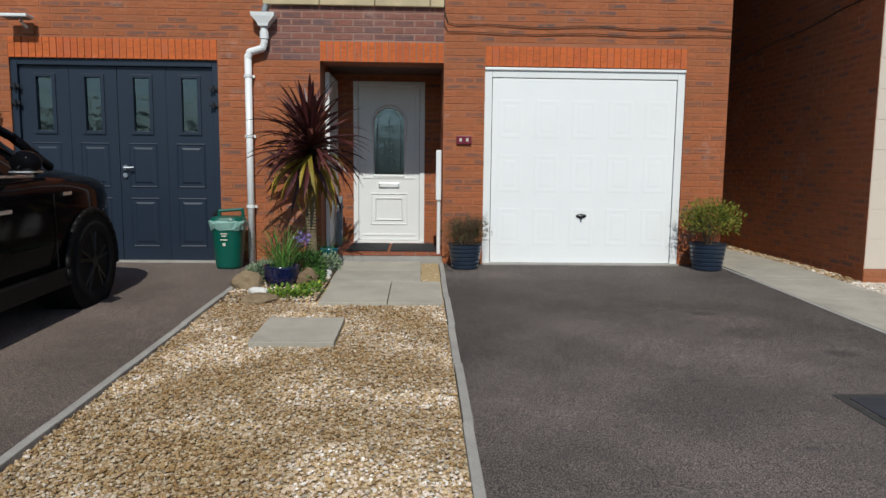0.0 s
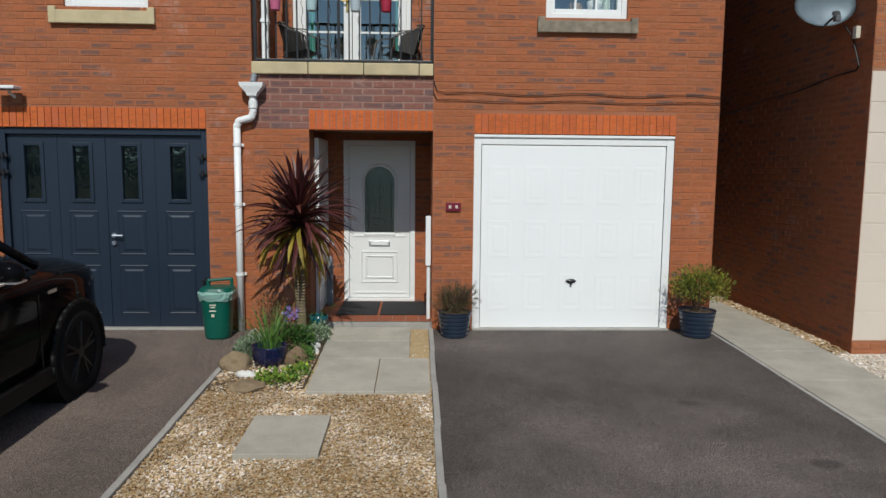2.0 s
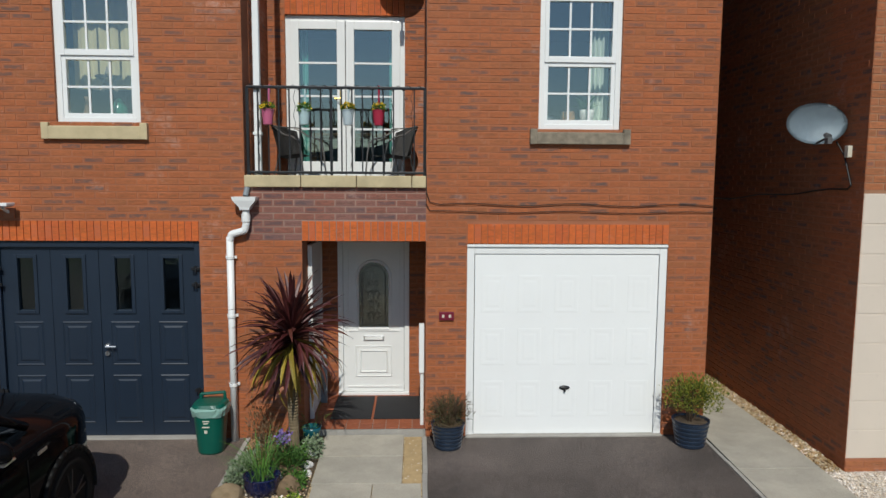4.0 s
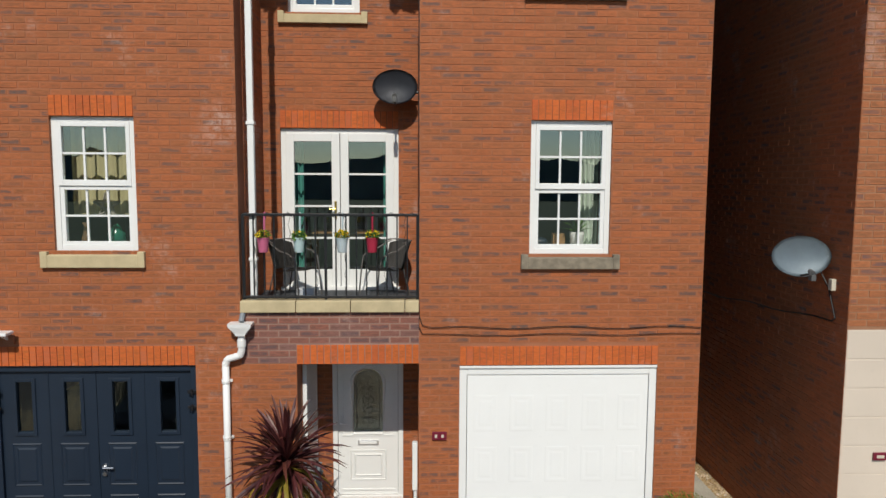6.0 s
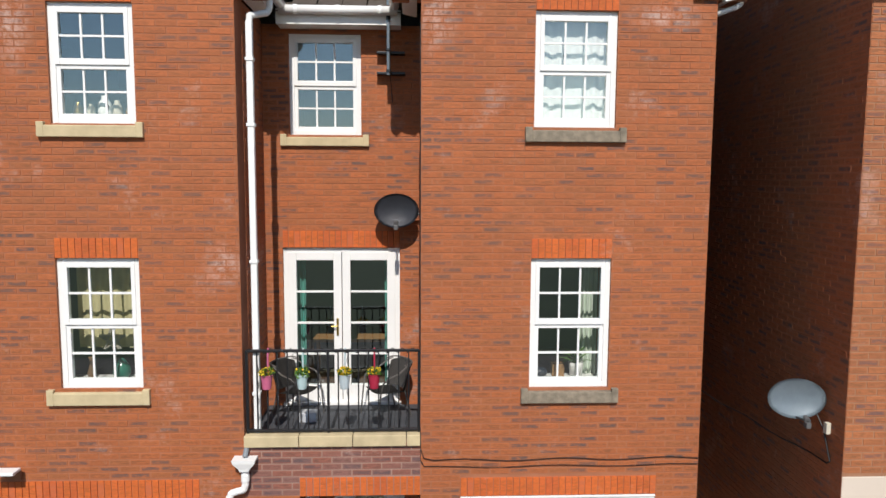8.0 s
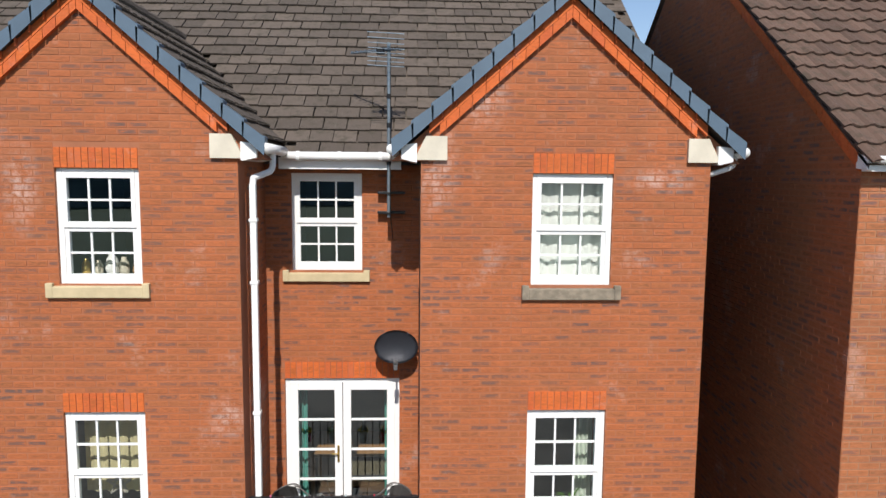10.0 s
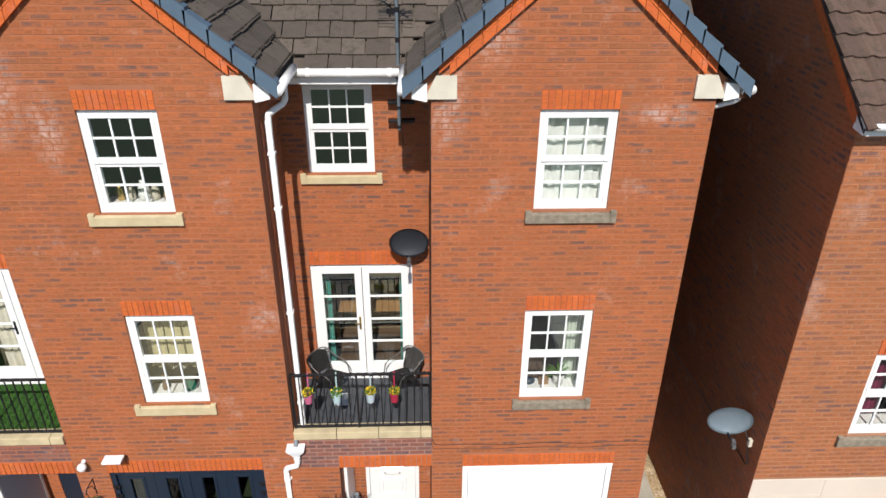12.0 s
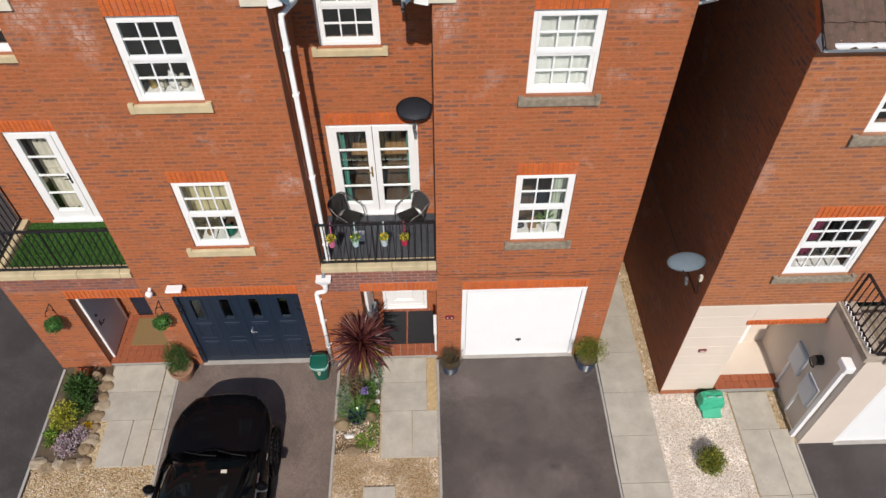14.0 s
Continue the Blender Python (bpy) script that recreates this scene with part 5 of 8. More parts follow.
chips("gravel", -2.42, -0.51, -6.3, -1.95, 44000, 0.0102, M_CHIPS, "loose buff and honey gravel chippings",
      lambda a, b: not (-1.87 < a < -1.27 and -3.32 < b < -2.62) and not (a > -1.58 and b > -2.11))
chips("gravel", -2.41, -1.61, -2.02, -0.9, 2600, 0.0125, M_CHIPS, "scattered gravel over the soil between the stones", seed=7, lift=0.014)
chips("gravel", -7.92, -5.67, -4.5, -2.1, 5500, 0.017, M_CHIPS, "loose buff gravel chippings by the end path", ico=False, seed=2)
chips("gravel", 3.66, 5.15, -4.5, -1.0, 6500, 0.018, M_PALE_CHIPS, "loose pale cream gravel chippings", ico=False, seed=3)
chips("gravel", 3.66, 3.85, -1.0, 6.0, 1700, 0.018, M_CHIPS, "loose gravel in the strip along the wall", ico=False, seed=4)
chips("gravel", -0.68, -0.52, -1.15, -0.05, 60, 0.014, M_PALE_CHIPS, "pale shell fragments on the sandy strip", ico=False, seed=5)
chips("gravel", 5.96, 6.18, -1.9, -1.0, 260, 0.017, M_CHIPS, "loose gravel beside the next path", ico=False, seed=6)

# ---- porch fittings ----
M_REDTILE = brick_material("red_quarry_tile", (0.31, 0.088, 0.035), (0.27, 0.078, 0.035), (0.2, 0.07, 0.05), 0.1, 0.1, single=True)


def porch_floor(name, x0, x1, y0, y1, label, z=0.1):
    p = base(name, (x0 + x1) / 2, y0, 0, label, "porch floor", kind="structure")
    part("step", box(x0, y0 + 0.012, -0.3, x1, y1, z - 0.012), M_KERB, p, "mortared concrete step")
    nx, ny = round((x1 - x0) / 0.152), round((y1 - y0) / 0.152)
    w, d = (x1 - x0) / nx, (y1 - y0) / ny
    me = bpy.data.meshes.new("tile")
    bm = box(-w / 2 + 0.003, -d / 2 + 0.003, -0.012, w / 2 - 0.003, d / 2 - 0.003, 0, 0.002)
    bm.to_mesh(me)
    bm.free()
    me.materials.append(M_REDTILE)
    for i in range(nx):
        for j in range(ny):
            o = new("tile", me)
            o.parent = p
            o.location = Vector((x0 + (i + 0.5) * w, y0 + (j + 0.5) * d, z + random.uniform(-0.001, 0.001))) - ORIGIN[p]
    return p


porch_floor("porch_floor", -1.83, -0.46, -0.0, 1.2, "red quarry tile porch floor")
porch_floor("porch_floor_end", -7.04, -5.67, -0.0, 1.2, "red quarry tile floor of the end porch")
porch_floor("porch_floor_neighbour", 4.86, 6.2, NY, NY + 0.32, "red quarry tile step of the next porch", 0.08)
thing("floor_neighbour_porch", box(4.86, NY + 0.32, -0.2, 6.2, 0.5, 0.085), M_CREAM, "pale floor inside the next porch", "floor", kind="structure")

M_LEADED = glass_material("leaded_glass", (0.45, 0.6, 0.6), 0.15, 3.0, 0.15)
M_LEAD = plain("lead_came", (0.12, 0.13, 0.13), 0.5, 0.6, wear=0.1, scale=20)


def front_door():
    x0, x1, z0, z1 = -1.58, -0.66, 0.1, 2.185
    y = 1.2
    d = base("door_3", (x0 + x1) / 2, y, z0, "white panelled front door with an arched leaded pane", "door", kind="structure")
    f = 0.065
    bm = bmesh.new()
    add_box(bm, x0, y - 0.01, z0, x0 + f, y + 0.09, z1, 0.008)
    add_box(bm, x1 - f, y - 0.01, z0, x1, y + 0.09, z1, 0.008)
    add_box(bm, x0 + f, y - 0.01, z1 - f, x1 - f, y + 0.09, z1, 0.008)
    add_box(bm, x0, y - 0.03, z0, x1, y + 0.09, z0 + 0.04, 0.006)
    part("door_frame", bm, M_UPVC, d)
    xm = (x0 + x1) / 2
    ga, gb, gz0, gzs = xm - 0.19, xm + 0.19, 1.0, 1.66  # pane, spring of the arch
    yf = y + 0.01
    lx0, lx1, lz0, lz1 = x0 + f + 0.004, x1 - f - 0.004, z0 + 0.045, z1 - f - 0.004
    # leaf with an arched opening: fan strips from the arch to the border
    bm = bmesh.new()
    arch = [(ga, gz0), (gb, gz0)] + [(xm + 0.19 * math.cos(a), gzs + 0.19 * math.sin(a)) for a in [math.pi * i / 16 for i in range(17)]]
    ctr = (xm, 1.35)

    def border(px, pz):
        dx, dz = px - ctr[0], pz - ctr[1]
        ks = []
        if dx:
            ks.append(((lx1 if dx > 0 else lx0) - ctr[0]) / dx)
        if dz:
            ks.append(((lz1 if dz > 0 else lz0) - ctr[1]) / dz)
        k = min(q for q in ks if q > 0)
        return (ctr[0] + dx * k, ctr[1] + dz * k)

    inner = [bm.verts.new((a, yf, c)) for a, c in arch]
    back_ = [bm.verts.new((a, yf + 0.04, c)) for a, c in arch]
    outer = [bm.verts.new((border(a, c)[0], yf, border(a, c)[1])) for a, c in arch]
    n = len(arch)
    bl, br = bm.verts.new((lx0, yf, lz0)), bm.verts.new((lx1, yf, lz0))
    corners = {"bl": (lx0, lz0), "br": (lx1, lz0), "tr": (lx1, lz1), "tl": (lx0, lz1)}
    for i in range(n):
        j = (i + 1) % n
        bm.faces.new((inner[i], inner[j], back_[j], back_[i]))
        a, c = outer[i].co, outer[j].co
        extra = None
        if abs(a.x - c.x) > 1e-5 and abs(a.z - c.z) > 1e-5:
            for cx_, cz_ in corners.values():
                if (abs(cx_ - a.x) < 1e-4 or abs(cz_ - a.z) < 1e-4) and (abs(cx_ - c.x) < 1e-4 or abs(cz_ - c.z) < 1e-4):
                    extra = bm.verts.new((cx_, yf, cz_))
        if i == 0:
            bm.faces.new((inner[0], outer[0], bl, br, outer[1], inner[1]))
        elif extra:
            bm.faces.new((inner[i], outer[i], extra, outer[j], inner[j]))
        else:
            bm.faces.new((inner[i], outer[i], outer[j], inner[j]))
    leaf = part("door_leaf", bm, M_UPVC, d)

    def moulding(pts, w_, out, nm):
        bm2 = bmesh.new()
        cx_ = sum(p[0] for p in pts) / len(pts)
        cz_ = sum(p[1] for p in pts) / len(pts)
        r = []
        for g, o in ((0, 0), (w_ * 0.35, out), (w_ * 0.7, out), (w_, 0.001)):
            ring = []
            for a, c in pts:
                v_ = Vector((a - cx_, c - cz_))
                v_ = v_ * (1 + g / v_.length)
                ring.append(bm2.verts.new((cx_ + v_.x, yf - o, cz_ + v_.y)))
            r.append(ring)
        for r0, r1 in zip(r, r[1:]):
            for i in range(len(pts)):
                j = (i + 1) % len(pts)
                bm2.faces.new((r0[i], r0[j], r1[j], r1[i]))
        part(nm, bm2, M_UPVC, leaf)

    moulding(arch, 0.045, 0.016, "pane_moulding")
    moulding([(xm - 0.16, 0.42), (xm + 0.16, 0.42), (xm + 0.16, 0.68), (xm - 0.16, 0.68)], 0.03, 0.012, "panel_moulding")
    moulding([(xm - 0.22, 0.36), (xm + 0.22, 0.36), (xm + 0.22, 0.74), (xm - 0.22, 0.74)], 0.025, 0.009, "panel_moulding")
    part("rail", box(lx0 + 0.05, yf - 0.008, 0.2, lx1 - 0.05, yf + 0.002, 0.225, 0.003), M_UPVC, leaf)
    part("rail", box(lx0 + 0.05, yf - 0.008, 0.945, lx1 - 0.05, yf + 0.002, 0.965, 0.003), M_UPVC, leaf)
    for xs in (lx0 + 0.06, lx1 - 0.06):
        part("stile_bead", box(xs - 0.008, yf - 0.007, 0.98, xs + 0.008, yf + 0.002, lz1 - 0.1, 0.003), M_UPVC, leaf)
    bm = bmesh.new()
    bm.faces.new([bm.verts.new((a, yf + 0.03, c)) for a, c in arch])
    pane = part("pane", bm, M_LEADED, leaf, "dark leaded glass with a scroll pattern")
    bm = bmesh.new()
    yl = yf + 0.024
    add_tube(bm, [(xm + 0.15 * math.cos(a), yl, gzs + 0.15 * math.sin(a)) for a in [math.pi * i / 12 for i in range(13)]], 0.0055, 5)
    for s in (-1, 1):
        add_tube(bm, [(xm + s * 0.15, yl, gz0 + 0.03), (xm + s * 0.15, yl, gzs)], 0.0055, 5)
        for zc, rr in ((1.15, 0.06), (1.3, 0.05), (1.43, 0.06), (1.58, 0.045)):
            add_tube(bm, [(xm + s * (0.012 + rr / 2 * (1 - math.cos(t_))), yl, zc + rr * 0.8 * math.sin(t_)) for t_ in [k * 0.62 for k in range(9)]], 0.005, 5)
        for k in range(6):
            bmesh.ops.create_icosphere(bm, subdivisions=1, radius=0.008, matrix=Matrix.Translation((xm + s * 0.15, yl - 0.002, gz0 + 0.1 + k * 0.11)))
    add_tube(bm, [(xm - 0.15, yl, gz0 + 0.03), (xm + 0.15, yl, gz0 + 0.03)], 0.0055, 5)
    add_tube(bm, [(xm, yl, 1.05), (xm, yl, 1.75)], 0.003, 5)
    part("leading", bm, M_LEAD, pane)
    bm = box(xm - 0.135, yf - 0.012, 0.825, xm + 0.135, yf + 0.001, 0.89, 0.004)
    lb = part("letter_box", bm, M_CHROME, d, "chrome letter plate")
    part("flap", box(xm - 0.115, yf - 0.018, 0.837, xm + 0.115, yf - 0.011, 0.878, 0.003), M_UPVC, lb)
    bm = box(lx0 + 0.02, yf - 0.014, 1.0, lx0 + 0.05, yf, 1.22, 0.004)
    add_tube(bm, [(lx0 + 0.035, yf - 0.01, 1.12), (lx0 + 0.035, yf - 0.05, 1.12), (lx0 + 0.13, yf - 0.05, 1.12)], 0.009)
    part("door_handle", bm, M_UPVC, d, "white lever handle")


front_door()
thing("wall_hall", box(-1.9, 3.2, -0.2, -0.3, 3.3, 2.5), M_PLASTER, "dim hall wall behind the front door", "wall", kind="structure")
M_MAT = plain("black_rubber_mat", (0.018, 0.018, 0.02), 0.9, wear=0.2, scale=30, bumpy=0.6)
for xa, xb in ((-1.58, -1.10), (-1.07, -0.52)):
    thing("doormat", box(xa, 0.28, 0.1, xb, 1.1, 0.115, 0.004), M_MAT, "black ribbed rubber doormat on red tiles", "doormat", "doormats")
thing("doormat", box(-6.75, 0.42, 0.1, -5.85, 1.1, 0.118, 0.005), plain("coir", (0.24, 0.15, 0.06), 0.95, wear=0.2, scale=60, bumpy=0.8), "brown coir doormat on red tiles", "doormat")

# white store doors on the porch sides
def side_door(name, x, label, y0=0.2, y1=1.05, grey=False):
    d = base(name, x, (y0 + y1) / 2, 0.1, label, "door", kind="structure")
    mat = plain(name + "_paint", (0.55, 0.57, 0.62), 0.4, wear=0.05, scale=2) if grey else M_UPVC
    part("door_leaf", box(x + 0.012, y0, 0.12, x + 0.05, y1, 2.12, 0.006), mat, d)
    bm = bmesh.new()
    for a, c, e, g in ((y0 - 0.05, y0, 0.1, 2.17), (y1, y1 + 0.05, 0.1, 2.17)):
        add_box(bm, x + 0.01, a, e, x + 0.06, c, g, 0.005)
    add_box(bm, x + 0.01, y0, 2.12, x + 0.06, y1, 2.17, 0.005)
    part("door_frame", bm, M_UPVC, d)
    bm = bmesh.new()
    if grey:
        add_tube(bm, [(x + 0.05, y0 + 0.12, 1.05), (x + 0.1, y0 + 0.12, 1.05), (x + 0.1, y0 + 0.22, 1.05)], 0.012)
        add_cyl(bm, (x + 0.05, y0 + 0.12, 1.3), (x + 0.075, y0 + 0.12, 1.3), 0.03)
        add_box(bm, x + 0.05, y0 + 0.095, 0.98, x + 0.058, y0 + 0.145, 1.12, 0.002)
    else:
        add_cyl(bm, (x + 0.05, y0 + 0.08, 1.05), (x + 0.07, y0 + 0.08, 1.05), 0.018)
    part("door_handle", bm, M_IRON if grey else M_CHROME, d)


side_door("door_4", -1.83, "white panel store door inside the porch", 0.36, 1.1)
side_door("door_5", -7.04, "pale grey side door with black knobs", grey=True)
# navy inner door of the end porch
d = base("door_6", -6.3, 1.2, 0.1, "navy blue door at the back of the end porch", "door", kind="structure")
part("door_leaf", box(-6.79, 1.21, 0.1, -5.87, 1.26, 2.19, 0.006), M_NAVY, d)
part("letter_box", box(-6.45, 1.195, 0.95, -6.2, 1.215, 1.02, 0.003), M_CHROME, d)
# next house's door
d = base("door_7", 5.35, 0.14, 0.08, "white front door at the back of the next porch", "door", kind="structure")
part("door_leaf", box(4.92, 0.1, 0.085, 5.78, 0.15, 2.15, 0.006), M_UPVC, d)
part("letter_box", box(5.23, 0.085, 0.3, 5.47, 0.1, 0.36, 0.003), M_CHROME, d)

M_GREY_POST = plain("grey_plastic", (0.2, 0.22, 0.24), 0.6, wear=0.1, scale=8)
d = base("bollard", -1.73, 0.9, 0.1, "slim grey post with a collar standing on the porch tiles", "post")
part("post", box(-1.77, 0.87, 0.1, -1.69, 0.93, 0.72, 0.012), M_GREY_POST, d)
part("collar", box(-1.785, 0.855, 0.58, -1.675, 0.945, 0.6, 0.004), M_GREY_POST, d)
d = base("cable_trunking", -0.5, 0.1, 0.16, "white plastic trunking and pipe on the porch wall", "trunking")
part("cover", box(-0.535, 0.06, 0.72, -0.475, 0.14, 1.29, 0.01), M_UPVC, d)
part("pipe", cyl((-0.5, 0.1, 0.1), (-0.5, 0.1, 0.72), 0.022, None, 12), M_UPVC, d)
d = base("number_plaque", -0.225, -0.01, 1.4, "small dark red wall plaque with two pale marks", "plaque")
part("plate", box(-0.31, -0.03, 1.355, -0.143, -0.008, 1.45, 0.006), plain("maroon_enamel", (0.16, 0.012, 0.03), 0.3, wear=0.1, scale=10), d)
for xx in (-0.265, -0.19):
    part("mark", box(xx - 0.014, -0.034, 1.385, xx + 0.014, -0.0295, 1.42, 0.001), M_STONE_PALE, d)
d = base("number_plaque", 4.27, NY - 0.01, 1.5, "small dark red wall plaque on cream render", "plaque")
part("plate", box(4.20, NY - 0.03, 1.46, 4.34, NY - 0.005, 1.54, 0.006), bpy.data.materials["maroon_enamel"], d)
part("mark", box(4.23, NY - 0.034, 1.485, 4.31, NY - 0.0295, 1.515, 0.001), M_STONE_PALE, d)


# ---- balconies ----
def balcony(name, x0, x1, left_open, deck_mat, deck_label, label):
    deck = thing("floor_" + name, box(x0, 0.14, 2.7, x1, RECESS, 2.86), deck_mat, deck_label, "balcony floor", kind="structure")
    c = base("coping_" + name, (x0 + x1) / 2, 0, 2.84, label, "coping", kind="structure")
    cuts = [0, 0.31, 0.615, 0.92, 1.0]
    for a, b_ in zip(cuts, cuts[1:]):
        xa, xb = x0 + (x1 - x0) * a, x0 + (x1 - x0) * b_
        part("coping_stone", box(xa + 0.003, -0.05, 2.835, xb - 0.003, 0.15, 2.965, 0.012), M_STONE, c)
    if left_open:
        part("coping_stone", box(x0 - 0.03, 0.15, 2.835, x0 + 0.17, RECESS, 2.965, 0.012), M_STONE, c)
    return deck


def railing(name, runs, label, z0=2.99, z1=3.93, spacing=0.115):
    """Flat-topped iron railing along straight runs."""
    r = base(name, *runs[0][0], 2.965, label, "railing")
    for (ax, ay), (bx, by) in runs:
        L = math.hypot(bx - ax, by - ay)
        n = max(2, round(L / spacing))
        horiz = abs(bx - ax) > abs(by - ay)
        t = 0.02
        for zz, h, nm in ((z1, 0.03, "top_rail"), (z0 + 0.02, 0.03, "bottom_rail")):
            if horiz:
                part(nm, box(min(ax, bx), ay - t, zz - h, max(ax, bx), ay + t, zz, 0.005), M_IRON, r)
            else:
                part(nm, box(ax - t, min(ay, by), zz - h, ax + t, max(ay, by), zz, 0.005), M_IRON, r)
        for i in range(n + 1):
            x, y = ax + (bx - ax) * i / n, ay + (by - ay) * i / n
            big = i in (0, n, n // 2)
            rr = 0.014 if big else 0.0075
            part("post" if big else "baluster", box(x - rr, y - rr, 2.95 if big else z0, x + rr, y + rr, z1 - 0.01), M_IRON, r)
    return r


M_DECK = plain("grey_decking", (0.055, 0.06, 0.07), 0.75, wear=0.25, scale=9, bumpy=0.4)
deck = balcony("balcony", -2.44, -0.46, False, M_DECK, "dark grey boarded balcony floor", "buff sandstone coping along the balcony edge")
for i in range(13):
    xa = -2.43 + i * 0.151
    part("board", box(xa + 0.003, 0.16, 2.861, xa + 0.148, RECESS - 0.01, 2.879, 0.003), M_DECK, deck)
M_TURF = plain("turf_backing", (0.03, 0.085, 0.015), 0.95, wear=0.3, scale=20, bumpy=0.6)
balcony("balcony_end", -8.03, -5.67, True, M_TURF, "bright green artificial turf on the end balcony", "buff sandstone coping along the end balcony")
rng = np.random.default_rng(9)
n = 16000
gx, gy = rng.uniform(-7.85, -5.68, n), rng.uniform(0.16, RECESS - 0.01, n)
ga = rng.uniform(0, 6.28, n)
gh = rng.uniform(0.02, 0.04, n)
lean = rng.uniform(-0.02, 0.02, (n, 2))
tri = np.stack([np.stack([gx - 0.004 * np.cos(ga), gy - 0.004 * np.sin(ga), np.full(n, 2.858)], 1),
                np.stack([gx + 0.004 * np.cos(ga), gy + 0.004 * np.sin(ga), np.full(n, 2.858)], 1),
                np.stack([gx + lean[:, 0], gy + lean[:, 1], 2.86 + gh], 1)], 1).reshape(-1, 3)
me = bpy.data.meshes.new("turf")
me.from_pydata(tri.tolist(), [], np.arange(3 * n).reshape(-1, 3).tolist())


def leaf_material(name, stops, rough=0.6, spec=0.3, single=False):
    m, nn, l, b = material(name)
    rnd = nn.new("ShaderNodeObjectInfo").outputs["Random"] if single else nn.new("ShaderNodeNewGeometry").outputs["Random Per Island"]
    col = ramp(nn, l, rnd, stops)
    v = coords(nn, l)
    veins = ramp(nn, l, noise_tex(nn, l, v, 40, 3), [(0.3, (0.75, 0.75, 0.75)), (0.7, (1.15, 1.15, 1.1))])
    l.new(mix(nn, l, 1.0, col, veins, "MULTIPLY"), b.inputs["Base Color"])
    b.inputs["Roughness"].default_value = rough
    b.inputs["Specular IOR Level"].default_value = spec
    return m


me.materials.append(leaf_material("turf_blades", [(0, (0.035, 0.11, 0.014)), (1, (0.08, 0.21, 0.028))]))
tagged(new("turf", me), "bright green artificial grass blades", "turf", kind="stuff")
railing("railing", [((-2.41, 0.06), (-0.48, 0.06))], "black iron balcony railing with a fairy-light cable")
railing("railing", [((-7.99, 0.06), (-5.69, 0.06)), ((-7.99, 0.1), (-7.99, RECESS))], "black iron railing round the end balcony")
railing("railing", [((PX + 0.05, PY + 0.05), (PX + 0.05, NY - 0.1)), ((PX + 0.1, PY + 0.03), (9.5, PY + 0.03))], "black iron railing round the next roof terrace", 2.9, 3.7)
# fairy lights wound on the rails
M_WIRE = plain("black_cable", (0.01, 0.01, 0.01), 0.5, wear=0.1, scale=30)
bm = bmesh.new()
add_tube(bm, [(-2.4 + 0.02 * i, 0.06 + 0.028 * math.cos(i * 1.1), 3.915 + 0.028 * math.sin(i * 1.1)) for i in range(96)], 0.004, 5)
for k, xx in enumerate((-2.29, -1.9, -1.6, -1.28, -1.05, -0.84, -0.62)):
    add_tube(bm, [(xx + 0.012 * math.cos(j * 1.7), 0.06 + 0.012 * math.sin(j * 1.7), 3.9 - 0.05 * j) for j in range(18)], 0.003, 4)
thing("fairy_light_cable", bm, M_WIRE, "thin dark fairy-light cable wound round the railing", "cable")
bm = bmesh.new()
add_tube(bm, [(PX - 0.0 + 0.0, PY + 0.06 + 0.05 * i, 2.9 + 0.07 * (i % 2)) for i in range(20)], 0.009, 5)
thing("white_rope_lights", bm, M_UPVC, "white rope lights laid along the terrace railing", "lights")

# ---- hanging pots on the railing ----
M_YELLOW = leaf_material("yellow_petals", [(0, (0.65, 0.38, 0.01)), (1, (0.8, 0.6, 0.03))])
M_GREENLEAF = leaf_material("small_green_leaves", [(0, (0.035, 0.09, 0.015)), (1, (0.1, 0.2, 0.03))])


def leaf_cloud(name, centre, radii, n, size, mat, parent=None, seed=1, shell=0.55, up=0.3, smooth_low=True, width=0.5):
    """A crown of n small folded leaves with an uneven outline."""
    rng = np.random.default_rng(seed)
    d = rng.normal(size=(n, 3))
    d /= np.linalg.norm(d, axis=1)[:, None]
    lump = np.array([1 + 0.28 * noise.noise(Vector((a * 2.2 + seed, b * 2.2, c * 2.2))) for a, b, c in d])
    rad = lump * rng.uniform(shell, 1.0, n)
    p = d * rad[:, None] * np.array(radii) + np.array(centre)
    axis = d + np.array([0, 0, up]) + 0.7 * rng.normal(size=(n, 3))
    axis /= np.linalg.norm(axis, axis=1)[:, None]
    side = np.cross(axis, rng.normal(size=(n, 3)))
    side /= np.linalg.norm(side, axis=1)[:, None]
    nrm = np.cross(axis, side)
    s = size * rng.uniform(0.6, 1.3, n)[:, None]
    a, t = p, p + axis * s
    mid = p + axis * s * 0.45 - nrm * s * 0.08
    l_, r_ = mid + side * s * width / 2 + nrm * s * 0.08, mid - side * s * width / 2 + nrm * s * 0.08
    vs = np.stack([a, l_, t, r_, mid], 1).reshape(-1, 3)
    k = (np.arange(n) * 5)[:, None]
    fs = np.concatenate([k + np.array(f)[None] for f in ((0, 4, 1), (1, 4, 2), (2, 4, 3), (3, 4, 0))])
    o = ORIGIN.get(parent, Vector((0, 0, 0)))
    me_ = bpy.data.meshes.new(name)
    me_.from_pydata((vs - np.array(o)).tolist(), [], fs.tolist())
    me_.materials.append(mat)
    ob = new(name, me_)
    if parent is not None:
        ob.parent = parent
        tagged(ob, kind="stuff")
    ORIGIN[ob] = o
    return ob


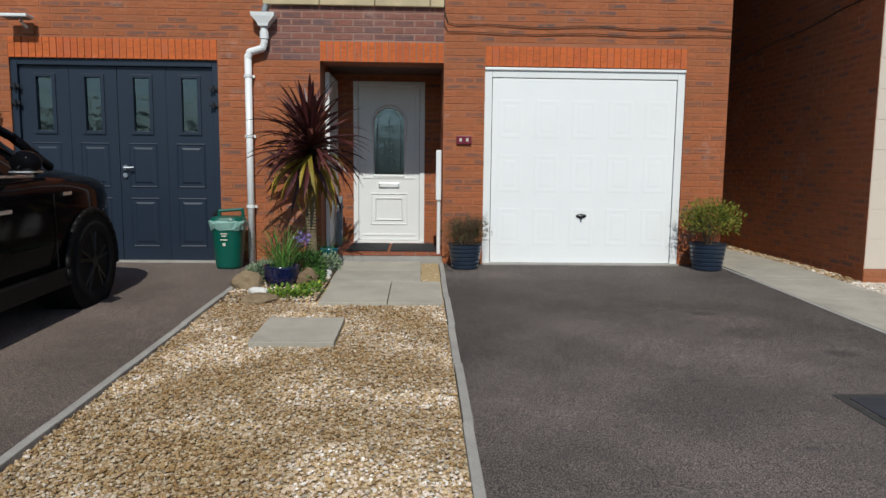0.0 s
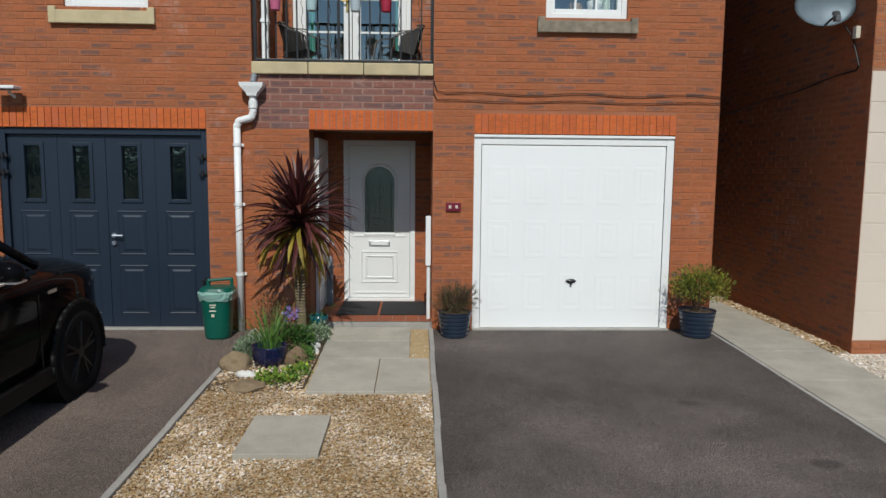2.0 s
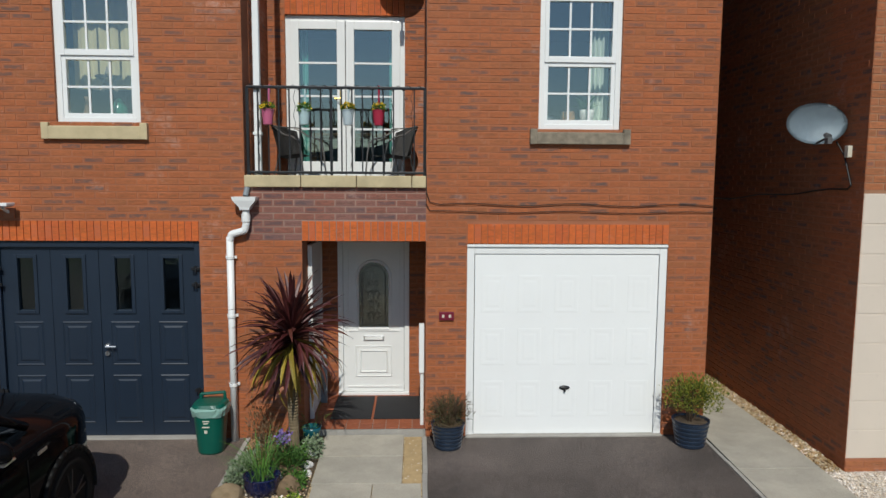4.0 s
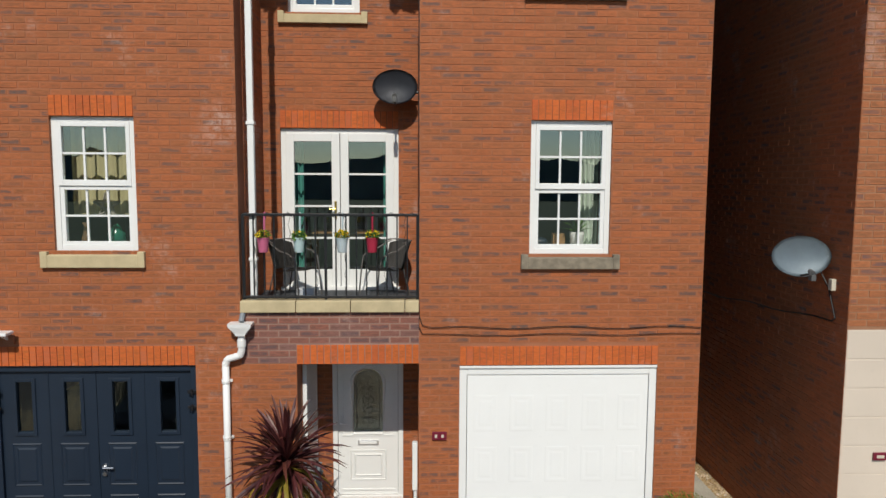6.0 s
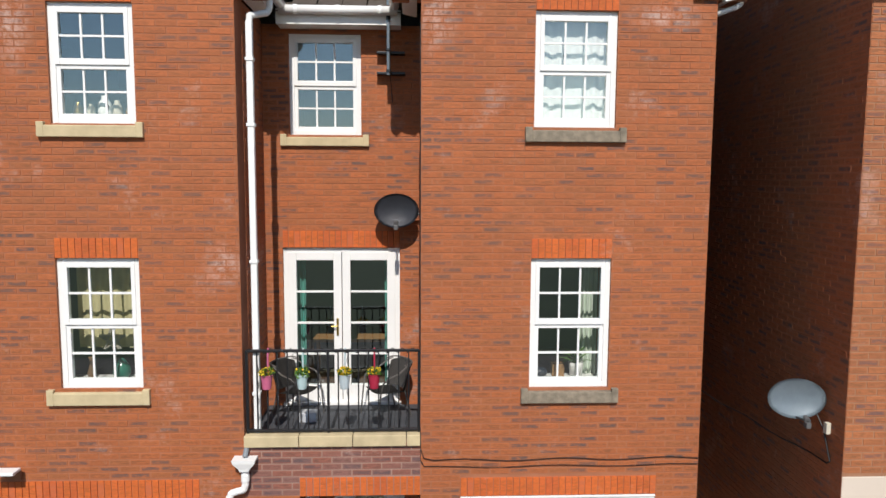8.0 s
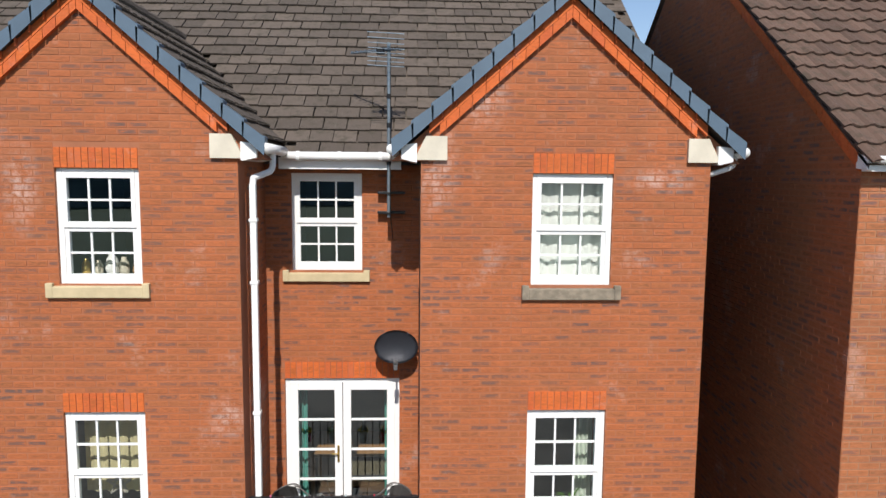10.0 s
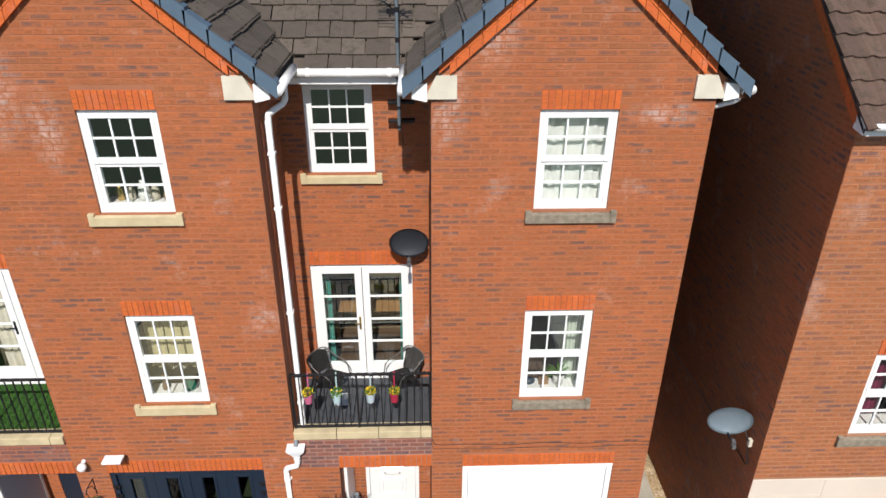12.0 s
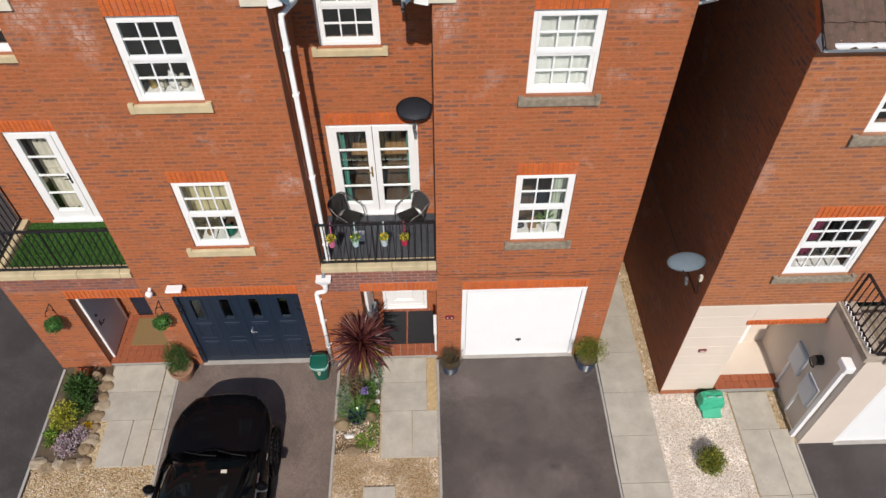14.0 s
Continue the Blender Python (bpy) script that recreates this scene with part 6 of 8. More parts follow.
for k, (xx, colour, lab, yel) in enumerate(((-2.17, (0.5, 0.12, 0.22), "pink", 40), (-1.78, (0.42, 0.55, 0.56), "pale blue", 5), (-1.31, (0.45, 0.52, 0.55), "pale blue", 45), (-0.98, (0.36, 0.02, 0.05), "crimson", 22))):
    yy, zt = -0.03, 3.66
    p = base("hanging_pot", xx, yy, zt - 0.17, lab + " metal flowerpot hung on the balcony railing", "flowerpot", "railing pots")
    mt = plain(lab.replace(" ", "_") + "_pot_%d" % k, colour, 0.45, wear=0.1, scale=12)
    bm = bmesh.new()
    add_lathe(bm, xx, yy, [(0.044, zt - 0.155), (0.048, zt - 0.15), (0.066, zt), (0.071, zt), (0.071, zt + 0.01), (0.063, zt + 0.01), (0.06, zt - 0.02)], 20)
    part("pot", bm, mt, p, smooth=False)
    bm = bmesh.new()
    add_tube(bm, [(xx, yy + 0.07, zt), (xx, yy + 0.075, zt + 0.2), (xx, yy + 0.09, zt + 0.275), (xx, yy + 0.12, zt + 0.27), (xx, yy + 0.125, zt + 0.2)], 0.011, 6)
    part("hook", bm, mt, p)
    leaf_cloud("foliage", (xx, yy, zt + 0.025), (0.066, 0.066, 0.045), 130, 0.042, M_GREENLEAF, p, seed=20 + k)
    if yel:
        leaf_cloud("blossom", (xx, yy, zt + 0.04), (0.066, 0.066, 0.042), yel * 3, 0.022, M_YELLOW, p, seed=40 + k, shell=0.9, width=1.1)

# ---- balcony chairs ----
M_MESH = plain("dark_textile", (0.085, 0.08, 0.075), 0.8, wear=0.15, scale=40, bumpy=0.5)
M_TUBE = plain("grey_steel_tube", (0.18, 0.17, 0.16), 0.4, 0.5, wear=0.15, scale=15)


def bistro_chair():
    c = base("bistro_chair", 0, 0, 0, "dark textile bistro chair with grey curved steel arms", "chair", "balcony chairs")
    bm = bmesh.new()
    # seat sags, front at -y
    for j in range(6):
        for i in range(6):
            bm.verts.new((-0.24 + 0.096 * i, -0.24 + 0.092 * j, 0.43 - 0.035 * math.sin(math.pi * i / 5) - 0.008 * j))
    bm.verts.ensure_lookup_table()
    for j in range(5):
        for i in range(5):
            bm.faces.new([bm.verts[k] for k in (j * 6 + i, j * 6 + i + 1, j * 6 + i + 7, j * 6 + i + 6)])
    bmesh.ops.solidify(bm, geom=bm.faces[:], thickness=0.014)
    part("seat", bm, M_MESH, c)
    bm = bmesh.new()
    for j in range(7):
        for i in range(9):
            a = math.pi * i / 8
            w = 0.25 + 0.03 * j / 6
            bm.verts.new((-w * math.cos(a), 0.14 + 0.13 * math.sin(a) + 0.02 * j, 0.4 + 0.075 * j - (0.06 * abs(math.cos(a)) ** 3 if j == 6 else 0)))
    bm.verts.ensure_lookup_table()
    for j in range(6):
        for i in range(8):
            bm.faces.new([bm.verts[k] for k in (j * 9 + i, j * 9 + i + 1, j * 9 + i + 10, j * 9 + i + 9)])
    bmesh.ops.solidify(bm, geom=bm.faces[:], thickness=0.012)
    part("backrest", bm, M_MESH, c)
    for s in (-1, 1):
        bm = bmesh.new()
        add_tube(bm, [(s * 0.25, 0.27, 0.83), (s * 0.285, 0.2, 0.8), (s * 0.3, 0.05, 0.71), (s * 0.3, -0.12, 0.67), (s * 0.295, -0.22, 0.6), (s * 0.28, -0.26, 0.43), (s * 0.29, -0.3, 0.0)], 0.012)
        part("arm", bm, M_TUBE, c)
        part("leg", add_tube(bmesh.new(), [(s * 0.22, 0.2, 0.42), (s * 0.25, 0.3, 0.0)], 0.012), M_TUBE, c)
    bm = bmesh.new()
    add_tube(bm, [(-0.28, 0.16, 0.82)] + [(-0.28 * math.cos(math.pi * i / 8), 0.26 + 0.13 * math.sin(math.pi * i / 8), 0.845) for i in range(9)] + [(0.28, 0.16, 0.82)], 0.012)
    part("top_rail", bm, M_TUBE, c)
    return c


chair = bistro_chair()
chair.scale = (0.8, 0.8, 0.8)
small = Matrix.Scale(0.8, 4)
chair.matrix_basis = pose(-2.0, 0.9, 2.879, 0, 0, 62) @ small
copy_thing(chair, pose(-0.88, 0.9, 2.879, 0, 0, -58))
thing("storage_box", box(-1.93, 0.62, 2.879, -1.72, 0.78, 3.0, 0.012), plain("grey_white_box", (0.45, 0.47, 0.5), 0.5, wear=0.1, scale=8), "small pale storage box on the balcony floor", "box")

# ---- pipes, gutters, cables ----
p = base("downpipe_upper", -2.33, 0.1, 2.96, "white square downpipe running up the recess", "downpipe")
part("pipe", box(-2.345, 0.075, 2.88, -2.275, 0.145, 7.52, 0.01), M_UPVC, p)
for zz in (3.4, 4.9, 6.4, 7.1):
    part("clip", box(-2.355, 0.065, zz, -2.265, 0.155, zz + 0.035, 0.004), M_UPVC, p)
bm = bmesh.new()
add_tube(bm, [(-2.31, 0.11, 7.5), (-2.305, 0.12, 7.58), (-2.16, 0.3, 7.65), (-2.13, 0.31, 7.7), (-2.128, 0.31, 7.86)], 0.036, 12)
part("swan_neck", bm, M_UPVC, p)
bm = bmesh.new()
add_tube(bm, [(3.05, 0.04, 7.86), (3.03, 0.04, 7.76), (2.99, 0.05, 7.73), (2.79, 0.08, 7.66)], 0.03, 10)
thing("gutter_outlet", bm, M_UPVC, "white plastic outlet elbow under the gable eave", "pipe", smooth=True)
p = base("gutter_centre", -1.45, 0.95, 7.7, "white gutter and fascia under the recessed eave", "gutter", kind="structure")
part("fascia", box(-2.2, 1.0, 7.69, -0.7, 1.03, 7.87), M_UPVC, p)
part("soffit", box(-2.2, 1.03, 7.695, -0.7, RECESS, 7.71), M_UPVC, p)
part("gutter", cyl((-2.15, 0.94, 7.845), (-0.74, 0.94, 7.845), 0.055, None, 14), M_UPVC, p, smooth=True)
for xx in (-1.95, -1.45, -0.95):
    part("gutter_joint", cyl((xx - 0.02, 0.94, 7.845), (xx + 0.02, 0.94, 7.845), 0.062, None, 14), M_UPVC, p)
p = base("rainwater_downpipe", -2.6, -0.06, 0, "white plastic hopper and downpipe beside the porch", "downpipe")
bm = bmesh.new()
prof = [(0.05, 0.055, 2.59), (0.06, 0.06, 2.62), (0.122, 0.08, 2.69), (0.13, 0.085, 2.73)]
rings = [[bm.verts.new((-2.42 + sx * a, -0.075 + sy * c, z)) for sx, sy in ((-1, -1), (1, -1), (1, 1), (-1, 1))] for a, c, z in prof]
for r0, r1 in zip(rings, rings[1:]):
    for i in range(4):
        bm.faces.new((r0[i], r0[(i + 1) % 4], r1[(i + 1) % 4], r1[i]))
bm.faces.new(rings[0][::-1])
bm.faces.new(rings[-1])
part("hopper", bm, M_UPVC, p)
bm = bmesh.new()
add_tube(bm, [(-2.42, -0.07, 2.62), (-2.42, -0.07, 2.42), (-2.44, -0.07, 2.36), (-2.58, -0.07, 2.32), (-2.60, -0.07, 2.25)], 0.04, 12)
add_cyl(bm, (-2.42, -0.07, 2.46), (-2.42, -0.07, 2.54), 0.048, None, 12)
part("swan_neck", bm, M_UPVC, p)
part("pipe", cyl((-2.6, -0.07, -0.02), (-2.6, -0.07, 2.29), 0.038, None, 14), M_UPVC, p, smooth=True)
for zz in (0.62, 1.4, 2.05):
    part("clip", add_box(cyl((-2.6, -0.07, zz), (-2.6, -0.07, zz + 0.03), 0.045, None, 14), -2.66, -0.03, zz, -2.54, 0.0, zz + 0.03), M_UPVC, p)
part("spout", add_tube(bmesh.new(), [(-2.4, 0.1, 2.9), (-2.41, -0.03, 2.82), (-2.42, -0.07, 2.74)], 0.03, 10), M_GREY_POST, p)

bm = bmesh.new()
add_tube(bm, [(-0.47, -0.02, 7.5), (-0.465, -0.02, 6.4), (-0.468, -0.02, 5.3), (-0.462, -0.02, 4.2), (-0.465, -0.02, 3.1), (-0.455, -0.02, 2.78), (-0.42, -0.02, 2.68), (-0.3, -0.02, 2.655)]
         + [(-0.3 + 0.17 * i, -0.02, 2.655 + 0.014 * math.sin(i * 0.9)) for i in range(1, 19)], 0.0045, 6)
add_tube(bm, [(-0.46, -0.02, 2.78), (-0.46, -0.02, 2.66), (-0.42, -0.02, 2.585)] + [(-0.4 + 0.175 * i, -0.02, 2.575 + 0.01 * math.sin(i * 0.8 + 1)) for i in range(1, 19)], 0.004, 6)
thing("wall_cable", bm, M_WIRE, "dark cables clipped along the brick wall", "cable")

# ---- satellite dishes and aerial ----
def dish(name, mount, centre, r, colour, label, face=(0, -1, 0.25), w_scale=1.15):
    d_ = base(name, *mount, label, "satellite dish")
    f = Vector(face).normalized()
    q = f.to_track_quat("Z", "Y").to_matrix().to_4x4()
    bm_ = bmesh.new()
    rings_ = []
    for k in range(7):
        rr = r * k / 6
        z = 0.28 * rr * rr / r
        if k == 0:
            rings_.append([bm_.verts.new((0, 0, 0))])
        else:
            rings_.append([bm_.verts.new((w_scale * rr * math.cos(a), rr * math.sin(a), z)) for a in [2 * math.pi * i / 36 for i in range(36)]])
    for i in range(36):
        bm_.faces.new((rings_[0][0], rings_[1][i], rings_[1][(i + 1) % 36]))
    for a_, b_ in zip(rings_[1:], rings_[2:]):
        for i in range(36):
            j = (i + 1) % 36
            bm_.faces.new((a_[i], b_[i], b_[j], a_[j]))
    bmesh.ops.solidify(bm_, geom=bm_.faces[:], thickness=0.012)
    bm_.transform(Matrix.Translation(centre) @ q)
    mt = plain(name + "_%s_paint" % label.split()[0], colour, 0.5, 0.2, wear=0.08, scale=12)
    part("reflector", bm_, mt, d_, smooth=True)
    c_ = Vector(centre)
    lo = c_ + Vector((0, -0.02, -r * 0.95))
    lnb = c_ + f * 0.34 + Vector((0, 0, -r * 0.85))
    part("arm", add_tube(bmesh.new(), [tuple(lo + Vector((0, 0.03, 0.05))), tuple(lo), tuple(lnb)], 0.012), M_IRON, d_)
    bm_ = bmesh.new()
    add_cyl(bm_, tuple(lnb), tuple(lnb - f * 0.06 + Vector((0, 0, 0.03))), 0.032, 0.026, 12)
    add_box(bm_, lnb.x - 0.025, lnb.y - 0.03, lnb.z - 0.07, lnb.x + 0.025, lnb.y + 0.03, lnb.z - 0.01, 0.006)
    part("receiver_head", bm_, plain(name + "_%s_head" % label.split()[0], (0.1, 0.1, 0.1), 0.5, wear=0.1), d_)
    m_ = Vector(mount)
    bm_ = bmesh.new()
    add_tube(bm_, [tuple(c_ - f * 0.02), tuple(c_ - f * 0.12 + Vector((0, 0, -0.02))), (m_.x, c_.y + 0.1, c_.z - 0.04)], 0.018)
    part("bracket", bm_, M_IRON, d_)
    return d_


dish("satellite_dish", (-0.47, 1.09, 5.4), (-0.755, 1.08, 5.44), 0.215, (0.055, 0.06, 0.075), "dark grey satellite dish fixed beside the recess", (0, -1, 0.12), 1.3)
dish("satellite_dish", (3.85, -0.42, 3.5), (3.56, -0.52, 3.52), 0.215, (0.3, 0.37, 0.42), "pale blue-grey satellite dish on the shaded side wall", (-0.12, -1, 0.12), 1.42)
bm = bmesh.new()
add_tube(bm, [(3.82, -0.5, 3.35), (3.84, -0.62, 3.2), (3.845, -0.75, 2.9)] + [(3.845, -0.7 + 0.3 * i, 2.86 - 0.02 * i + 0.015 * math.sin(i * 1.3)) for i in range(12)], 0.008, 6)
thing("wall_cable", bm, M_WIRE, "dark cable sagging along the shaded side wall", "cable")
thing("wall_vent", box(3.81, -0.72, 3.18, 3.86, -0.66, 3.3, 0.006), M_STONE_PALE, "small pale junction box on the side wall", "junction box")

M_ALU = plain("galvanised", (0.25, 0.3, 0.34), 0.45, 0.7, wear=0.15, scale=15)
p = base("tv_aerial", -0.85, 1.1, 6.85, "galvanised pole with a rake of thin aerial rods", "aerial")
part("pole", cyl((-0.85, 1.0, 7.1), (-0.85, 1.0, 9.22), 0.022, None, 10), M_ALU, p)
for zz in (7.15, 7.4):
    bm = box(-1.0, 1.18, zz - 0.015, -0.65, 1.3, zz + 0.015, 0.003)
    add_box(bm, -0.875, 0.96, zz - 0.012, -0.825, 1.2, zz + 0.012)
    part("bracket", bm, M_IRON, p)
for zz in (7.75, 8.2, 8.55):
    part("clamp", cyl((-0.85, 1.0, zz), (-0.85, 1.0, zz + 0.06), 0.028, None, 10), M_IRON, p)
boom = part("boom", cyl((-0.72, 0.85, 9.12), (-1.35, 1.5, 9.17), 0.012, None, 8), M_ALU, p)
for i in range(9):
    t_ = 0.1 + 0.1 * i
    cx_, cy_ = -0.72 - 0.63 * t_, 0.85 + 0.65 * t_
    hl = 0.12 - 0.006 * i
    part("rod", cyl((cx_ - hl * 0.7, cy_ - hl * 0.7, 9.125 + 0.05 * t_), (cx_ + hl * 0.7, cy_ + hl * 0.7, 9.125 + 0.05 * t_), 0.007, None, 6), M_ALU, p)
for i in range(8):
    zz = 8.93 + 0.055 * i
    part("reflector_rod", cyl((-1.1, 0.95 - 0.03 * abs(i - 3.5), zz), (-0.66, 0.95 - 0.03 * abs(i - 3.5), zz - 0.02), 0.006, None, 6), M_ALU, p)
part("head", box(-1.0, 0.97, 9.08, -0.9, 1.05, 9.15, 0.01), M_IRON, p)
bm = bmesh.new()
add_tube(bm, [(-0.83, 1.02, 9.1), (-0.83, 1.02, 7.1), (-0.82, 1.27, 6.95), (-0.81, 1.28, 6.8)], 0.006, 6)
part("cable", bm, M_WIRE, p)

# ---- lamps on the wall ----
p = base("floodlight", -5.0, -0.02, 2.62, "white twin security floodlight on the brick wall", "light")
part("mount", box(-5.02, -0.03, 2.48, -4.9, 0.0, 2.6, 0.01), M_MORTAR, p)
part("bracket", add_tube(bmesh.new(), [(-4.97, -0.02, 2.55), (-4.99, -0.1, 2.6)], 0.018), M_UPVC, p)
bm = box(-5.13, -0.24, 2.62, -4.86, -0.08, 2.655, 0.01)
part("lamp_head", bm, M_UPVC, p)
for xx in (-5.065, -4.935):
    part("lens", box(xx - 0.055, -0.225, 2.612, xx + 0.055, -0.1, 2.622, 0.003), M_GREY_POST, p)
p = base("alarm_sensor", -5.5, -0.02, 2.45, "white rounded camera dome on the brick wall", "camera")
bm = bmesh.new()
bmesh.ops.create_uvsphere(bm, u_segments=16, v_segments=10, radius=0.065, matrix=Matrix.Translation((-5.5, -0.1, 2.44)))
part("body", bm, M_UPVC, p, smooth=True)
part("arm", cyl((-5.5, 0, 2.48), (-5.5, -0.09, 2.45), 0.03), M_UPVC, p)


# ---- topiary balls on brackets ----
M_BOX = leaf_material("box_leaves", [(0, (0.02, 0.07, 0.015)), (1, (0.06, 0.16, 0.03))])
ball0 = None
for xx in (-7.4, -5.46):
    p = base("topiary_ball", xx, 0, 2.0, "green clipped leaf ball hung from a black iron bracket", "hanging plant", "hanging balls")
    bm = bmesh.new()
    add_tube(bm, [(xx, -0.01, 1.82), (xx, -0.01, 2.12), (xx, -0.2, 2.12), (xx, -0.26, 2.07), (xx, -0.22, 2.03)], 0.008, 6)
    add_tube(bm, [(xx, -0.01, 1.9), (xx, -0.08, 2.05), (xx, -0.18, 2.11)], 0.006, 6)
    part("bracket", bm, M_IRON, p)
    part("chain", cyl((xx, -0.22, 1.88), (xx, -0.22, 2.04), 0.004, None, 6), M_IRON, p)
    leaf_cloud("leaves", (xx, -0.22, 1.76), (0.135, 0.135, 0.135), 700, 0.04, M_BOX, p, seed=int(-xx * 10), shell=0.85)
    bm = bmesh.new()
    bmesh.ops.create_icosphere(bm, subdivisions=2, radius=0.11, matrix=Matrix.Translation((xx, -0.22, 1.76)))
    part("core", bm, M_BOX, p)

# ---- meter boxes, hose reel and pipe on the rendered block ----
for yy, zz in ((-0.95, 1.12), (-1.52, 0.98)):
    p = base("meter_box", PX - 0.03, yy, zz - 0.3, "white plastic meter box on the cream side wall", "meter box", "meter boxes")
    part("box", box(PX - 0.06, yy - 0.2, zz - 0.28, PX - 0.002, yy + 0.2, zz + 0.28, 0.01), plain("meter_white_%d" % int(zz * 100), (0.62, 0.64, 0.66), 0.4, wear=0.05, scale=3), p)
    part("lid", box(PX - 0.07, yy - 0.18, zz - 0.25, PX - 0.06, yy + 0.18, zz + 0.25, 0.004), bpy.data.materials["meter_white_%d" % int(zz * 100)], p)
    part("conduit", box(PX - 0.04, yy + 0.12, 0.0, PX - 0.003, yy + 0.15, zz - 0.28), M_UPVC, p)
p = base("hose_reel", PX - 0.05, -1.35, 1.6, "black hose reel fixed to the cream wall", "hose reel")
bm = bmesh.new()
add_cyl(bm, (PX - 0.002, -1.35, 1.7), (PX - 0.14, -1.35, 1.7), 0.09, None, 20)
part("drum", bm, M_IRON, p)
bm = bmesh.new()
add_tube(bm, [(PX - 0.1 - 0.02 * math.sin(a), -1.3 + 0.085 * math.cos(a), 1.55 + 0.085 * math.sin(a)) for a in [2 * math.pi * i / 16 for i in range(17)]], 0.014, 8)
part("hose_loop", bm, M_IRON, p)
p = base("rainwater_downpipe", PX - 0.06, -1.9, 0, "white hopper and downpipe on the rendered block", "downpipe")
part("hopper", box(PX - 0.17, -2.0, 2.3, PX - 0.005, -1.76, 2.46, 0.02), M_UPVC, p)
part("pipe", box(PX - 0.1, -1.92, -0.06, PX - 0.02, -1.84, 2.32, 0.01), M_UPVC, p)

# ---- cordyline ----
M_BURG = leaf_material("burgundy_leaf", [(0, (0.045, 0.012, 0.014)), (0.6, (0.085, 0.02, 0.02)), (1, (0.12, 0.04, 0.025))], 0.45, 0.4, single=True)
M_OLD = leaf_material("yellowing_leaf", [(0, (0.2, 0.15, 0.02)), (0.6, (0.4, 0.28, 0.035)), (1, (0.14, 0.07, 0.02))], 0.5, 0.3, single=True)


def strap_leaf(length, width, droop, mat):
    """A folded sword leaf along +x that bends down by droop."""
    me_ = bpy.data.meshes.new("leaf")
    vs_, fs_ = [], []
    n_ = 7
    for i in range(n_ + 1):
        t = i / n_
        a = -droop * t * t
        x = length * t * math.cos(a * 0.6)
        z = length * t * math.sin(a)
        w = width * (0.45 + 1.1 * t) * (1 - t) ** 0.55 if t > 0.15 else width * 0.6
        w = max(w, 0.002)
        vs_ += [(x, -w / 2, z + w * 0.25), (x, 0, z), (x, w / 2, z + w * 0.25)]
    for i in range(n_):
        k = 3 * i
        fs_ += [(k, k + 3, k + 4, k + 1), (k + 1, k + 4, k + 5, k + 2)]
    me_.from_pydata(vs_, [], fs_)
    me_.materials.append(mat)
    return me_


CX, CY, CZ = -1.87, -0.5, 1.26
palm = base("cordyline", CX, CY, 0, "burgundy spiky cordyline with yellowing lower leaves on a slim trunk", "palm")
bm = bmesh.new()
pts = [(CX + 0.01, CY, -0.05), (CX + 0.012, CY, 0.25), (CX - 0.01, CY + 0.01, 0.6), (CX, CY, 0.95), (CX, CY, 1.22)]
for (a, b_), r in zip(zip(pts, pts[1:]), ((0.058, 0.052), (0.052, 0.05), (0.05, 0.05), (0.05, 0.04))):
    add_cyl(bm, a, b_, r[0], r[1], 14)
for i in range(34):
    z = 0.02 + 0.032 * i
    add_cyl(bm, (CX + 0.004, CY, z), (CX + 0.004, CY, z + 0.012), 0.056 + random.uniform(-0.003, 0.004), 0.05, 12)
part("trunk", bm, plain("palm_bark", (0.2, 0.15, 0.085), 0.9, wear=0.3, scale=14, bumpy=0.8), palm)
KINDS = [strap_leaf(0.62, 0.068, 0.25, M_BURG), strap_leaf(0.62, 0.062, 0.5, M_BURG), strap_leaf(0.6, 0.064, 0.1, M_BURG)]
OLD = [strap_leaf(0.54, 0.07, 0.7, M_OLD), strap_leaf(0.5, 0.064, 0.4, M_OLD)]
for i in range(190):
    u = i / 189
    elev = math.radians(80 - 130 * u + random.uniform(-10, 10))
    az = i * 2.39996 + random.uniform(-0.25, 0.25)
    old = elev < math.radians(-12) and random.random() < 0.85 or (elev < math.radians(5) and random.random() < 0.12)
    me_ = random.choice(OLD if old else (KINDS[:2] if elev < 0.6 else KINDS[1:] if random.random() < 0.3 else [KINDS[2], KINDS[0]]))
    o = new("leaf", me_)
    o.parent = palm
    o.matrix_basis = Matrix.Translation(Vector((CX, CY, CZ + 0.12 * (1 - u) - 0.12 * u)) - ORIGIN[palm]) @ Euler((random.uniform(-0.5, 0.5), -elev, az)).to_matrix().to_4x4() \
        @ Matrix.Diagonal((random.uniform(0.82, 1.15), 1, 1, 1))


# ---- pots and plants ----
M_BLUEPOT = plain("blue_glaze", (0.02, 0.032, 0.055), 0.3, wear=0.15, scale=9, coat=0.3)
M_COBALT = plain("cobalt_glaze", (0.006, 0.01, 0.05), 0.15, wear=0.15, scale=9, coat=0.5)
M_TWIG = plain("twig_bark", (0.11, 0.07, 0.04), 0.9, wear=0.3, scale=20)


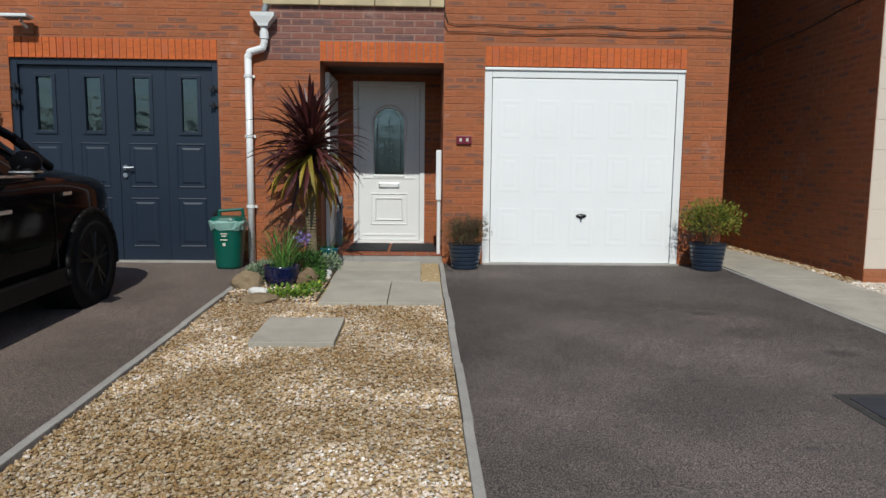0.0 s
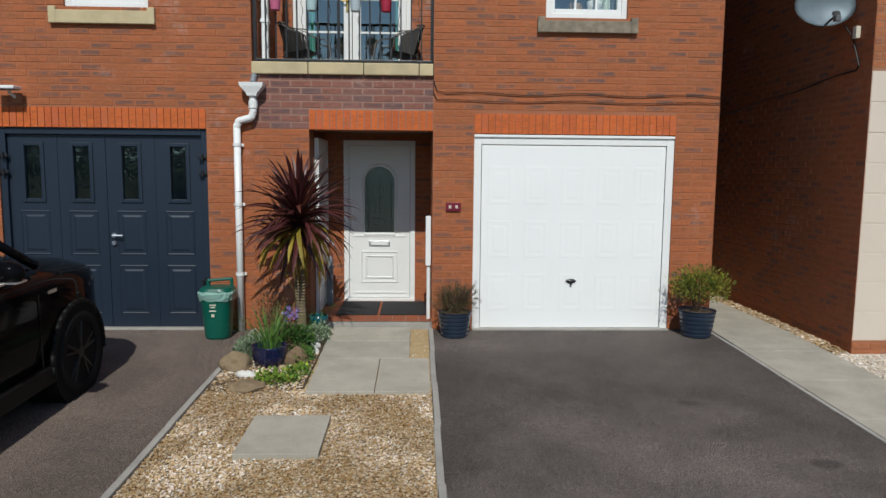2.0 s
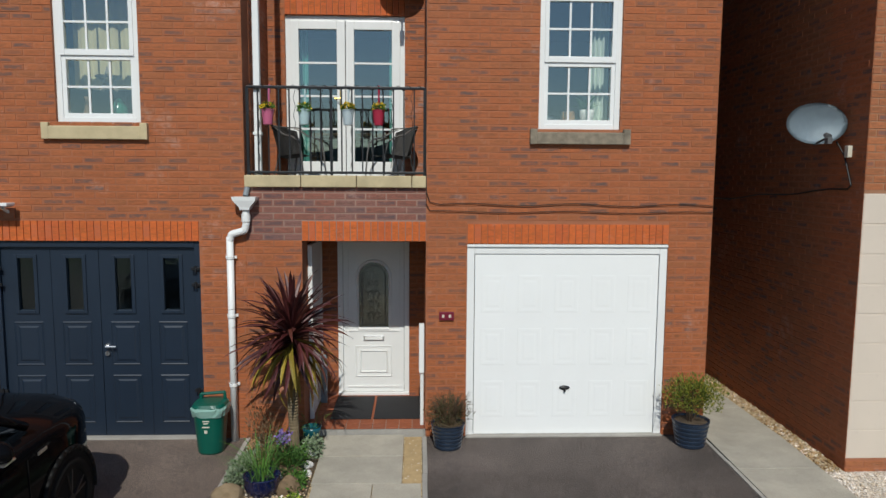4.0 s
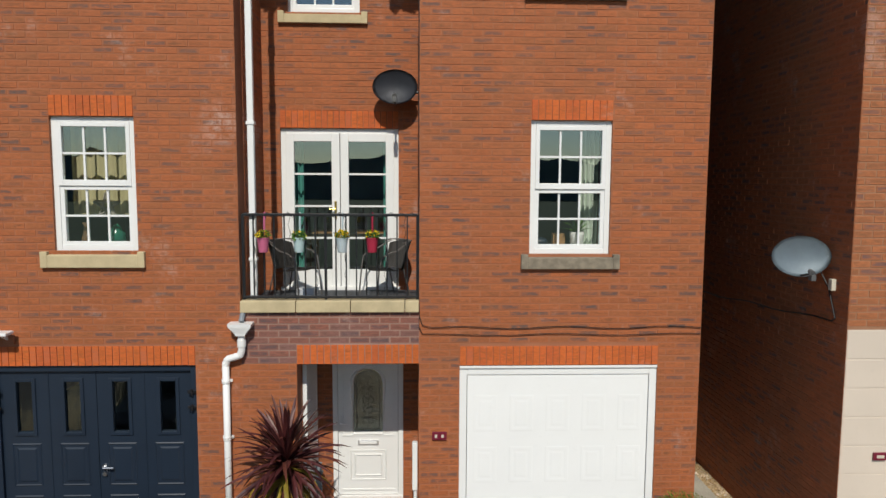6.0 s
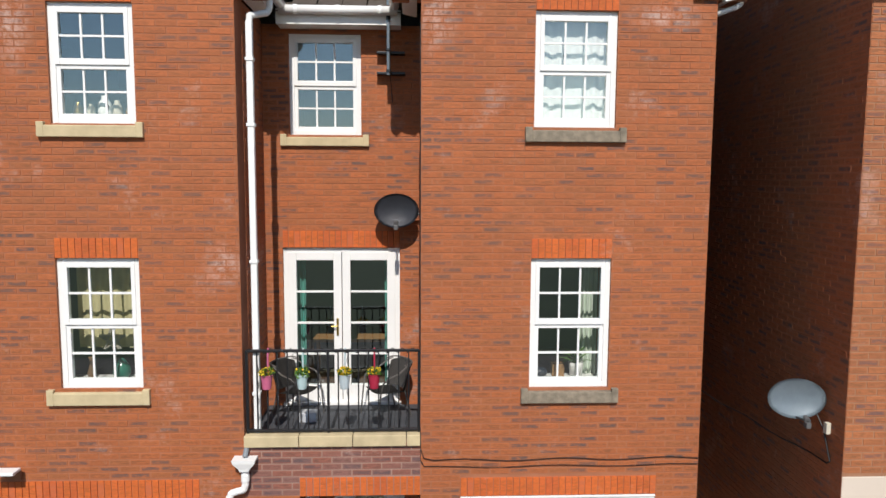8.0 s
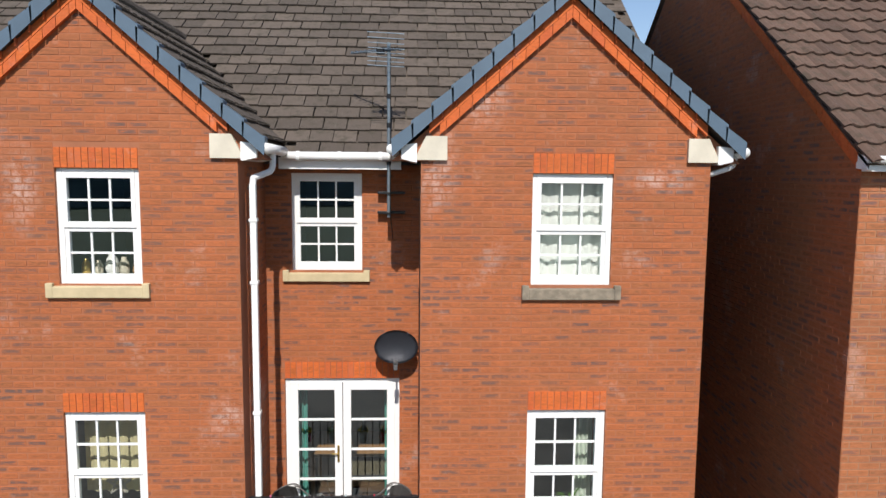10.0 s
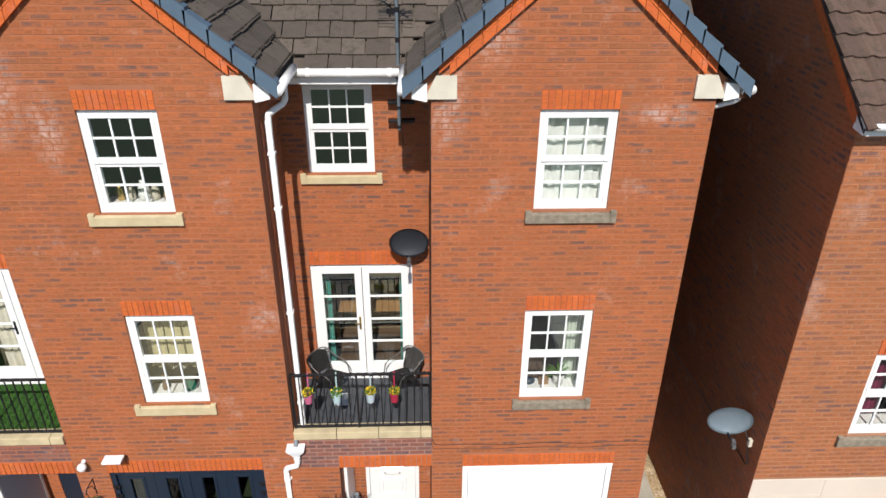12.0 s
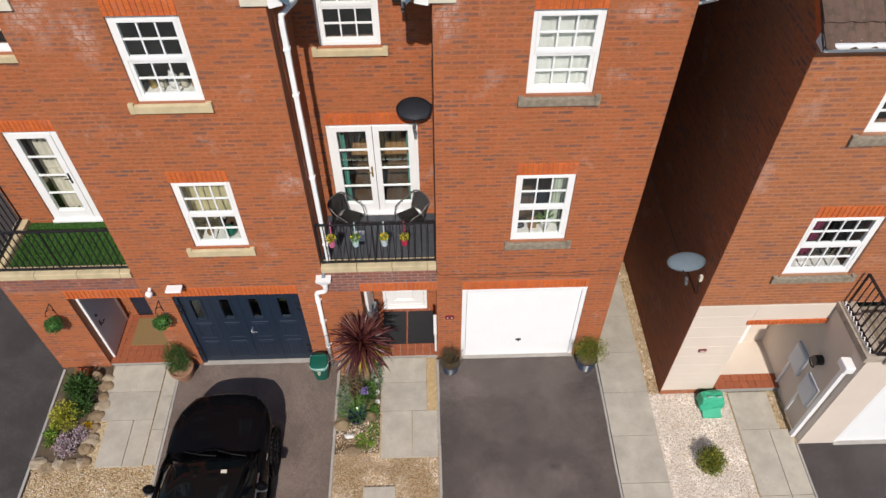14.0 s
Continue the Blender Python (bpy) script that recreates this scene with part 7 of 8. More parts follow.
def ribbed_pot(name, x, y, z, r, h, label):
    p_ = base(name, x, y, z, label, "plant pot", "blue pots")
    prof_ = [(r * 0.74, z), (r * 0.76, z + 0.008)]
    k_ = 6
    for i in range(k_):
        a0, a1 = i / k_, (i + 1) / k_
        rr = lambda a: r * (0.76 + 0.22 * a)
        prof_ += [(rr(a0) + 0.006, z + h * (a0 + 0.02)), (rr(a1) + 0.006, z + h * (a1 - 0.045)), (rr(a1) - 0.004, z + h * (a1 - 0.02))]
    prof_ += [(r * 1.02, z + h), (r * 1.03, z + h * 1.02), (r * 0.94, z + h * 1.02), (r * 0.9, z + h * 0.94)]
    bm_ = bmesh.new()
    add_lathe(bm_, x, y, prof_, 28)
    part("pot", bm_, M_BLUEPOT, p_)
    bm_ = bmesh.new()
    add_lathe(bm_, x, y, [(r * 0.9, z + h * 0.9), (r * 0.88, z + h * 0.95)], 20)
    part("soil", bm_, M_SOIL, p_)
    return p_


def twigs(name, x, y, z, n, spread, height, mat, parent, seed=1, r=0.006, forks=3):
    rnd = random.Random(seed)
    bm_ = bmesh.new()
    tips = []
    for i in range(n):
        a = rnd.uniform(0, 6.28)
        s = spread * rnd.uniform(0.3, 1.0)
        h = height * rnd.uniform(0.7, 1.05)
        p0 = (x + 0.03 * math.cos(a), y + 0.03 * math.sin(a), z)
        p1 = (x + s * 0.45 * math.cos(a), y + s * 0.45 * math.sin(a), z + h * 0.5)
        add_cyl(bm_, p0, p1, r, r * 0.75, 5)
        for k in range(forks):
            b_ = a + rnd.uniform(-0.7, 0.7)
            p2 = (p1[0] + s * 0.55 * math.cos(b_) * rnd.uniform(0.5, 1), p1[1] + s * 0.55 * math.sin(b_) * rnd.uniform(0.5, 1), z + h * rnd.uniform(0.8, 1.05))
            add_cyl(bm_, p1, p2, r * 0.65, r * 0.3, 4)
            tips.append(p2)
    part(name, bm_, mat, parent)
    return tips


M_SHRUB = leaf_material("olive_shrub_leaves", [(0, (0.06, 0.09, 0.012)), (0.6, (0.16, 0.18, 0.02)), (1, (0.28, 0.24, 0.03))])
M_HEATH = leaf_material("heather_leaves", [(0, (0.045, 0.055, 0.02)), (0.6, (0.09, 0.075, 0.03)), (1, (0.16, 0.08, 0.05))])
p = ribbed_pot("potted_shrub", 2.50, -0.28, slope(-0.28), 0.2, 0.29, "blue ribbed pot with a yellow-green leafy shrub beside the garage")
twigs("twig_mass", 2.50, -0.28, 0.25, 16, 0.27, 0.42, M_TWIG, p, 3)
leaf_cloud("leaves", (2.52, -0.28, 0.57), (0.34, 0.3, 0.21), 3000, 0.036, M_SHRUB, p, seed=61, shell=0.3, up=1.1, width=0.35)
p = ribbed_pot("potted_heather", -0.215, -0.28, slope(-0.28), 0.185, 0.27, "blue ribbed pot with a twiggy brown-green heather")
tips = twigs("twig_mass", -0.215, -0.28, 0.22, 52, 0.29, 0.38, M_TWIG, p, 4, 0.004, 4)
leaf_cloud("leaves", (-0.21, -0.28, 0.38), (0.27, 0.25, 0.18), 2300, 0.028, M_HEATH, p, seed=62, shell=0.3, up=1.2, width=0.3)
# cobalt pot with upright grassy leaves
zb = slope(-1.35)
p = base("potted_grass", -2.02, -1.32, zb, "round cobalt blue pot of upright green bulb leaves", "plant pot")
bm = bmesh.new()
add_lathe(bm, -2.02, -1.32, [(0.11, zb), (0.15, zb + 0.05), (0.17, zb + 0.12), (0.165, zb + 0.18), (0.175, zb + 0.2), (0.16, zb + 0.2), (0.15, zb + 0.17)], 28)
part("pot", bm, M_COBALT, p, smooth=True)
M_BLADE = leaf_material("bulb_blades", [(0, (0.05, 0.13, 0.02)), (1, (0.12, 0.25, 0.04))], single=True)
BLADES = [strap_leaf(0.46, 0.014, 0.5, M_BLADE), strap_leaf(0.4, 0.012, 0.9, M_BLADE), strap_leaf(0.5, 0.012, 0.2, M_BLADE)]


def tuft(parent, x, y, z, n, meshes, lo=45, hi=86, spread=0.1, size=1.0):
    for i in range(n):
        o_ = new("blade", random.choice(meshes))
        o_.parent = parent
        a = random.uniform(0, 6.28)
        s = spread * math.sqrt(random.random())
        o_.matrix_basis = Matrix.Translation(Vector((x + s * math.cos(a), y + s * math.sin(a), z)) - ORIGIN[parent]) \
            @ Euler((0, -math.radians(random.uniform(lo, hi)), a + random.uniform(-0.6, 0.6))).to_matrix().to_4x4() @ Matrix.Scale(size * random.uniform(0.7, 1.1), 4)


tuft(p, -2.02, -1.32, zb + 0.16, 80, BLADES, 62, 88, 0.11, 0.92)

# ---- rockery ----
def rock(name, x, y, z, rx, ry, rz_, mat, label, seed, group="rockery stones"):
    bm_ = bmesh.new()
    bmesh.ops.create_icosphere(bm_, subdivisions=3, radius=1)
    for v in bm_.verts:
        d_ = v.co.normalized()
        k = 1 + 0.3 * noise.noise(d_ * 1.4 + Vector((seed * 7.1, 0, 0))) + 0.1 * noise.noise(d_ * 4 + Vector((0, seed * 3.3, 0)))
        v.co = Vector((d_.x * rx * k, d_.y * ry * k, max(-0.25, d_.z) * rz_ * k)) + Vector((x, y, z))
    return thing(name, bm_, mat, label, "stone", group)


M_ROCK = plain("brown_fieldstone", (0.2, 0.135, 0.075), 0.9, wear=0.3, scale=9, bumpy=0.9)
M_ROCK2 = plain("grey_fieldstone", (0.25, 0.18, 0.105), 0.9, wear=0.3, scale=8, bumpy=0.9)
M_ROCK3 = plain("buff_fieldstone", (0.36, 0.29, 0.2), 0.9, wear=0.3, scale=8, bumpy=0.9)
M_QUARTZ = plain("white_quartz", (0.66, 0.64, 0.6), 0.6, wear=0.15, scale=10, bumpy=0.5)
for i, (x, y, rx, ry, rz_, mt, lb) in enumerate((
        (-2.30, -1.42, 0.16, 0.13, 0.15, M_ROCK2, "brown rounded fieldstone at the corner of the bed"),
        (-1.78, -1.28, 0.13, 0.12, 0.14, M_ROCK, "reddish brown fieldstone beside the cobalt pot"),
        (-2.08, -1.95, 0.17, 0.12, 0.06, M_ROCK2, "flat buff fieldstone lying on the gravel"),
        (-2.17, -1.66, 0.09, 0.05, 0.05, M_QUARTZ, "white quartz cobble on the gravel"),
        (-1.86, -0.95, 0.14, 0.1, 0.11, M_ROCK, "brown fieldstone behind the pot"),
        (-1.68, -0.75, 0.06, 0.06, 0.05, M_QUARTZ, "pale cobble among the plants"),
        (-1.66, -0.95, 0.05, 0.05, 0.05, M_QUARTZ, "pale cobble among the plants"),
        (-1.7, -0.5, 0.06, 0.05, 0.05, M_QUARTZ, "pale cobble beside the path"),
        (-2.2, -0.95, 0.07, 0.06, 0.05, M_ROCK2, "small grey stone in the bed"),
        (-1.92, -1.07, 0.06, 0.05, 0.06, M_QUARTZ, "pale cobble among the plants"))):
    rock("rock", x, y, slope(y) + 0.01, rx, ry, rz_, mt, lb, i)
rng = random.Random(4)
for i in range(16):
    t = i / 15
    x, y = (-7.02, -0.25 - 1.75 * (i / 8)) if i < 9 else (-7.05 - 0.8 * ((i - 9) / 6), -2.05)
    rock("rock", x + rng.uniform(-0.05, 0.05), y + rng.uniform(-0.04, 0.04), slope(y) + 0.01, rng.uniform(0.1, 0.17), rng.uniform(0.09, 0.14), rng.uniform(0.04, 0.075),
         M_ROCK2 if i % 3 else M_ROCK3, "flat weathered buff edging stone round the end bed", 30 + i, "bed edging stones")
rock("rock", -7.22, -0.28, slope(-0.3) + 0.05, 0.09, 0.09, 0.2, M_ROCK2, "upright grey standing stone beside the end wall", 71)

M_SILVER = leaf_material("silver_green_leaves", [(0, (0.12, 0.17, 0.1)), (1, (0.25, 0.3, 0.19))])
M_LIME = leaf_material("lime_leaves", [(0, (0.06, 0.13, 0.02)), (0.7, (0.16, 0.26, 0.03)), (1, (0.34, 0.4, 0.05))])
M_PURPLE = leaf_material("purple_flowers", [(0, (0.14, 0.08, 0.3)), (1, (0.3, 0.22, 0.5))])
M_DARKGREEN = leaf_material("dark_green_leaves", [(0, (0.02, 0.055, 0.012)), (1, (0.06, 0.13, 0.025))])
M_GOLD = leaf_material("golden_leaves", [(0, (0.15, 0.18, 0.015)), (1, (0.4, 0.36, 0.04))])
M_MAUVE = leaf_material("mauve_flowers", [(0, (0.3, 0.2, 0.26)), (0.6, (0.45, 0.35, 0.4)), (1, (0.2, 0.2, 0.1))])
M_DRY = leaf_material("dry_brown_leaves", [(0, (0.1, 0.06, 0.03)), (1, (0.2, 0.12, 0.06))])


def clump(name, x, y, rx, ry, h, n, size, mat, label, seed, width=0.5, up=0.5, cat="plant"):
    p_ = base(name, x, y, slope(y), label, cat)
    leaf_cloud("leaves", (x, y, slope(y) + h * 0.45), (rx, ry, h * 0.6), n, size, mat, p_, seed, 0.3, up, width=width)
    return p_


clump("ground_cover", -2.28, -0.85, 0.16, 0.3, 0.16, 900, 0.04, M_SILVER, "silvery green ground cover at the edge of the bed", 1)
clump("ground_cover", -2.3, -1.15, 0.14, 0.16, 0.14, 500, 0.04, M_SILVER, "silvery green trailing plant over the edging", 2)
clump("ground_cover", -1.72, -1.62, 0.13, 0.24, 0.08, 300, 0.034, M_LIME, "lime green low leaves beside the slab path", 3, 0.7)
clump("ground_cover", -1.95, -1.72, 0.12, 0.12, 0.08, 170, 0.036, M_LIME, "lime green leaves among the stones", 33, 0.7)
clump("ground_cover", -1.68, -0.45, 0.12, 0.3, 0.16, 500, 0.045, M_SILVER, "grey-green creeping plant beside the path", 4)
clump("twiggy_plant", -2.1, -0.6, 0.18, 0.18, 0.5, 600, 0.035, M_DRY, "dry brown twiggy plant against the wall", 5, 0.3, 1.0)
clump("twiggy_plant", -2.25, -0.35, 0.16, 0.15, 0.6, 420, 0.05, M_DRY, "tall dry seed heads against the brick", 55, 0.25, 1.4)
for k_, (x_, y_, rx_, ry_, h_, n_, m_, l_) in enumerate((
        (-2.05, -0.4, 0.3, 0.3, 0.14, 900, M_SILVER, "grey-green mat of small leaves over the soil"), (-1.8, -0.75, 0.16, 0.25, 0.16, 500, M_GREENLEAF, "fresh green low leaves among stones"),
        (-2.27, -1.0, 0.14, 0.25, 0.15, 600, M_SILVER, "silvery green cushion plant beside the edging"), (-2.0, -0.85, 0.22, 0.2, 0.26, 600, M_DRY, "brown faded cushion of old flower heads"),
        (-1.72, -1.2, 0.1, 0.25, 0.13, 420, M_GREENLEAF, "fresh green creeper along the slab path"), (-1.85, -1.85, 0.2, 0.1, 0.08, 300, M_LIME, "lime green seedlings on the gravel edge"))):
    clump("ground_cover", x_, y_, rx_, ry_, h_, n_, 0.042, m_, l_, 80 + k_)
fl_ = base("bluebell_clump", -1.86, -0.95, slope(-0.95), "purple spring flowers on green stems", "flowers")
leaf_cloud("leaves", (-1.86, -0.95, 0.12), (0.16, 0.16, 0.14), 320, 0.08, M_DARKGREEN, fl_, 6, 0.3, 1.0, width=0.2)
leaf_cloud("blossom", (-1.88, -0.93, 0.36), (0.08, 0.08, 0.09), 110, 0.03, M_PURPLE, fl_, 7, 0.3, 0.6, width=0.8)
tuft(fl_, -1.84, -0.9, 0.05, 40, BLADES, 50, 85, 0.1, 0.7)
fl_ = base("teal_pot", -1.72, -0.2, 0, "small teal glazed pot against the wall", "plant pot")
bm = bmesh.new()
add_lathe(bm, -1.72, -0.2, [(0.07, 0), (0.1, 0.16), (0.11, 0.2), (0.1, 0.2), (0.095, 0.18)], 20)
part("pot", bm, plain("teal_glaze", (0.01, 0.08, 0.1), 0.2, wear=0.1, scale=9), fl_, smooth=True)
tuft(fl_, -1.72, -0.2, 0.17, 24, BLADES, 40, 80, 0.06, 0.55)

# the end house's bed
clump("strappy_plant", -7.45, -0.55, 0.26, 0.26, 0.42, 900, 0.13, M_DARKGREEN, "dark green strap-leaved plant in the end bed", 8, 0.16, 0.7)
clump("golden_shrub", -7.55, -1.15, 0.27, 0.3, 0.4, 1300, 0.055, M_GOLD, "golden variegated low shrub in the end bed", 9)
clump("green_shrub", -7.3, -0.95, 0.2, 0.25, 0.38, 700, 0.05, M_DARKGREEN, "dark green shrub in the end bed", 10)
clump("heather_clump", -7.38, -1.72, 0.23, 0.25, 0.28, 1500, 0.03, M_MAUVE, "mauve flowering heather in the end bed", 11, 0.8)
clump("heather_clump", -7.18, -1.5, 0.15, 0.18, 0.26, 700, 0.03, M_MAUVE, "mauve flowering heather by the edging stones", 12, 0.8)
clump("ground_cover", -7.75, -1.45, 0.12, 0.3, 0.14, 400, 0.05, M_LIME, "lime green low leaves in the end bed", 13, 0.7)
clump("primrose", -7.12, -1.33, 0.08, 0.08, 0.16, 160, 0.035, M_YELLOW, "bright yellow spring flowers in the end bed", 14, 1.0)
clump("round_bush", 4.42, -2.42, 0.26, 0.26, 0.46, 2200, 0.05, M_SHRUB, "round yellow-green clipped bush in pale gravel", 15, 0.4, 0.2, "bush")
# terracotta pot with a conifer beside the navy garage
zb = slope(-0.22)
p = base("potted_conifer", -5.52, -0.26, zb, "dark green conifer in a weathered terracotta pot", "plant pot")
bm = bmesh.new()
add_lathe(bm, -5.52, -0.26, [(0.15, zb), (0.2, zb + 0.18), (0.235, zb + 0.25), (0.24, zb + 0.31), (0.21, zb + 0.31), (0.2, zb + 0.27)], 28)
part("pot", bm, plain("terracotta", (0.32, 0.17, 0.1), 0.85, wear=0.25, scale=8, bumpy=0.3), p)
bm = bmesh.new()
add_cyl(bm, (-5.52, -0.26, zb + 0.25), (-5.52, -0.26, zb + 0.8), 0.02, 0.008, 8)
part("trunk", bm, M_TWIG, p)
leaf_cloud("leaves", (-5.52, -0.26, zb + 0.62), (0.24, 0.24, 0.4), 2400, 0.05, M_DARKGREEN, p, 16, 0.35, 0.9, width=0.25)
p = base("brick_stack", -7.55, -0.2, 0, "loose red terracotta slab leaning at the end wall", "slab")
thing("terracotta_board", box(-2.4, -0.36, 0.0, -1.95, -0.1, 0.045, 0.006), plain("buff_clay", (0.42, 0.24, 0.12), 0.9, wear=0.2, scale=8, bumpy=0.4), "buff clay board lying against the brick wall", "board")
part("slab_piece", box(-7.72, -0.38, 0.0, -7.42, -0.08, 0.1, 0.01), M_REDTILE, p)

# ---- food-waste bin ----
M_GREENBIN = plain("green_plastic", (0.003, 0.09, 0.062), 0.4, wear=0.12, scale=6)
M_BAG = plain("bag_plastic", (0.25, 0.42, 0.36), 0.35, wear=0.1, scale=14, bumpy=0.5)
BX, BY = -2.78, -0.33
zb = slope(BY)
p = base("food_waste_bin", BX, BY, zb, "green plastic caddy bin with a liner bag under its lid", "bin")


def tapered(bm_, x, y, sections, seg=6, rc=0.045):
    rings_ = []
    for w, d_, z in sections:
        ring = []
        for cx_, cy_, a0 in ((1, 1, 0), (-1, 1, 90), (-1, -1, 180), (1, -1, 270)):
            for i in range(seg):
                a = radians(a0 + 90 * i / (seg - 1))
                ring.append(bm_.verts.new((x + cx_ * (w - rc) + rc * math.cos(a), y + cy_ * (d_ - rc) + rc * math.sin(a), z)))
        rings_.append(ring)
    for a, b_ in zip(rings_, rings_[1:]):
        for i in range(len(a)):
            j = (i + 1) % len(a)
            bm_.faces.new((a[i], a[j], b_[j], b_[i]))
    bm_.faces.new(rings_[0][::-1])
    bm_.faces.new(rings_[-1])
    return bm_


part("body", tapered(bmesh.new(), BX, BY, [(0.13, 0.13, zb), (0.135, 0.14, zb + 0.02), (0.165, 0.17, zb + 0.45), (0.165, 0.17, zb + 0.5)], 8, 0.115), M_GREENBIN, p)
bm = tapered(bmesh.new(), BX, BY, [(0.17, 0.175, zb + 0.42), (0.18, 0.185, zb + 0.46), (0.185, 0.19, zb + 0.5), (0.178, 0.18, zb + 0.515)], 8, 0.115)
for v in bm.verts:
    v.co += Vector((0.012 * noise.noise(v.co * 25), 0.012 * noise.noise(v.co * 25 + Vector((5, 0, 0))), 0.03 * noise.noise(v.co * 14)))
part("liner_bag", bm, M_BAG, p, "crumpled translucent green liner")
part("lid", tapered(bmesh.new(), BX, BY, [(0.172, 0.175, zb + 0.505), (0.178, 0.18, zb + 0.52), (0.16, 0.165, zb + 0.55), (0.12, 0.12, zb + 0.56)], 8, 0.115), M_GREENBIN, p)
bm = bmesh.new()
add_tube(bm, [(BX - 0.12, BY + 0.06, zb + 0.5), (BX - 0.115, BY + 0.06, zb + 0.61), (BX + 0.135, BY + 0.06, zb + 0.63), (BX + 0.14, BY + 0.06, zb + 0.5)], 0.018, 8)
part("handle", bm, M_GREENBIN, p)
for i, (w, zz) in enumerate(((0.07, 0.375), (0.05, 0.35), (0.075, 0.31), (0.03, 0.25))):
    part("print_bar", box(BX - w / 2 - 0.01, BY - 0.166 + 0.0, zb + zz, BX + w / 2 - 0.01, BY - 0.145, zb + zz + (0.012 if i < 3 else 0.03)), M_STONE_PALE, p)

# green recycling bag by the rendered house
p = base("recycling_bag", 4.75, -1.2, slope(-1.2), "green woven recycling bag with handles on pale gravel", "bag")
M_GBAG = plain("green_woven_bag", (0.03, 0.36, 0.2), 0.6, wear=0.12, scale=10, bumpy=0.4)
bm = tapered(bmesh.new(), 4.75, -1.2, [(0.2, 0.14, slope(-1.2)), (0.23, 0.17, slope(-1.2) + 0.1), (0.22, 0.15, slope(-1.2) + 0.25), (0.2, 0.1, slope(-1.2) + 0.33), (0.15, 0.05, slope(-1.2) + 0.36)])
bmesh.ops.subdivide_edges(bm, edges=bm.edges[:], cuts=1, use_grid_fill=True)
for v in bm.verts:
    if v.co.z > slope(-1.2) + 0.01:
        v.co += Vector((0.05 * noise.noise(v.co * 7), 0.05 * noise.noise(v.co * 7 + Vector((3, 0, 0))), 0.04 * noise.noise(v.co * 9)))
part("body", bm, M_GBAG, p)
bm = box(4.56, -1.5, slope(-1.4) + 0.0, 4.92, -1.3, slope(-1.4) + 0.03, 0.008)
for v in bm.verts:
    v.co.z += 0.02 * noise.noise(v.co * 8) + (0.12 if v.co.y > -1.36 else 0)
part("flap", bm, M_GBAG, p)
for xx in (4.66, 4.84):
    part("handle", add_tube(bmesh.new(), [(xx - 0.06, -1.22, 0.26), (xx - 0.04, -1.27, 0.36), (xx + 0.04, -1.27, 0.36), (xx + 0.06, -1.22, 0.26)], 0.012, 6), M_BAG, p)

# ---- the parked car ----
M_CAR = plain("black_car_paint", (0.004, 0.004, 0.005), 0.07, wear=0.05, scale=3)
M_CAR.node_tree.nodes["Principled BSDF"].inputs["Specular IOR Level"].default_value = 0.06
M_CARGLASS = plain("car_glass", (0.005, 0.007, 0.008), 0.03, wear=0.02, scale=3)
M_CARGLASS.node_tree.nodes["Principled BSDF"].inputs["Specular IOR Level"].default_value = 0.13
M_TRIM = plain("black_plastic_trim", (0.006, 0.006, 0.006), 0.6, wear=0.15, scale=12, bumpy=0.2)
M_TRIM.node_tree.nodes["Principled BSDF"].inputs["Specular IOR Level"].default_value = 0.2
M_RUBBER = plain("tyre_rubber", (0.008, 0.008, 0.008), 0.85, wear=0.2, scale=14, bumpy=0.3)
M_RUBBER.node_tree.nodes["Principled BSDF"].inputs["Specular IOR Level"].default_value = 0.2
M_RIM = plain("black_alloy", (0.01, 0.01, 0.011), 0.3, 0.6, wear=0.1, scale=10)
car = base("car", 0, 0, 0, "black mid-size SUV parked nose-in on the driveway", "car")


def loft(sections, close=True):
    """Cross sections of equal length, mirrored in x, joined to a skin."""
    bm_ = bmesh.new()
    rings_ = []
    for y, pts_ in sections:
        full = [(x, z) for x, z in pts_] + [(-x, z) for x, z in reversed(pts_[1:-1])]
        rings_.append([bm_.verts.new((x, y, z)) for x, z in full])
    for a, b_ in zip(rings_, rings_[1:]):
        for i in range(len(a)):
            j = (i + 1) % len(a)
            bm_.faces.new((a[i], b_[i], b_[j], a[j]))
    if close:
        bm_.faces.new(rings_[0])
        bm_.faces.new(rings_[-1][::-1])
    bmesh.ops.recalc_face_normals(bm_, faces=bm_.faces[:])
    return bm_


def body_ring(w, lo, sh, top):
    mid = lo + 0.45 * (sh - lo)
    return [(0, lo), (w * 0.84, lo), (w * 0.97, lo + 0.1), (w, mid), (w * 0.995, sh - 0.12), (w * 0.965, sh - 0.04), (w * 0.9, sh), (w * 0.62, top - 0.015), (w * 0.3, top - 0.002), (0, top)]


secs = []
for y, w, lo, sh, top in ((2.3, 0.34, 0.38, 0.76, 0.81), (2.27, 0.46, 0.28, 0.85, 0.91), (2.19, 0.6, 0.24, 0.92, 0.99), (2.06, 0.73, 0.23, 0.97, 1.04), (1.88, 0.84, 0.23, 1.01, 1.08),
                           (1.65, 0.905, 0.24, 1.035, 1.11), (1.38, 0.92, 0.25, 1.055, 1.135), (1.1, 0.915, 0.26, 1.065, 1.145), (0.8, 0.91, 0.27, 1.065, 1.14), (0.0, 0.91, 0.27, 1.06, 1.1), (-0.8, 0.915, 0.27, 1.06, 1.09),
                           (-1.3, 0.92, 0.27, 1.06, 1.09), (-1.8, 0.905, 0.28, 1.05, 1.08), (-2.15, 0.86, 0.3, 1.03, 1.06), (-2.3, 0.76, 0.36, 0.9, 0.94)):
    secs.append((y, body_ring(w, lo, sh, top)))
part("body", loft(secs), M_CAR, car, smooth=True)


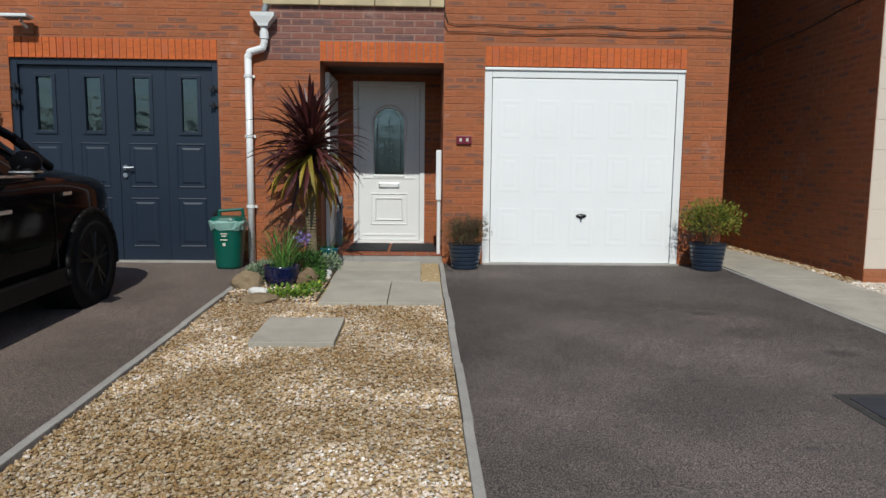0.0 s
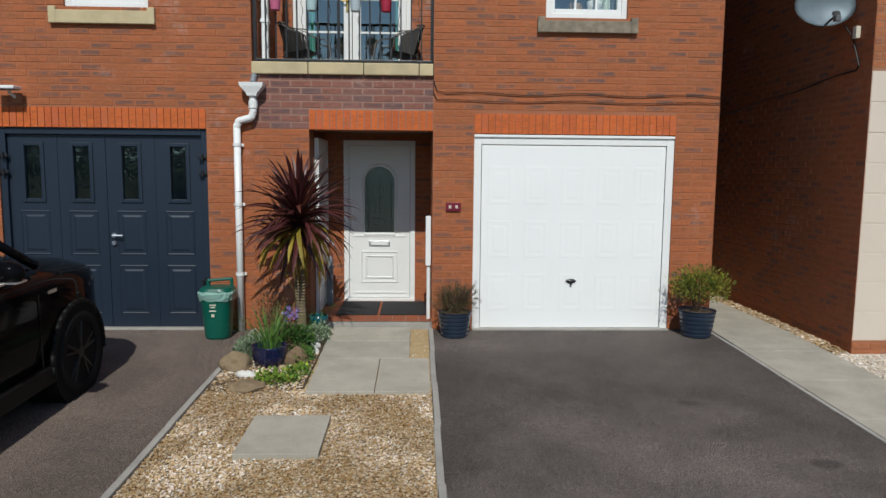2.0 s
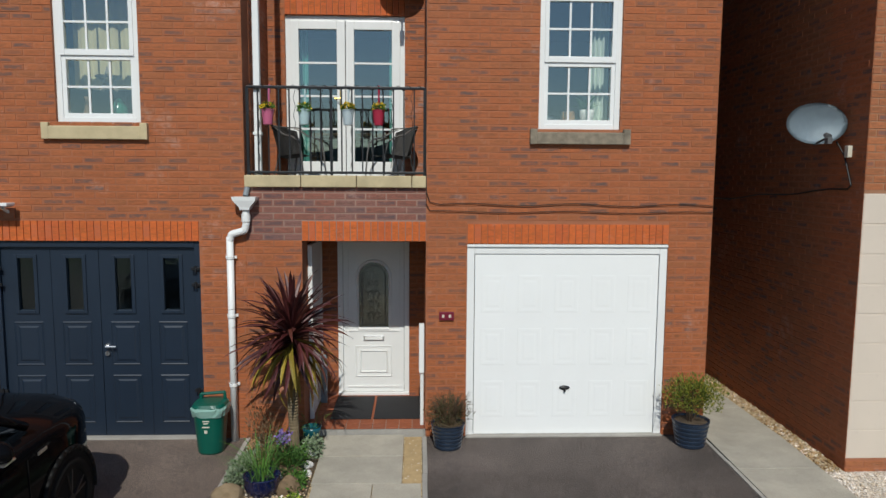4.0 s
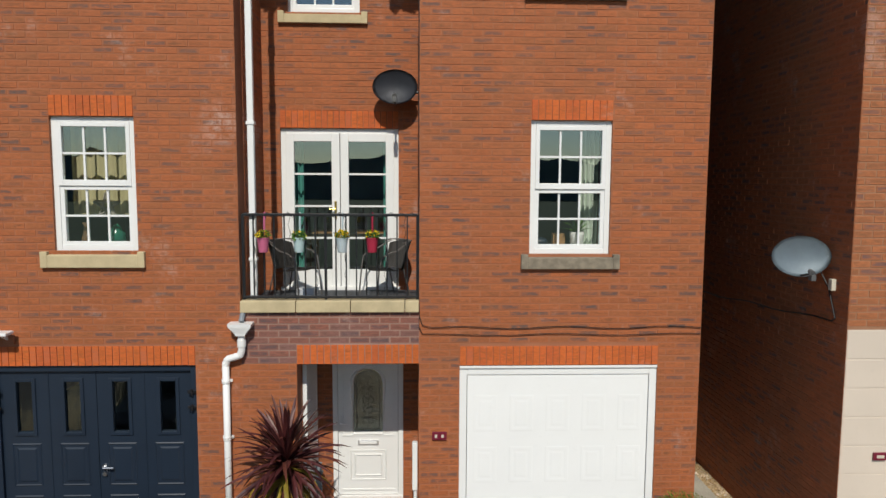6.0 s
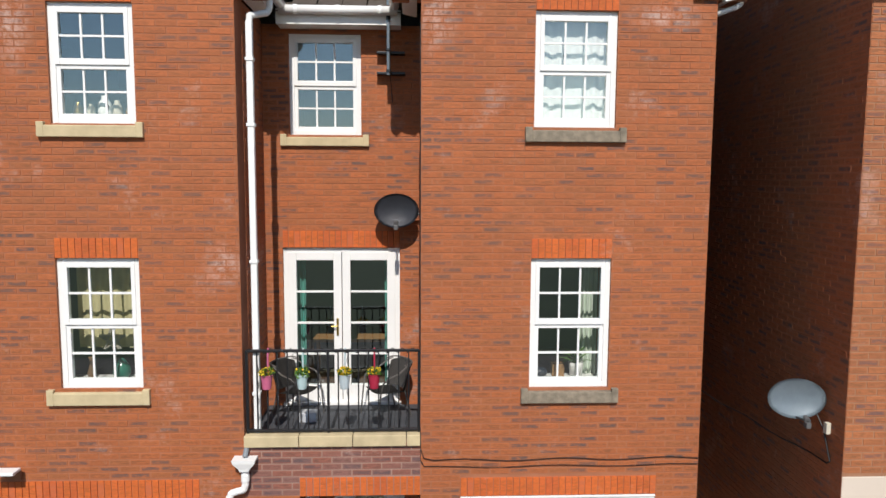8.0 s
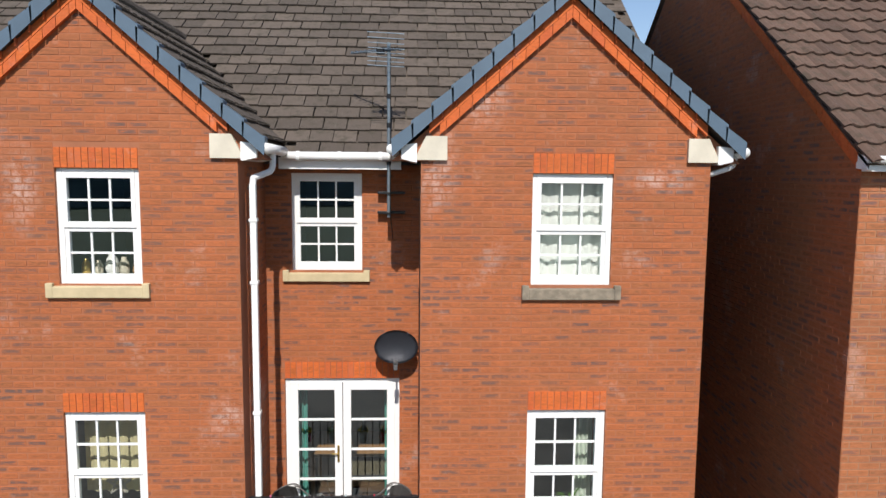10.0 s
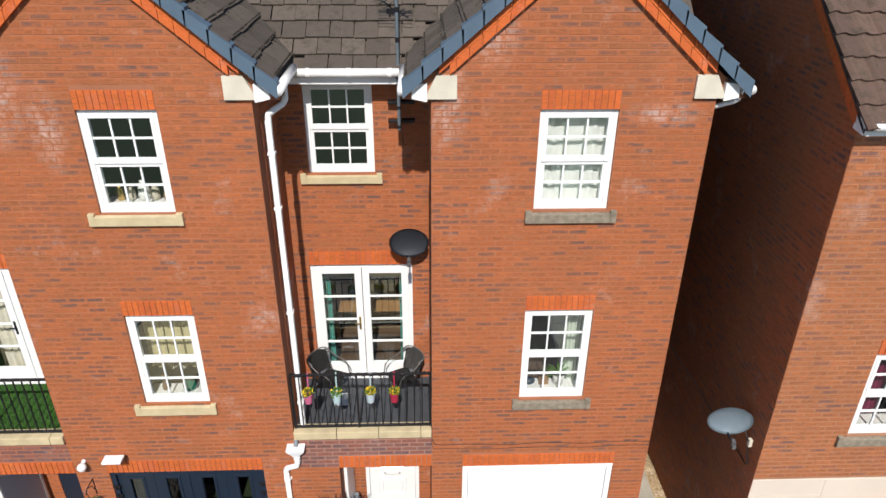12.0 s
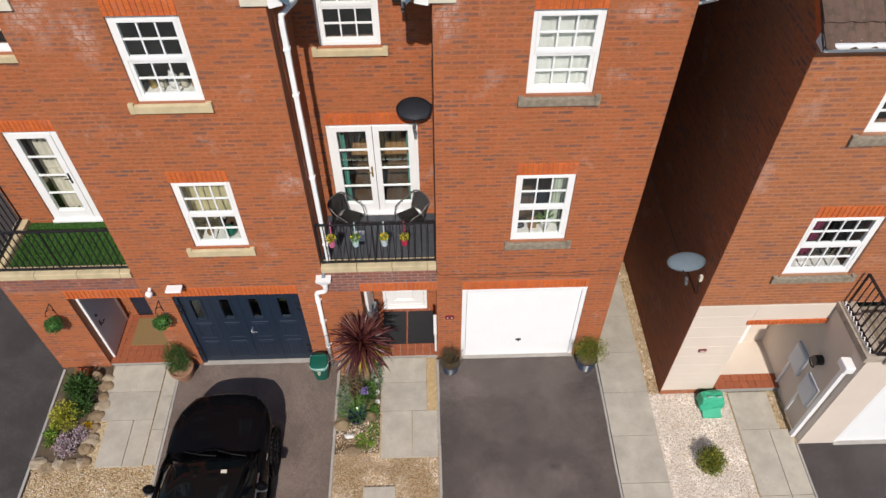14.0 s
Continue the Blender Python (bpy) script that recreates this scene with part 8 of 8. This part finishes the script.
def cabin_ring(wb, zb_, wr, zr):
    return [(0, zb_), (wb, zb_), (wb * 0.99, zb_ + 0.03), (wr + (wb - wr) * 0.5, zb_ + 0.55 * (zr - zb_)), (wr, zr - 0.05), (wr * 0.93, zr - 0.012), (wr * 0.5, zr + 0.008), (0, zr + 0.014)]


part("greenhouse", loft([(1.06, cabin_ring(0.80, 1.06, 0.68, 1.15)), (0.68, cabin_ring(0.82, 1.04, 0.67, 1.36)), (0.2, cabin_ring(0.83, 1.02, 0.64, 1.57)), (-0.05, cabin_ring(0.83, 1.0, 0.63, 1.63)), (-0.5, cabin_ring(0.83, 1.0, 0.63, 1.64)),
                         (-1.3, cabin_ring(0.83, 1.02, 0.62, 1.62)), (-1.85, cabin_ring(0.82, 1.02, 0.6, 1.55)), (-2.2, cabin_ring(0.78, 1.02, 0.6, 1.12))]), M_CARGLASS, car, "dark tinted glasshouse", smooth=True)
part("roof", loft([(-0.08, [(0, 1.6), (0.6, 1.595), (0.645, 1.6), (0.63, 1.625), (0.4, 1.64), (0, 1.645)]), (-0.5, [(0, 1.63), (0.6, 1.62), (0.65, 1.625), (0.635, 1.65), (0.4, 1.665), (0, 1.67)]),
                   (-1.3, [(0, 1.61), (0.6, 1.6), (0.64, 1.605), (0.625, 1.63), (0.4, 1.645), (0, 1.65)]), (-1.95, [(0, 1.53), (0.58, 1.52), (0.62, 1.525), (0.6, 1.55), (0.4, 1.565), (0, 1.57)])]), M_CAR, car, smooth=True)
for s in (-1, 1):
    part("a_pillar", add_tube(bmesh.new(), [(s * 0.80, 1.03, 1.14), (s * 0.745, 0.66, 1.36), (s * 0.66, -0.04, 1.62)], 0.035, 8), M_CAR, car, smooth=True)
    part("b_pillar", box(s * 0.76 - 0.05, -0.62, 1.0, s * 0.76 + 0.05, -0.52, 1.6), M_TRIM, car)
    part("window_trim", add_tube(bmesh.new(), [(s * 0.85, 0.7, 1.09), (s * 0.85, 0.0, 1.1), (s * 0.85, -1.7, 1.1)], 0.011, 6), M_CHROME, car, "bright window trim")
    part("roof_rail", add_tube(bmesh.new(), [(s * 0.6, 0.0, 1.64), (s * 0.6, -0.2, 1.69), (s * 0.6, -1.6, 1.66), (s * 0.6, -1.8, 1.58)], 0.016, 8), M_TRIM, car)
    mir = bmesh.new()
    bmesh.ops.create_uvsphere(mir, u_segments=16, v_segments=10, radius=1, matrix=Matrix.Translation((s * 0.96, 0.44, 1.19)) @ Matrix.Diagonal((0.11, 0.075, 0.085, 1)))
    add_cyl(mir, (s * 0.83, 0.47, 1.12), (s * 0.92, 0.45, 1.16), 0.025, 0.03, 8)
    m_ = part("wing_mirror", mir, M_CAR, car, smooth=True)
    part("mirror_strip", box(s * 0.96 - 0.085, 0.37, 1.125, s * 0.96 + 0.085, 0.5, 1.136), M_CHROME, m_)
    part("sill", box(s * 0.9 - 0.03, -0.95, 0.24, s * 0.9 + 0.03, 1.0, 0.38, 0.015), M_TRIM, car)
    hl = bmesh.new()
    bmesh.ops.create_uvsphere(hl, u_segments=16, v_segments=8, radius=1, matrix=Matrix.Translation((s * 0.6, 2.1, 0.88)) @ Matrix.Rotation(radians(-s * 46), 4, "Z") @ Matrix.Diagonal((0.17, 0.07, 0.055, 1)))
    part("headlight", hl, plain("headlight_lens_%d" % (s + 1), (0.02, 0.02, 0.023), 0.1, wear=0.05, coat=0.4), car, smooth=True)
    part("badge", box(s * 0.918 - 0.004, 0.98, 0.93, s * 0.918 + 0.004, 1.1, 0.955), M_CHROME, car, "small bright badge bars")
    part("door_handle", box(s * 0.925 - 0.012, 0.1, 0.86, s * 0.925 + 0.012, 0.28, 0.885, 0.006), M_CHROME, car)
    part("door_gap", box(s * 0.913 - 0.003, 0.845, 0.4, s * 0.913 + 0.003, 0.853, 0.95), M_TRIM, car)
    for yy in (1.38, -1.3):
        # wheel arch lining and lip
        turns_ = [math.pi * (-0.06 + 1.12 * i / 17) for i in range(18)]
        arch_ = add_tube(bmesh.new(), [(s * 0.925, yy + 0.425 * math.cos(a), 0.36 + 0.425 * math.sin(a)) for a in turns_], 0.022, 8)
        part("wheel_arch", arch_, M_TRIM, car, smooth=True)
        part("arch_lining", cyl((s * 0.6, yy, 0.36), (s * 0.927, yy, 0.36), 0.42, None, 32), M_RUBBER, car)
        w = part("wheel", cyl((s * 0.78, yy, 0.36), (s * 0.8, yy, 0.36), 0.2, None, 24), M_RIM, car)
        ty = bmesh.new()
        prof_ = [(0.25, 0.72), (0.33, 0.72), (0.36, 0.745), (0.362, 0.90), (0.335, 0.945), (0.26, 0.945), (0.25, 0.93)]
        rings_ = [[ty.verts.new((s * xx, yy + r_ * math.cos(a), 0.36 + r_ * math.sin(a))) for a in [2 * math.pi * i / 36 for i in range(36)]] for r_, xx in prof_]
        for a_, b_ in zip(rings_, rings_[1:] + rings_[:1]):
            for i in range(36):
                j = (i + 1) % 36
                ty.faces.new((a_[i], a_[j], b_[j], b_[i]))
        part("tyre", ty, M_RUBBER, w, smooth=True)
        sp = bmesh.new()
        for k in range(5):
            a = 2 * math.pi * k / 5 + 0.3
            for da in (-0.16, 0.16):
                add_cyl(sp, (s * 0.925, yy + 0.05 * math.cos(a), 0.36 + 0.05 * math.sin(a)), (s * 0.92, yy + 0.25 * math.cos(a + da), 0.36 + 0.25 * math.sin(a + da)), 0.02, 0.018, 6)
        add_cyl(sp, (s * 0.9, yy, 0.36), (s * 0.94, yy, 0.36), 0.06, 0.05, 16)
        part("rim", sp, M_RIM, w)
gr = bmesh.new()
for i in range(5):
    add_box(gr, -0.37, 2.27, 0.46 + 0.05 * i, 0.37, 2.315 - 0.006 * i, 0.475 + 0.05 * i)
part("grille", gr, M_TRIM, car)
part("number_plate", box(-0.26, 2.3, 0.4, 0.26, 2.325, 0.51), M_STONE_PALE, car, "plain pale plate")
part("wiper", add_tube(bmesh.new(), [(0.1, 1.07, 1.175), (0.35, 0.99, 1.215), (0.62, 0.95, 1.21)], 0.01, 6), M_TRIM, car)
part("wiper", add_tube(bmesh.new(), [(-0.5, 1.07, 1.165), (-0.2, 0.99, 1.215), (0.1, 0.96, 1.22)], 0.01, 6), M_TRIM, car)
part("cowl", add_tube(bmesh.new(), [(0.76 * math.sin(a), 0.35 + 0.75 * math.cos(a), 1.165 - 0.012 * abs(a)) for a in [-0.95 + 0.19 * i for i in range(11)]], 0.017, 8), M_CAR, car, smooth=True)
for s in (-1, 1):
    part("bonnet_crease", add_tube(bmesh.new(), [(s * 0.54, 1.2, 1.118), (s * 0.52, 1.7, 1.08), (s * 0.44, 2.1, 1.005)], 0.012, 6), M_CAR, car, smooth=True)
part("tax_sticker", box(0.3, 0.58, 1.425, 0.4, 0.63, 1.44), M_STONE_PALE, car)
car.matrix_basis = pose(-4.29, -3.44, slope(-3.44), math.degrees(math.atan(0.035)), 0, 0) @ Matrix.Diagonal((0.945, 1, 1, 1))

# ---- behind the windows ----
def curtain(name, x0, x1, y, z0, z1, mat, label, folds=7, depth=0.035):
    bm_ = bmesh.new()
    n_ = folds * 8
    lo, hi = [], []
    for i in range(n_ + 1):
        t = i / n_
        x = x0 + (x1 - x0) * t
        yy = y + depth * math.sin(t * folds * 2 * math.pi) + 0.012 * math.sin(t * 31)
        lo.append(bm_.verts.new((x, yy, z0)))
        hi.append(bm_.verts.new((x, yy * 0.5 + y * 0.5, z1)))
    for i in range(n_):
        bm_.faces.new((lo[i], lo[i + 1], hi[i + 1], hi[i]))
    return thing(name, bm_, mat, label, "curtain", smooth=True)


M_VOILE = plain("white_voile", (0.72, 0.72, 0.7), 0.9, wear=0.06, scale=4)
M_PALEGREEN = plain("pale_green_cloth", (0.55, 0.62, 0.53), 0.9, wear=0.08, scale=6)
M_TEAL = plain("teal_cloth", (0.09, 0.32, 0.27), 0.9, wear=0.1, scale=6)
M_BLIND = plain("straw_blind", (0.5, 0.45, 0.26), 0.9, wear=0.1, scale=8)
M_PLUM = plain("plum_cloth", (0.2, 0.01, 0.06), 0.9, wear=0.1, scale=6)
M_BEIGE = plain("beige_cloth", (0.7, 0.66, 0.57), 0.9, wear=0.08, scale=6)
M_OAK = plain("oak", (0.33, 0.18, 0.07), 0.5, wear=0.2, scale=9)
curtain("curtain", 1.42, 1.62, 0.36, 3.5, 4.94, M_PALEGREEN, "pale green curtain drawn to one side", 4)
curtain("net_curtain", 0.8, 1.65, 0.17, 6.485, 7.64, M_VOILE, "white voile curtain filling the window", 6, 0.012)
curtain("curtain", -2.14, -1.98, 1.62, 2.9, 4.9, M_TEAL, "teal curtain beside the balcony doors", 3)
curtain("curtain", -0.93, -0.79, 1.62, 2.9, 4.9, M_TEAL, "teal curtain beside the balcony doors", 3)
curtain("curtain", -7.32, -6.45, 1.65, 2.9, 4.9, M_BEIGE, "beige curtains behind the end balcony doors", 8)
curtain("curtain", 4.98, 5.5, -0.55, 3.65, 4.87, M_PLUM, "plum curtain in the next house's window", 5)
curtain("roman_blind", -4.36, -3.58, 0.33, 3.9, 4.965, M_BLIND, "straw-coloured blind behind the window", 5, 0.012)


def vase(name, x, y, z, prof_, mat, label, cat="vase"):
    bm_ = bmesh.new()
    add_lathe(bm_, x, y, [(r_, z + h_) for r_, h_ in prof_], 20)
    return thing(name, bm_, mat, label, cat, smooth=True)


def sill_board(name, x0, x1, y, z, label):
    thing(name, box(x0, y, z - 0.03, x1, y + 0.24, z, 0.005), M_UPVC, label, "sill", kind="structure")


sill_board("trim_sill_1", 0.78, 1.66, 0.13, 3.55, "white inner window board")
sill_board("trim_sill_2", -4.41, -3.54, 0.13, 3.57, "white inner window board")
sill_board("trim_sill_3", -4.38, -3.51, 0.13, 6.48, "white inner window board")
sill_board("trim_sill_4", 0.785, 1.665, 0.13, 6.48, "white inner window board")
sill_board("trim_sill_5", 4.94, 6.0, NY + 0.13, 3.65, "white inner window board")
POT = [(0.055, 0), (0.07, 0.1), (0.072, 0.13), (0.065, 0.13), (0.06, 0.1)]
p = base("house_plant", 1.36, 0.25, 3.55, "strap-leaved house plant in a white pot on the sill", "plant pot")
bm = bmesh.new()
add_lathe(bm, 1.36, 0.25, [(r_ * 1.2, 3.55 + h_ * 1.3) for r_, h_ in POT], 20)
part("pot", bm, M_UPVC, p, smooth=True)
tuft(p, 1.36, 0.25, 3.7, 14, [strap_leaf(0.26, 0.05, 0.5, M_BLADE), strap_leaf(0.22, 0.045, 0.4, M_BLADE)], 35, 80, 0.03, 1.0)
thing("wooden_box", box(1.08, 0.22, 3.55, 1.22, 0.34, 3.7, 0.006), M_OAK, "small wooden box on the window sill", "box")
bm = bmesh.new()
bmesh.ops.create_uvsphere(bm, u_segments=14, v_segments=8, radius=1, matrix=Matrix.Translation((0.93, 0.26, 3.6)) @ Matrix.Diagonal((0.1, 0.07, 0.055, 1)))
thing("navy_bag", bm, M_NAVY, "dark folded bag on the window sill", "bag", smooth=True)
vase("vase", -3.86, 0.25, 3.57, [(0.07, 0), (0.1, 0.05), (0.09, 0.13), (0.03, 0.21), (0.01, 0.23)], plain("green_glaze", (0.02, 0.16, 0.11), 0.2, wear=0.1), "teal glazed ornament on the sill", "ornament")
for xx in (-4.2, -3.62):
    vase("vase", xx, 0.25, 3.57, [(0.04, 0), (0.05, 0.05), (0.03, 0.12), (0.02, 0.2), (0.035, 0.24)], M_DRY if xx < -4 else M_TWIG, "small brown vase of twigs on the sill")
for xx, hh, mt in ((-4.22, 0.9, M_BRASS), (-4.08, 0.8, M_STONE_PALE), (-3.93, 1.25, M_UPVC), (-3.8, 1.0, M_STONE_PALE), (-3.66, 0.8, M_OAK)):
    vase("vase", xx, 0.26, 6.48, [(0.045 * hh, 0), (0.06 * hh, 0.06 * hh), (0.05 * hh, 0.14 * hh), (0.025 * hh, 0.18 * hh), (0.03 * hh, 0.2 * hh)], mt, "small jug or vase on the upper sill")
# hanging star of twigs
bm = bmesh.new()
for k in range(5):
    a, b_ = math.pi / 2 + k * 4 * math.pi / 5, math.pi / 2 + (k + 1) * 4 * math.pi / 5
    for j in range(3):
        o_ = 0.012 * (j - 1)
        add_cyl(bm, (-3.98 + 0.14 * math.cos(a) + o_, 0.3 + o_, 4.0 + 0.14 * math.sin(a)), (-3.98 + 0.14 * math.cos(b_), 0.3 - o_, 4.0 + 0.14 * math.sin(b_) + o_), 0.008, None, 6)
add_cyl(bm, (-3.98, 0.3, 4.1), (-3.98, 0.3, 4.24), 0.004, None, 5)
thing("wicker_star", bm, plain("grey_wicker", (0.4, 0.37, 0.32), 0.9, wear=0.2, scale=20), "pale wicker star hanging in the window", "decoration")
p = base("dining_table", -1.35, 2.6, 2.8, "oak dining table inside the balcony room", "table")
part("tabletop", box(-2.1, 2.2, 3.5, -0.7, 3.1, 3.55, 0.006), M_OAK, p)
for xx in (-2.05, -0.8):
    for yy in (2.25, 3.0):
        part("leg", box(xx, yy, 2.8, xx + 0.06, yy + 0.06, 3.5), M_OAK, p)
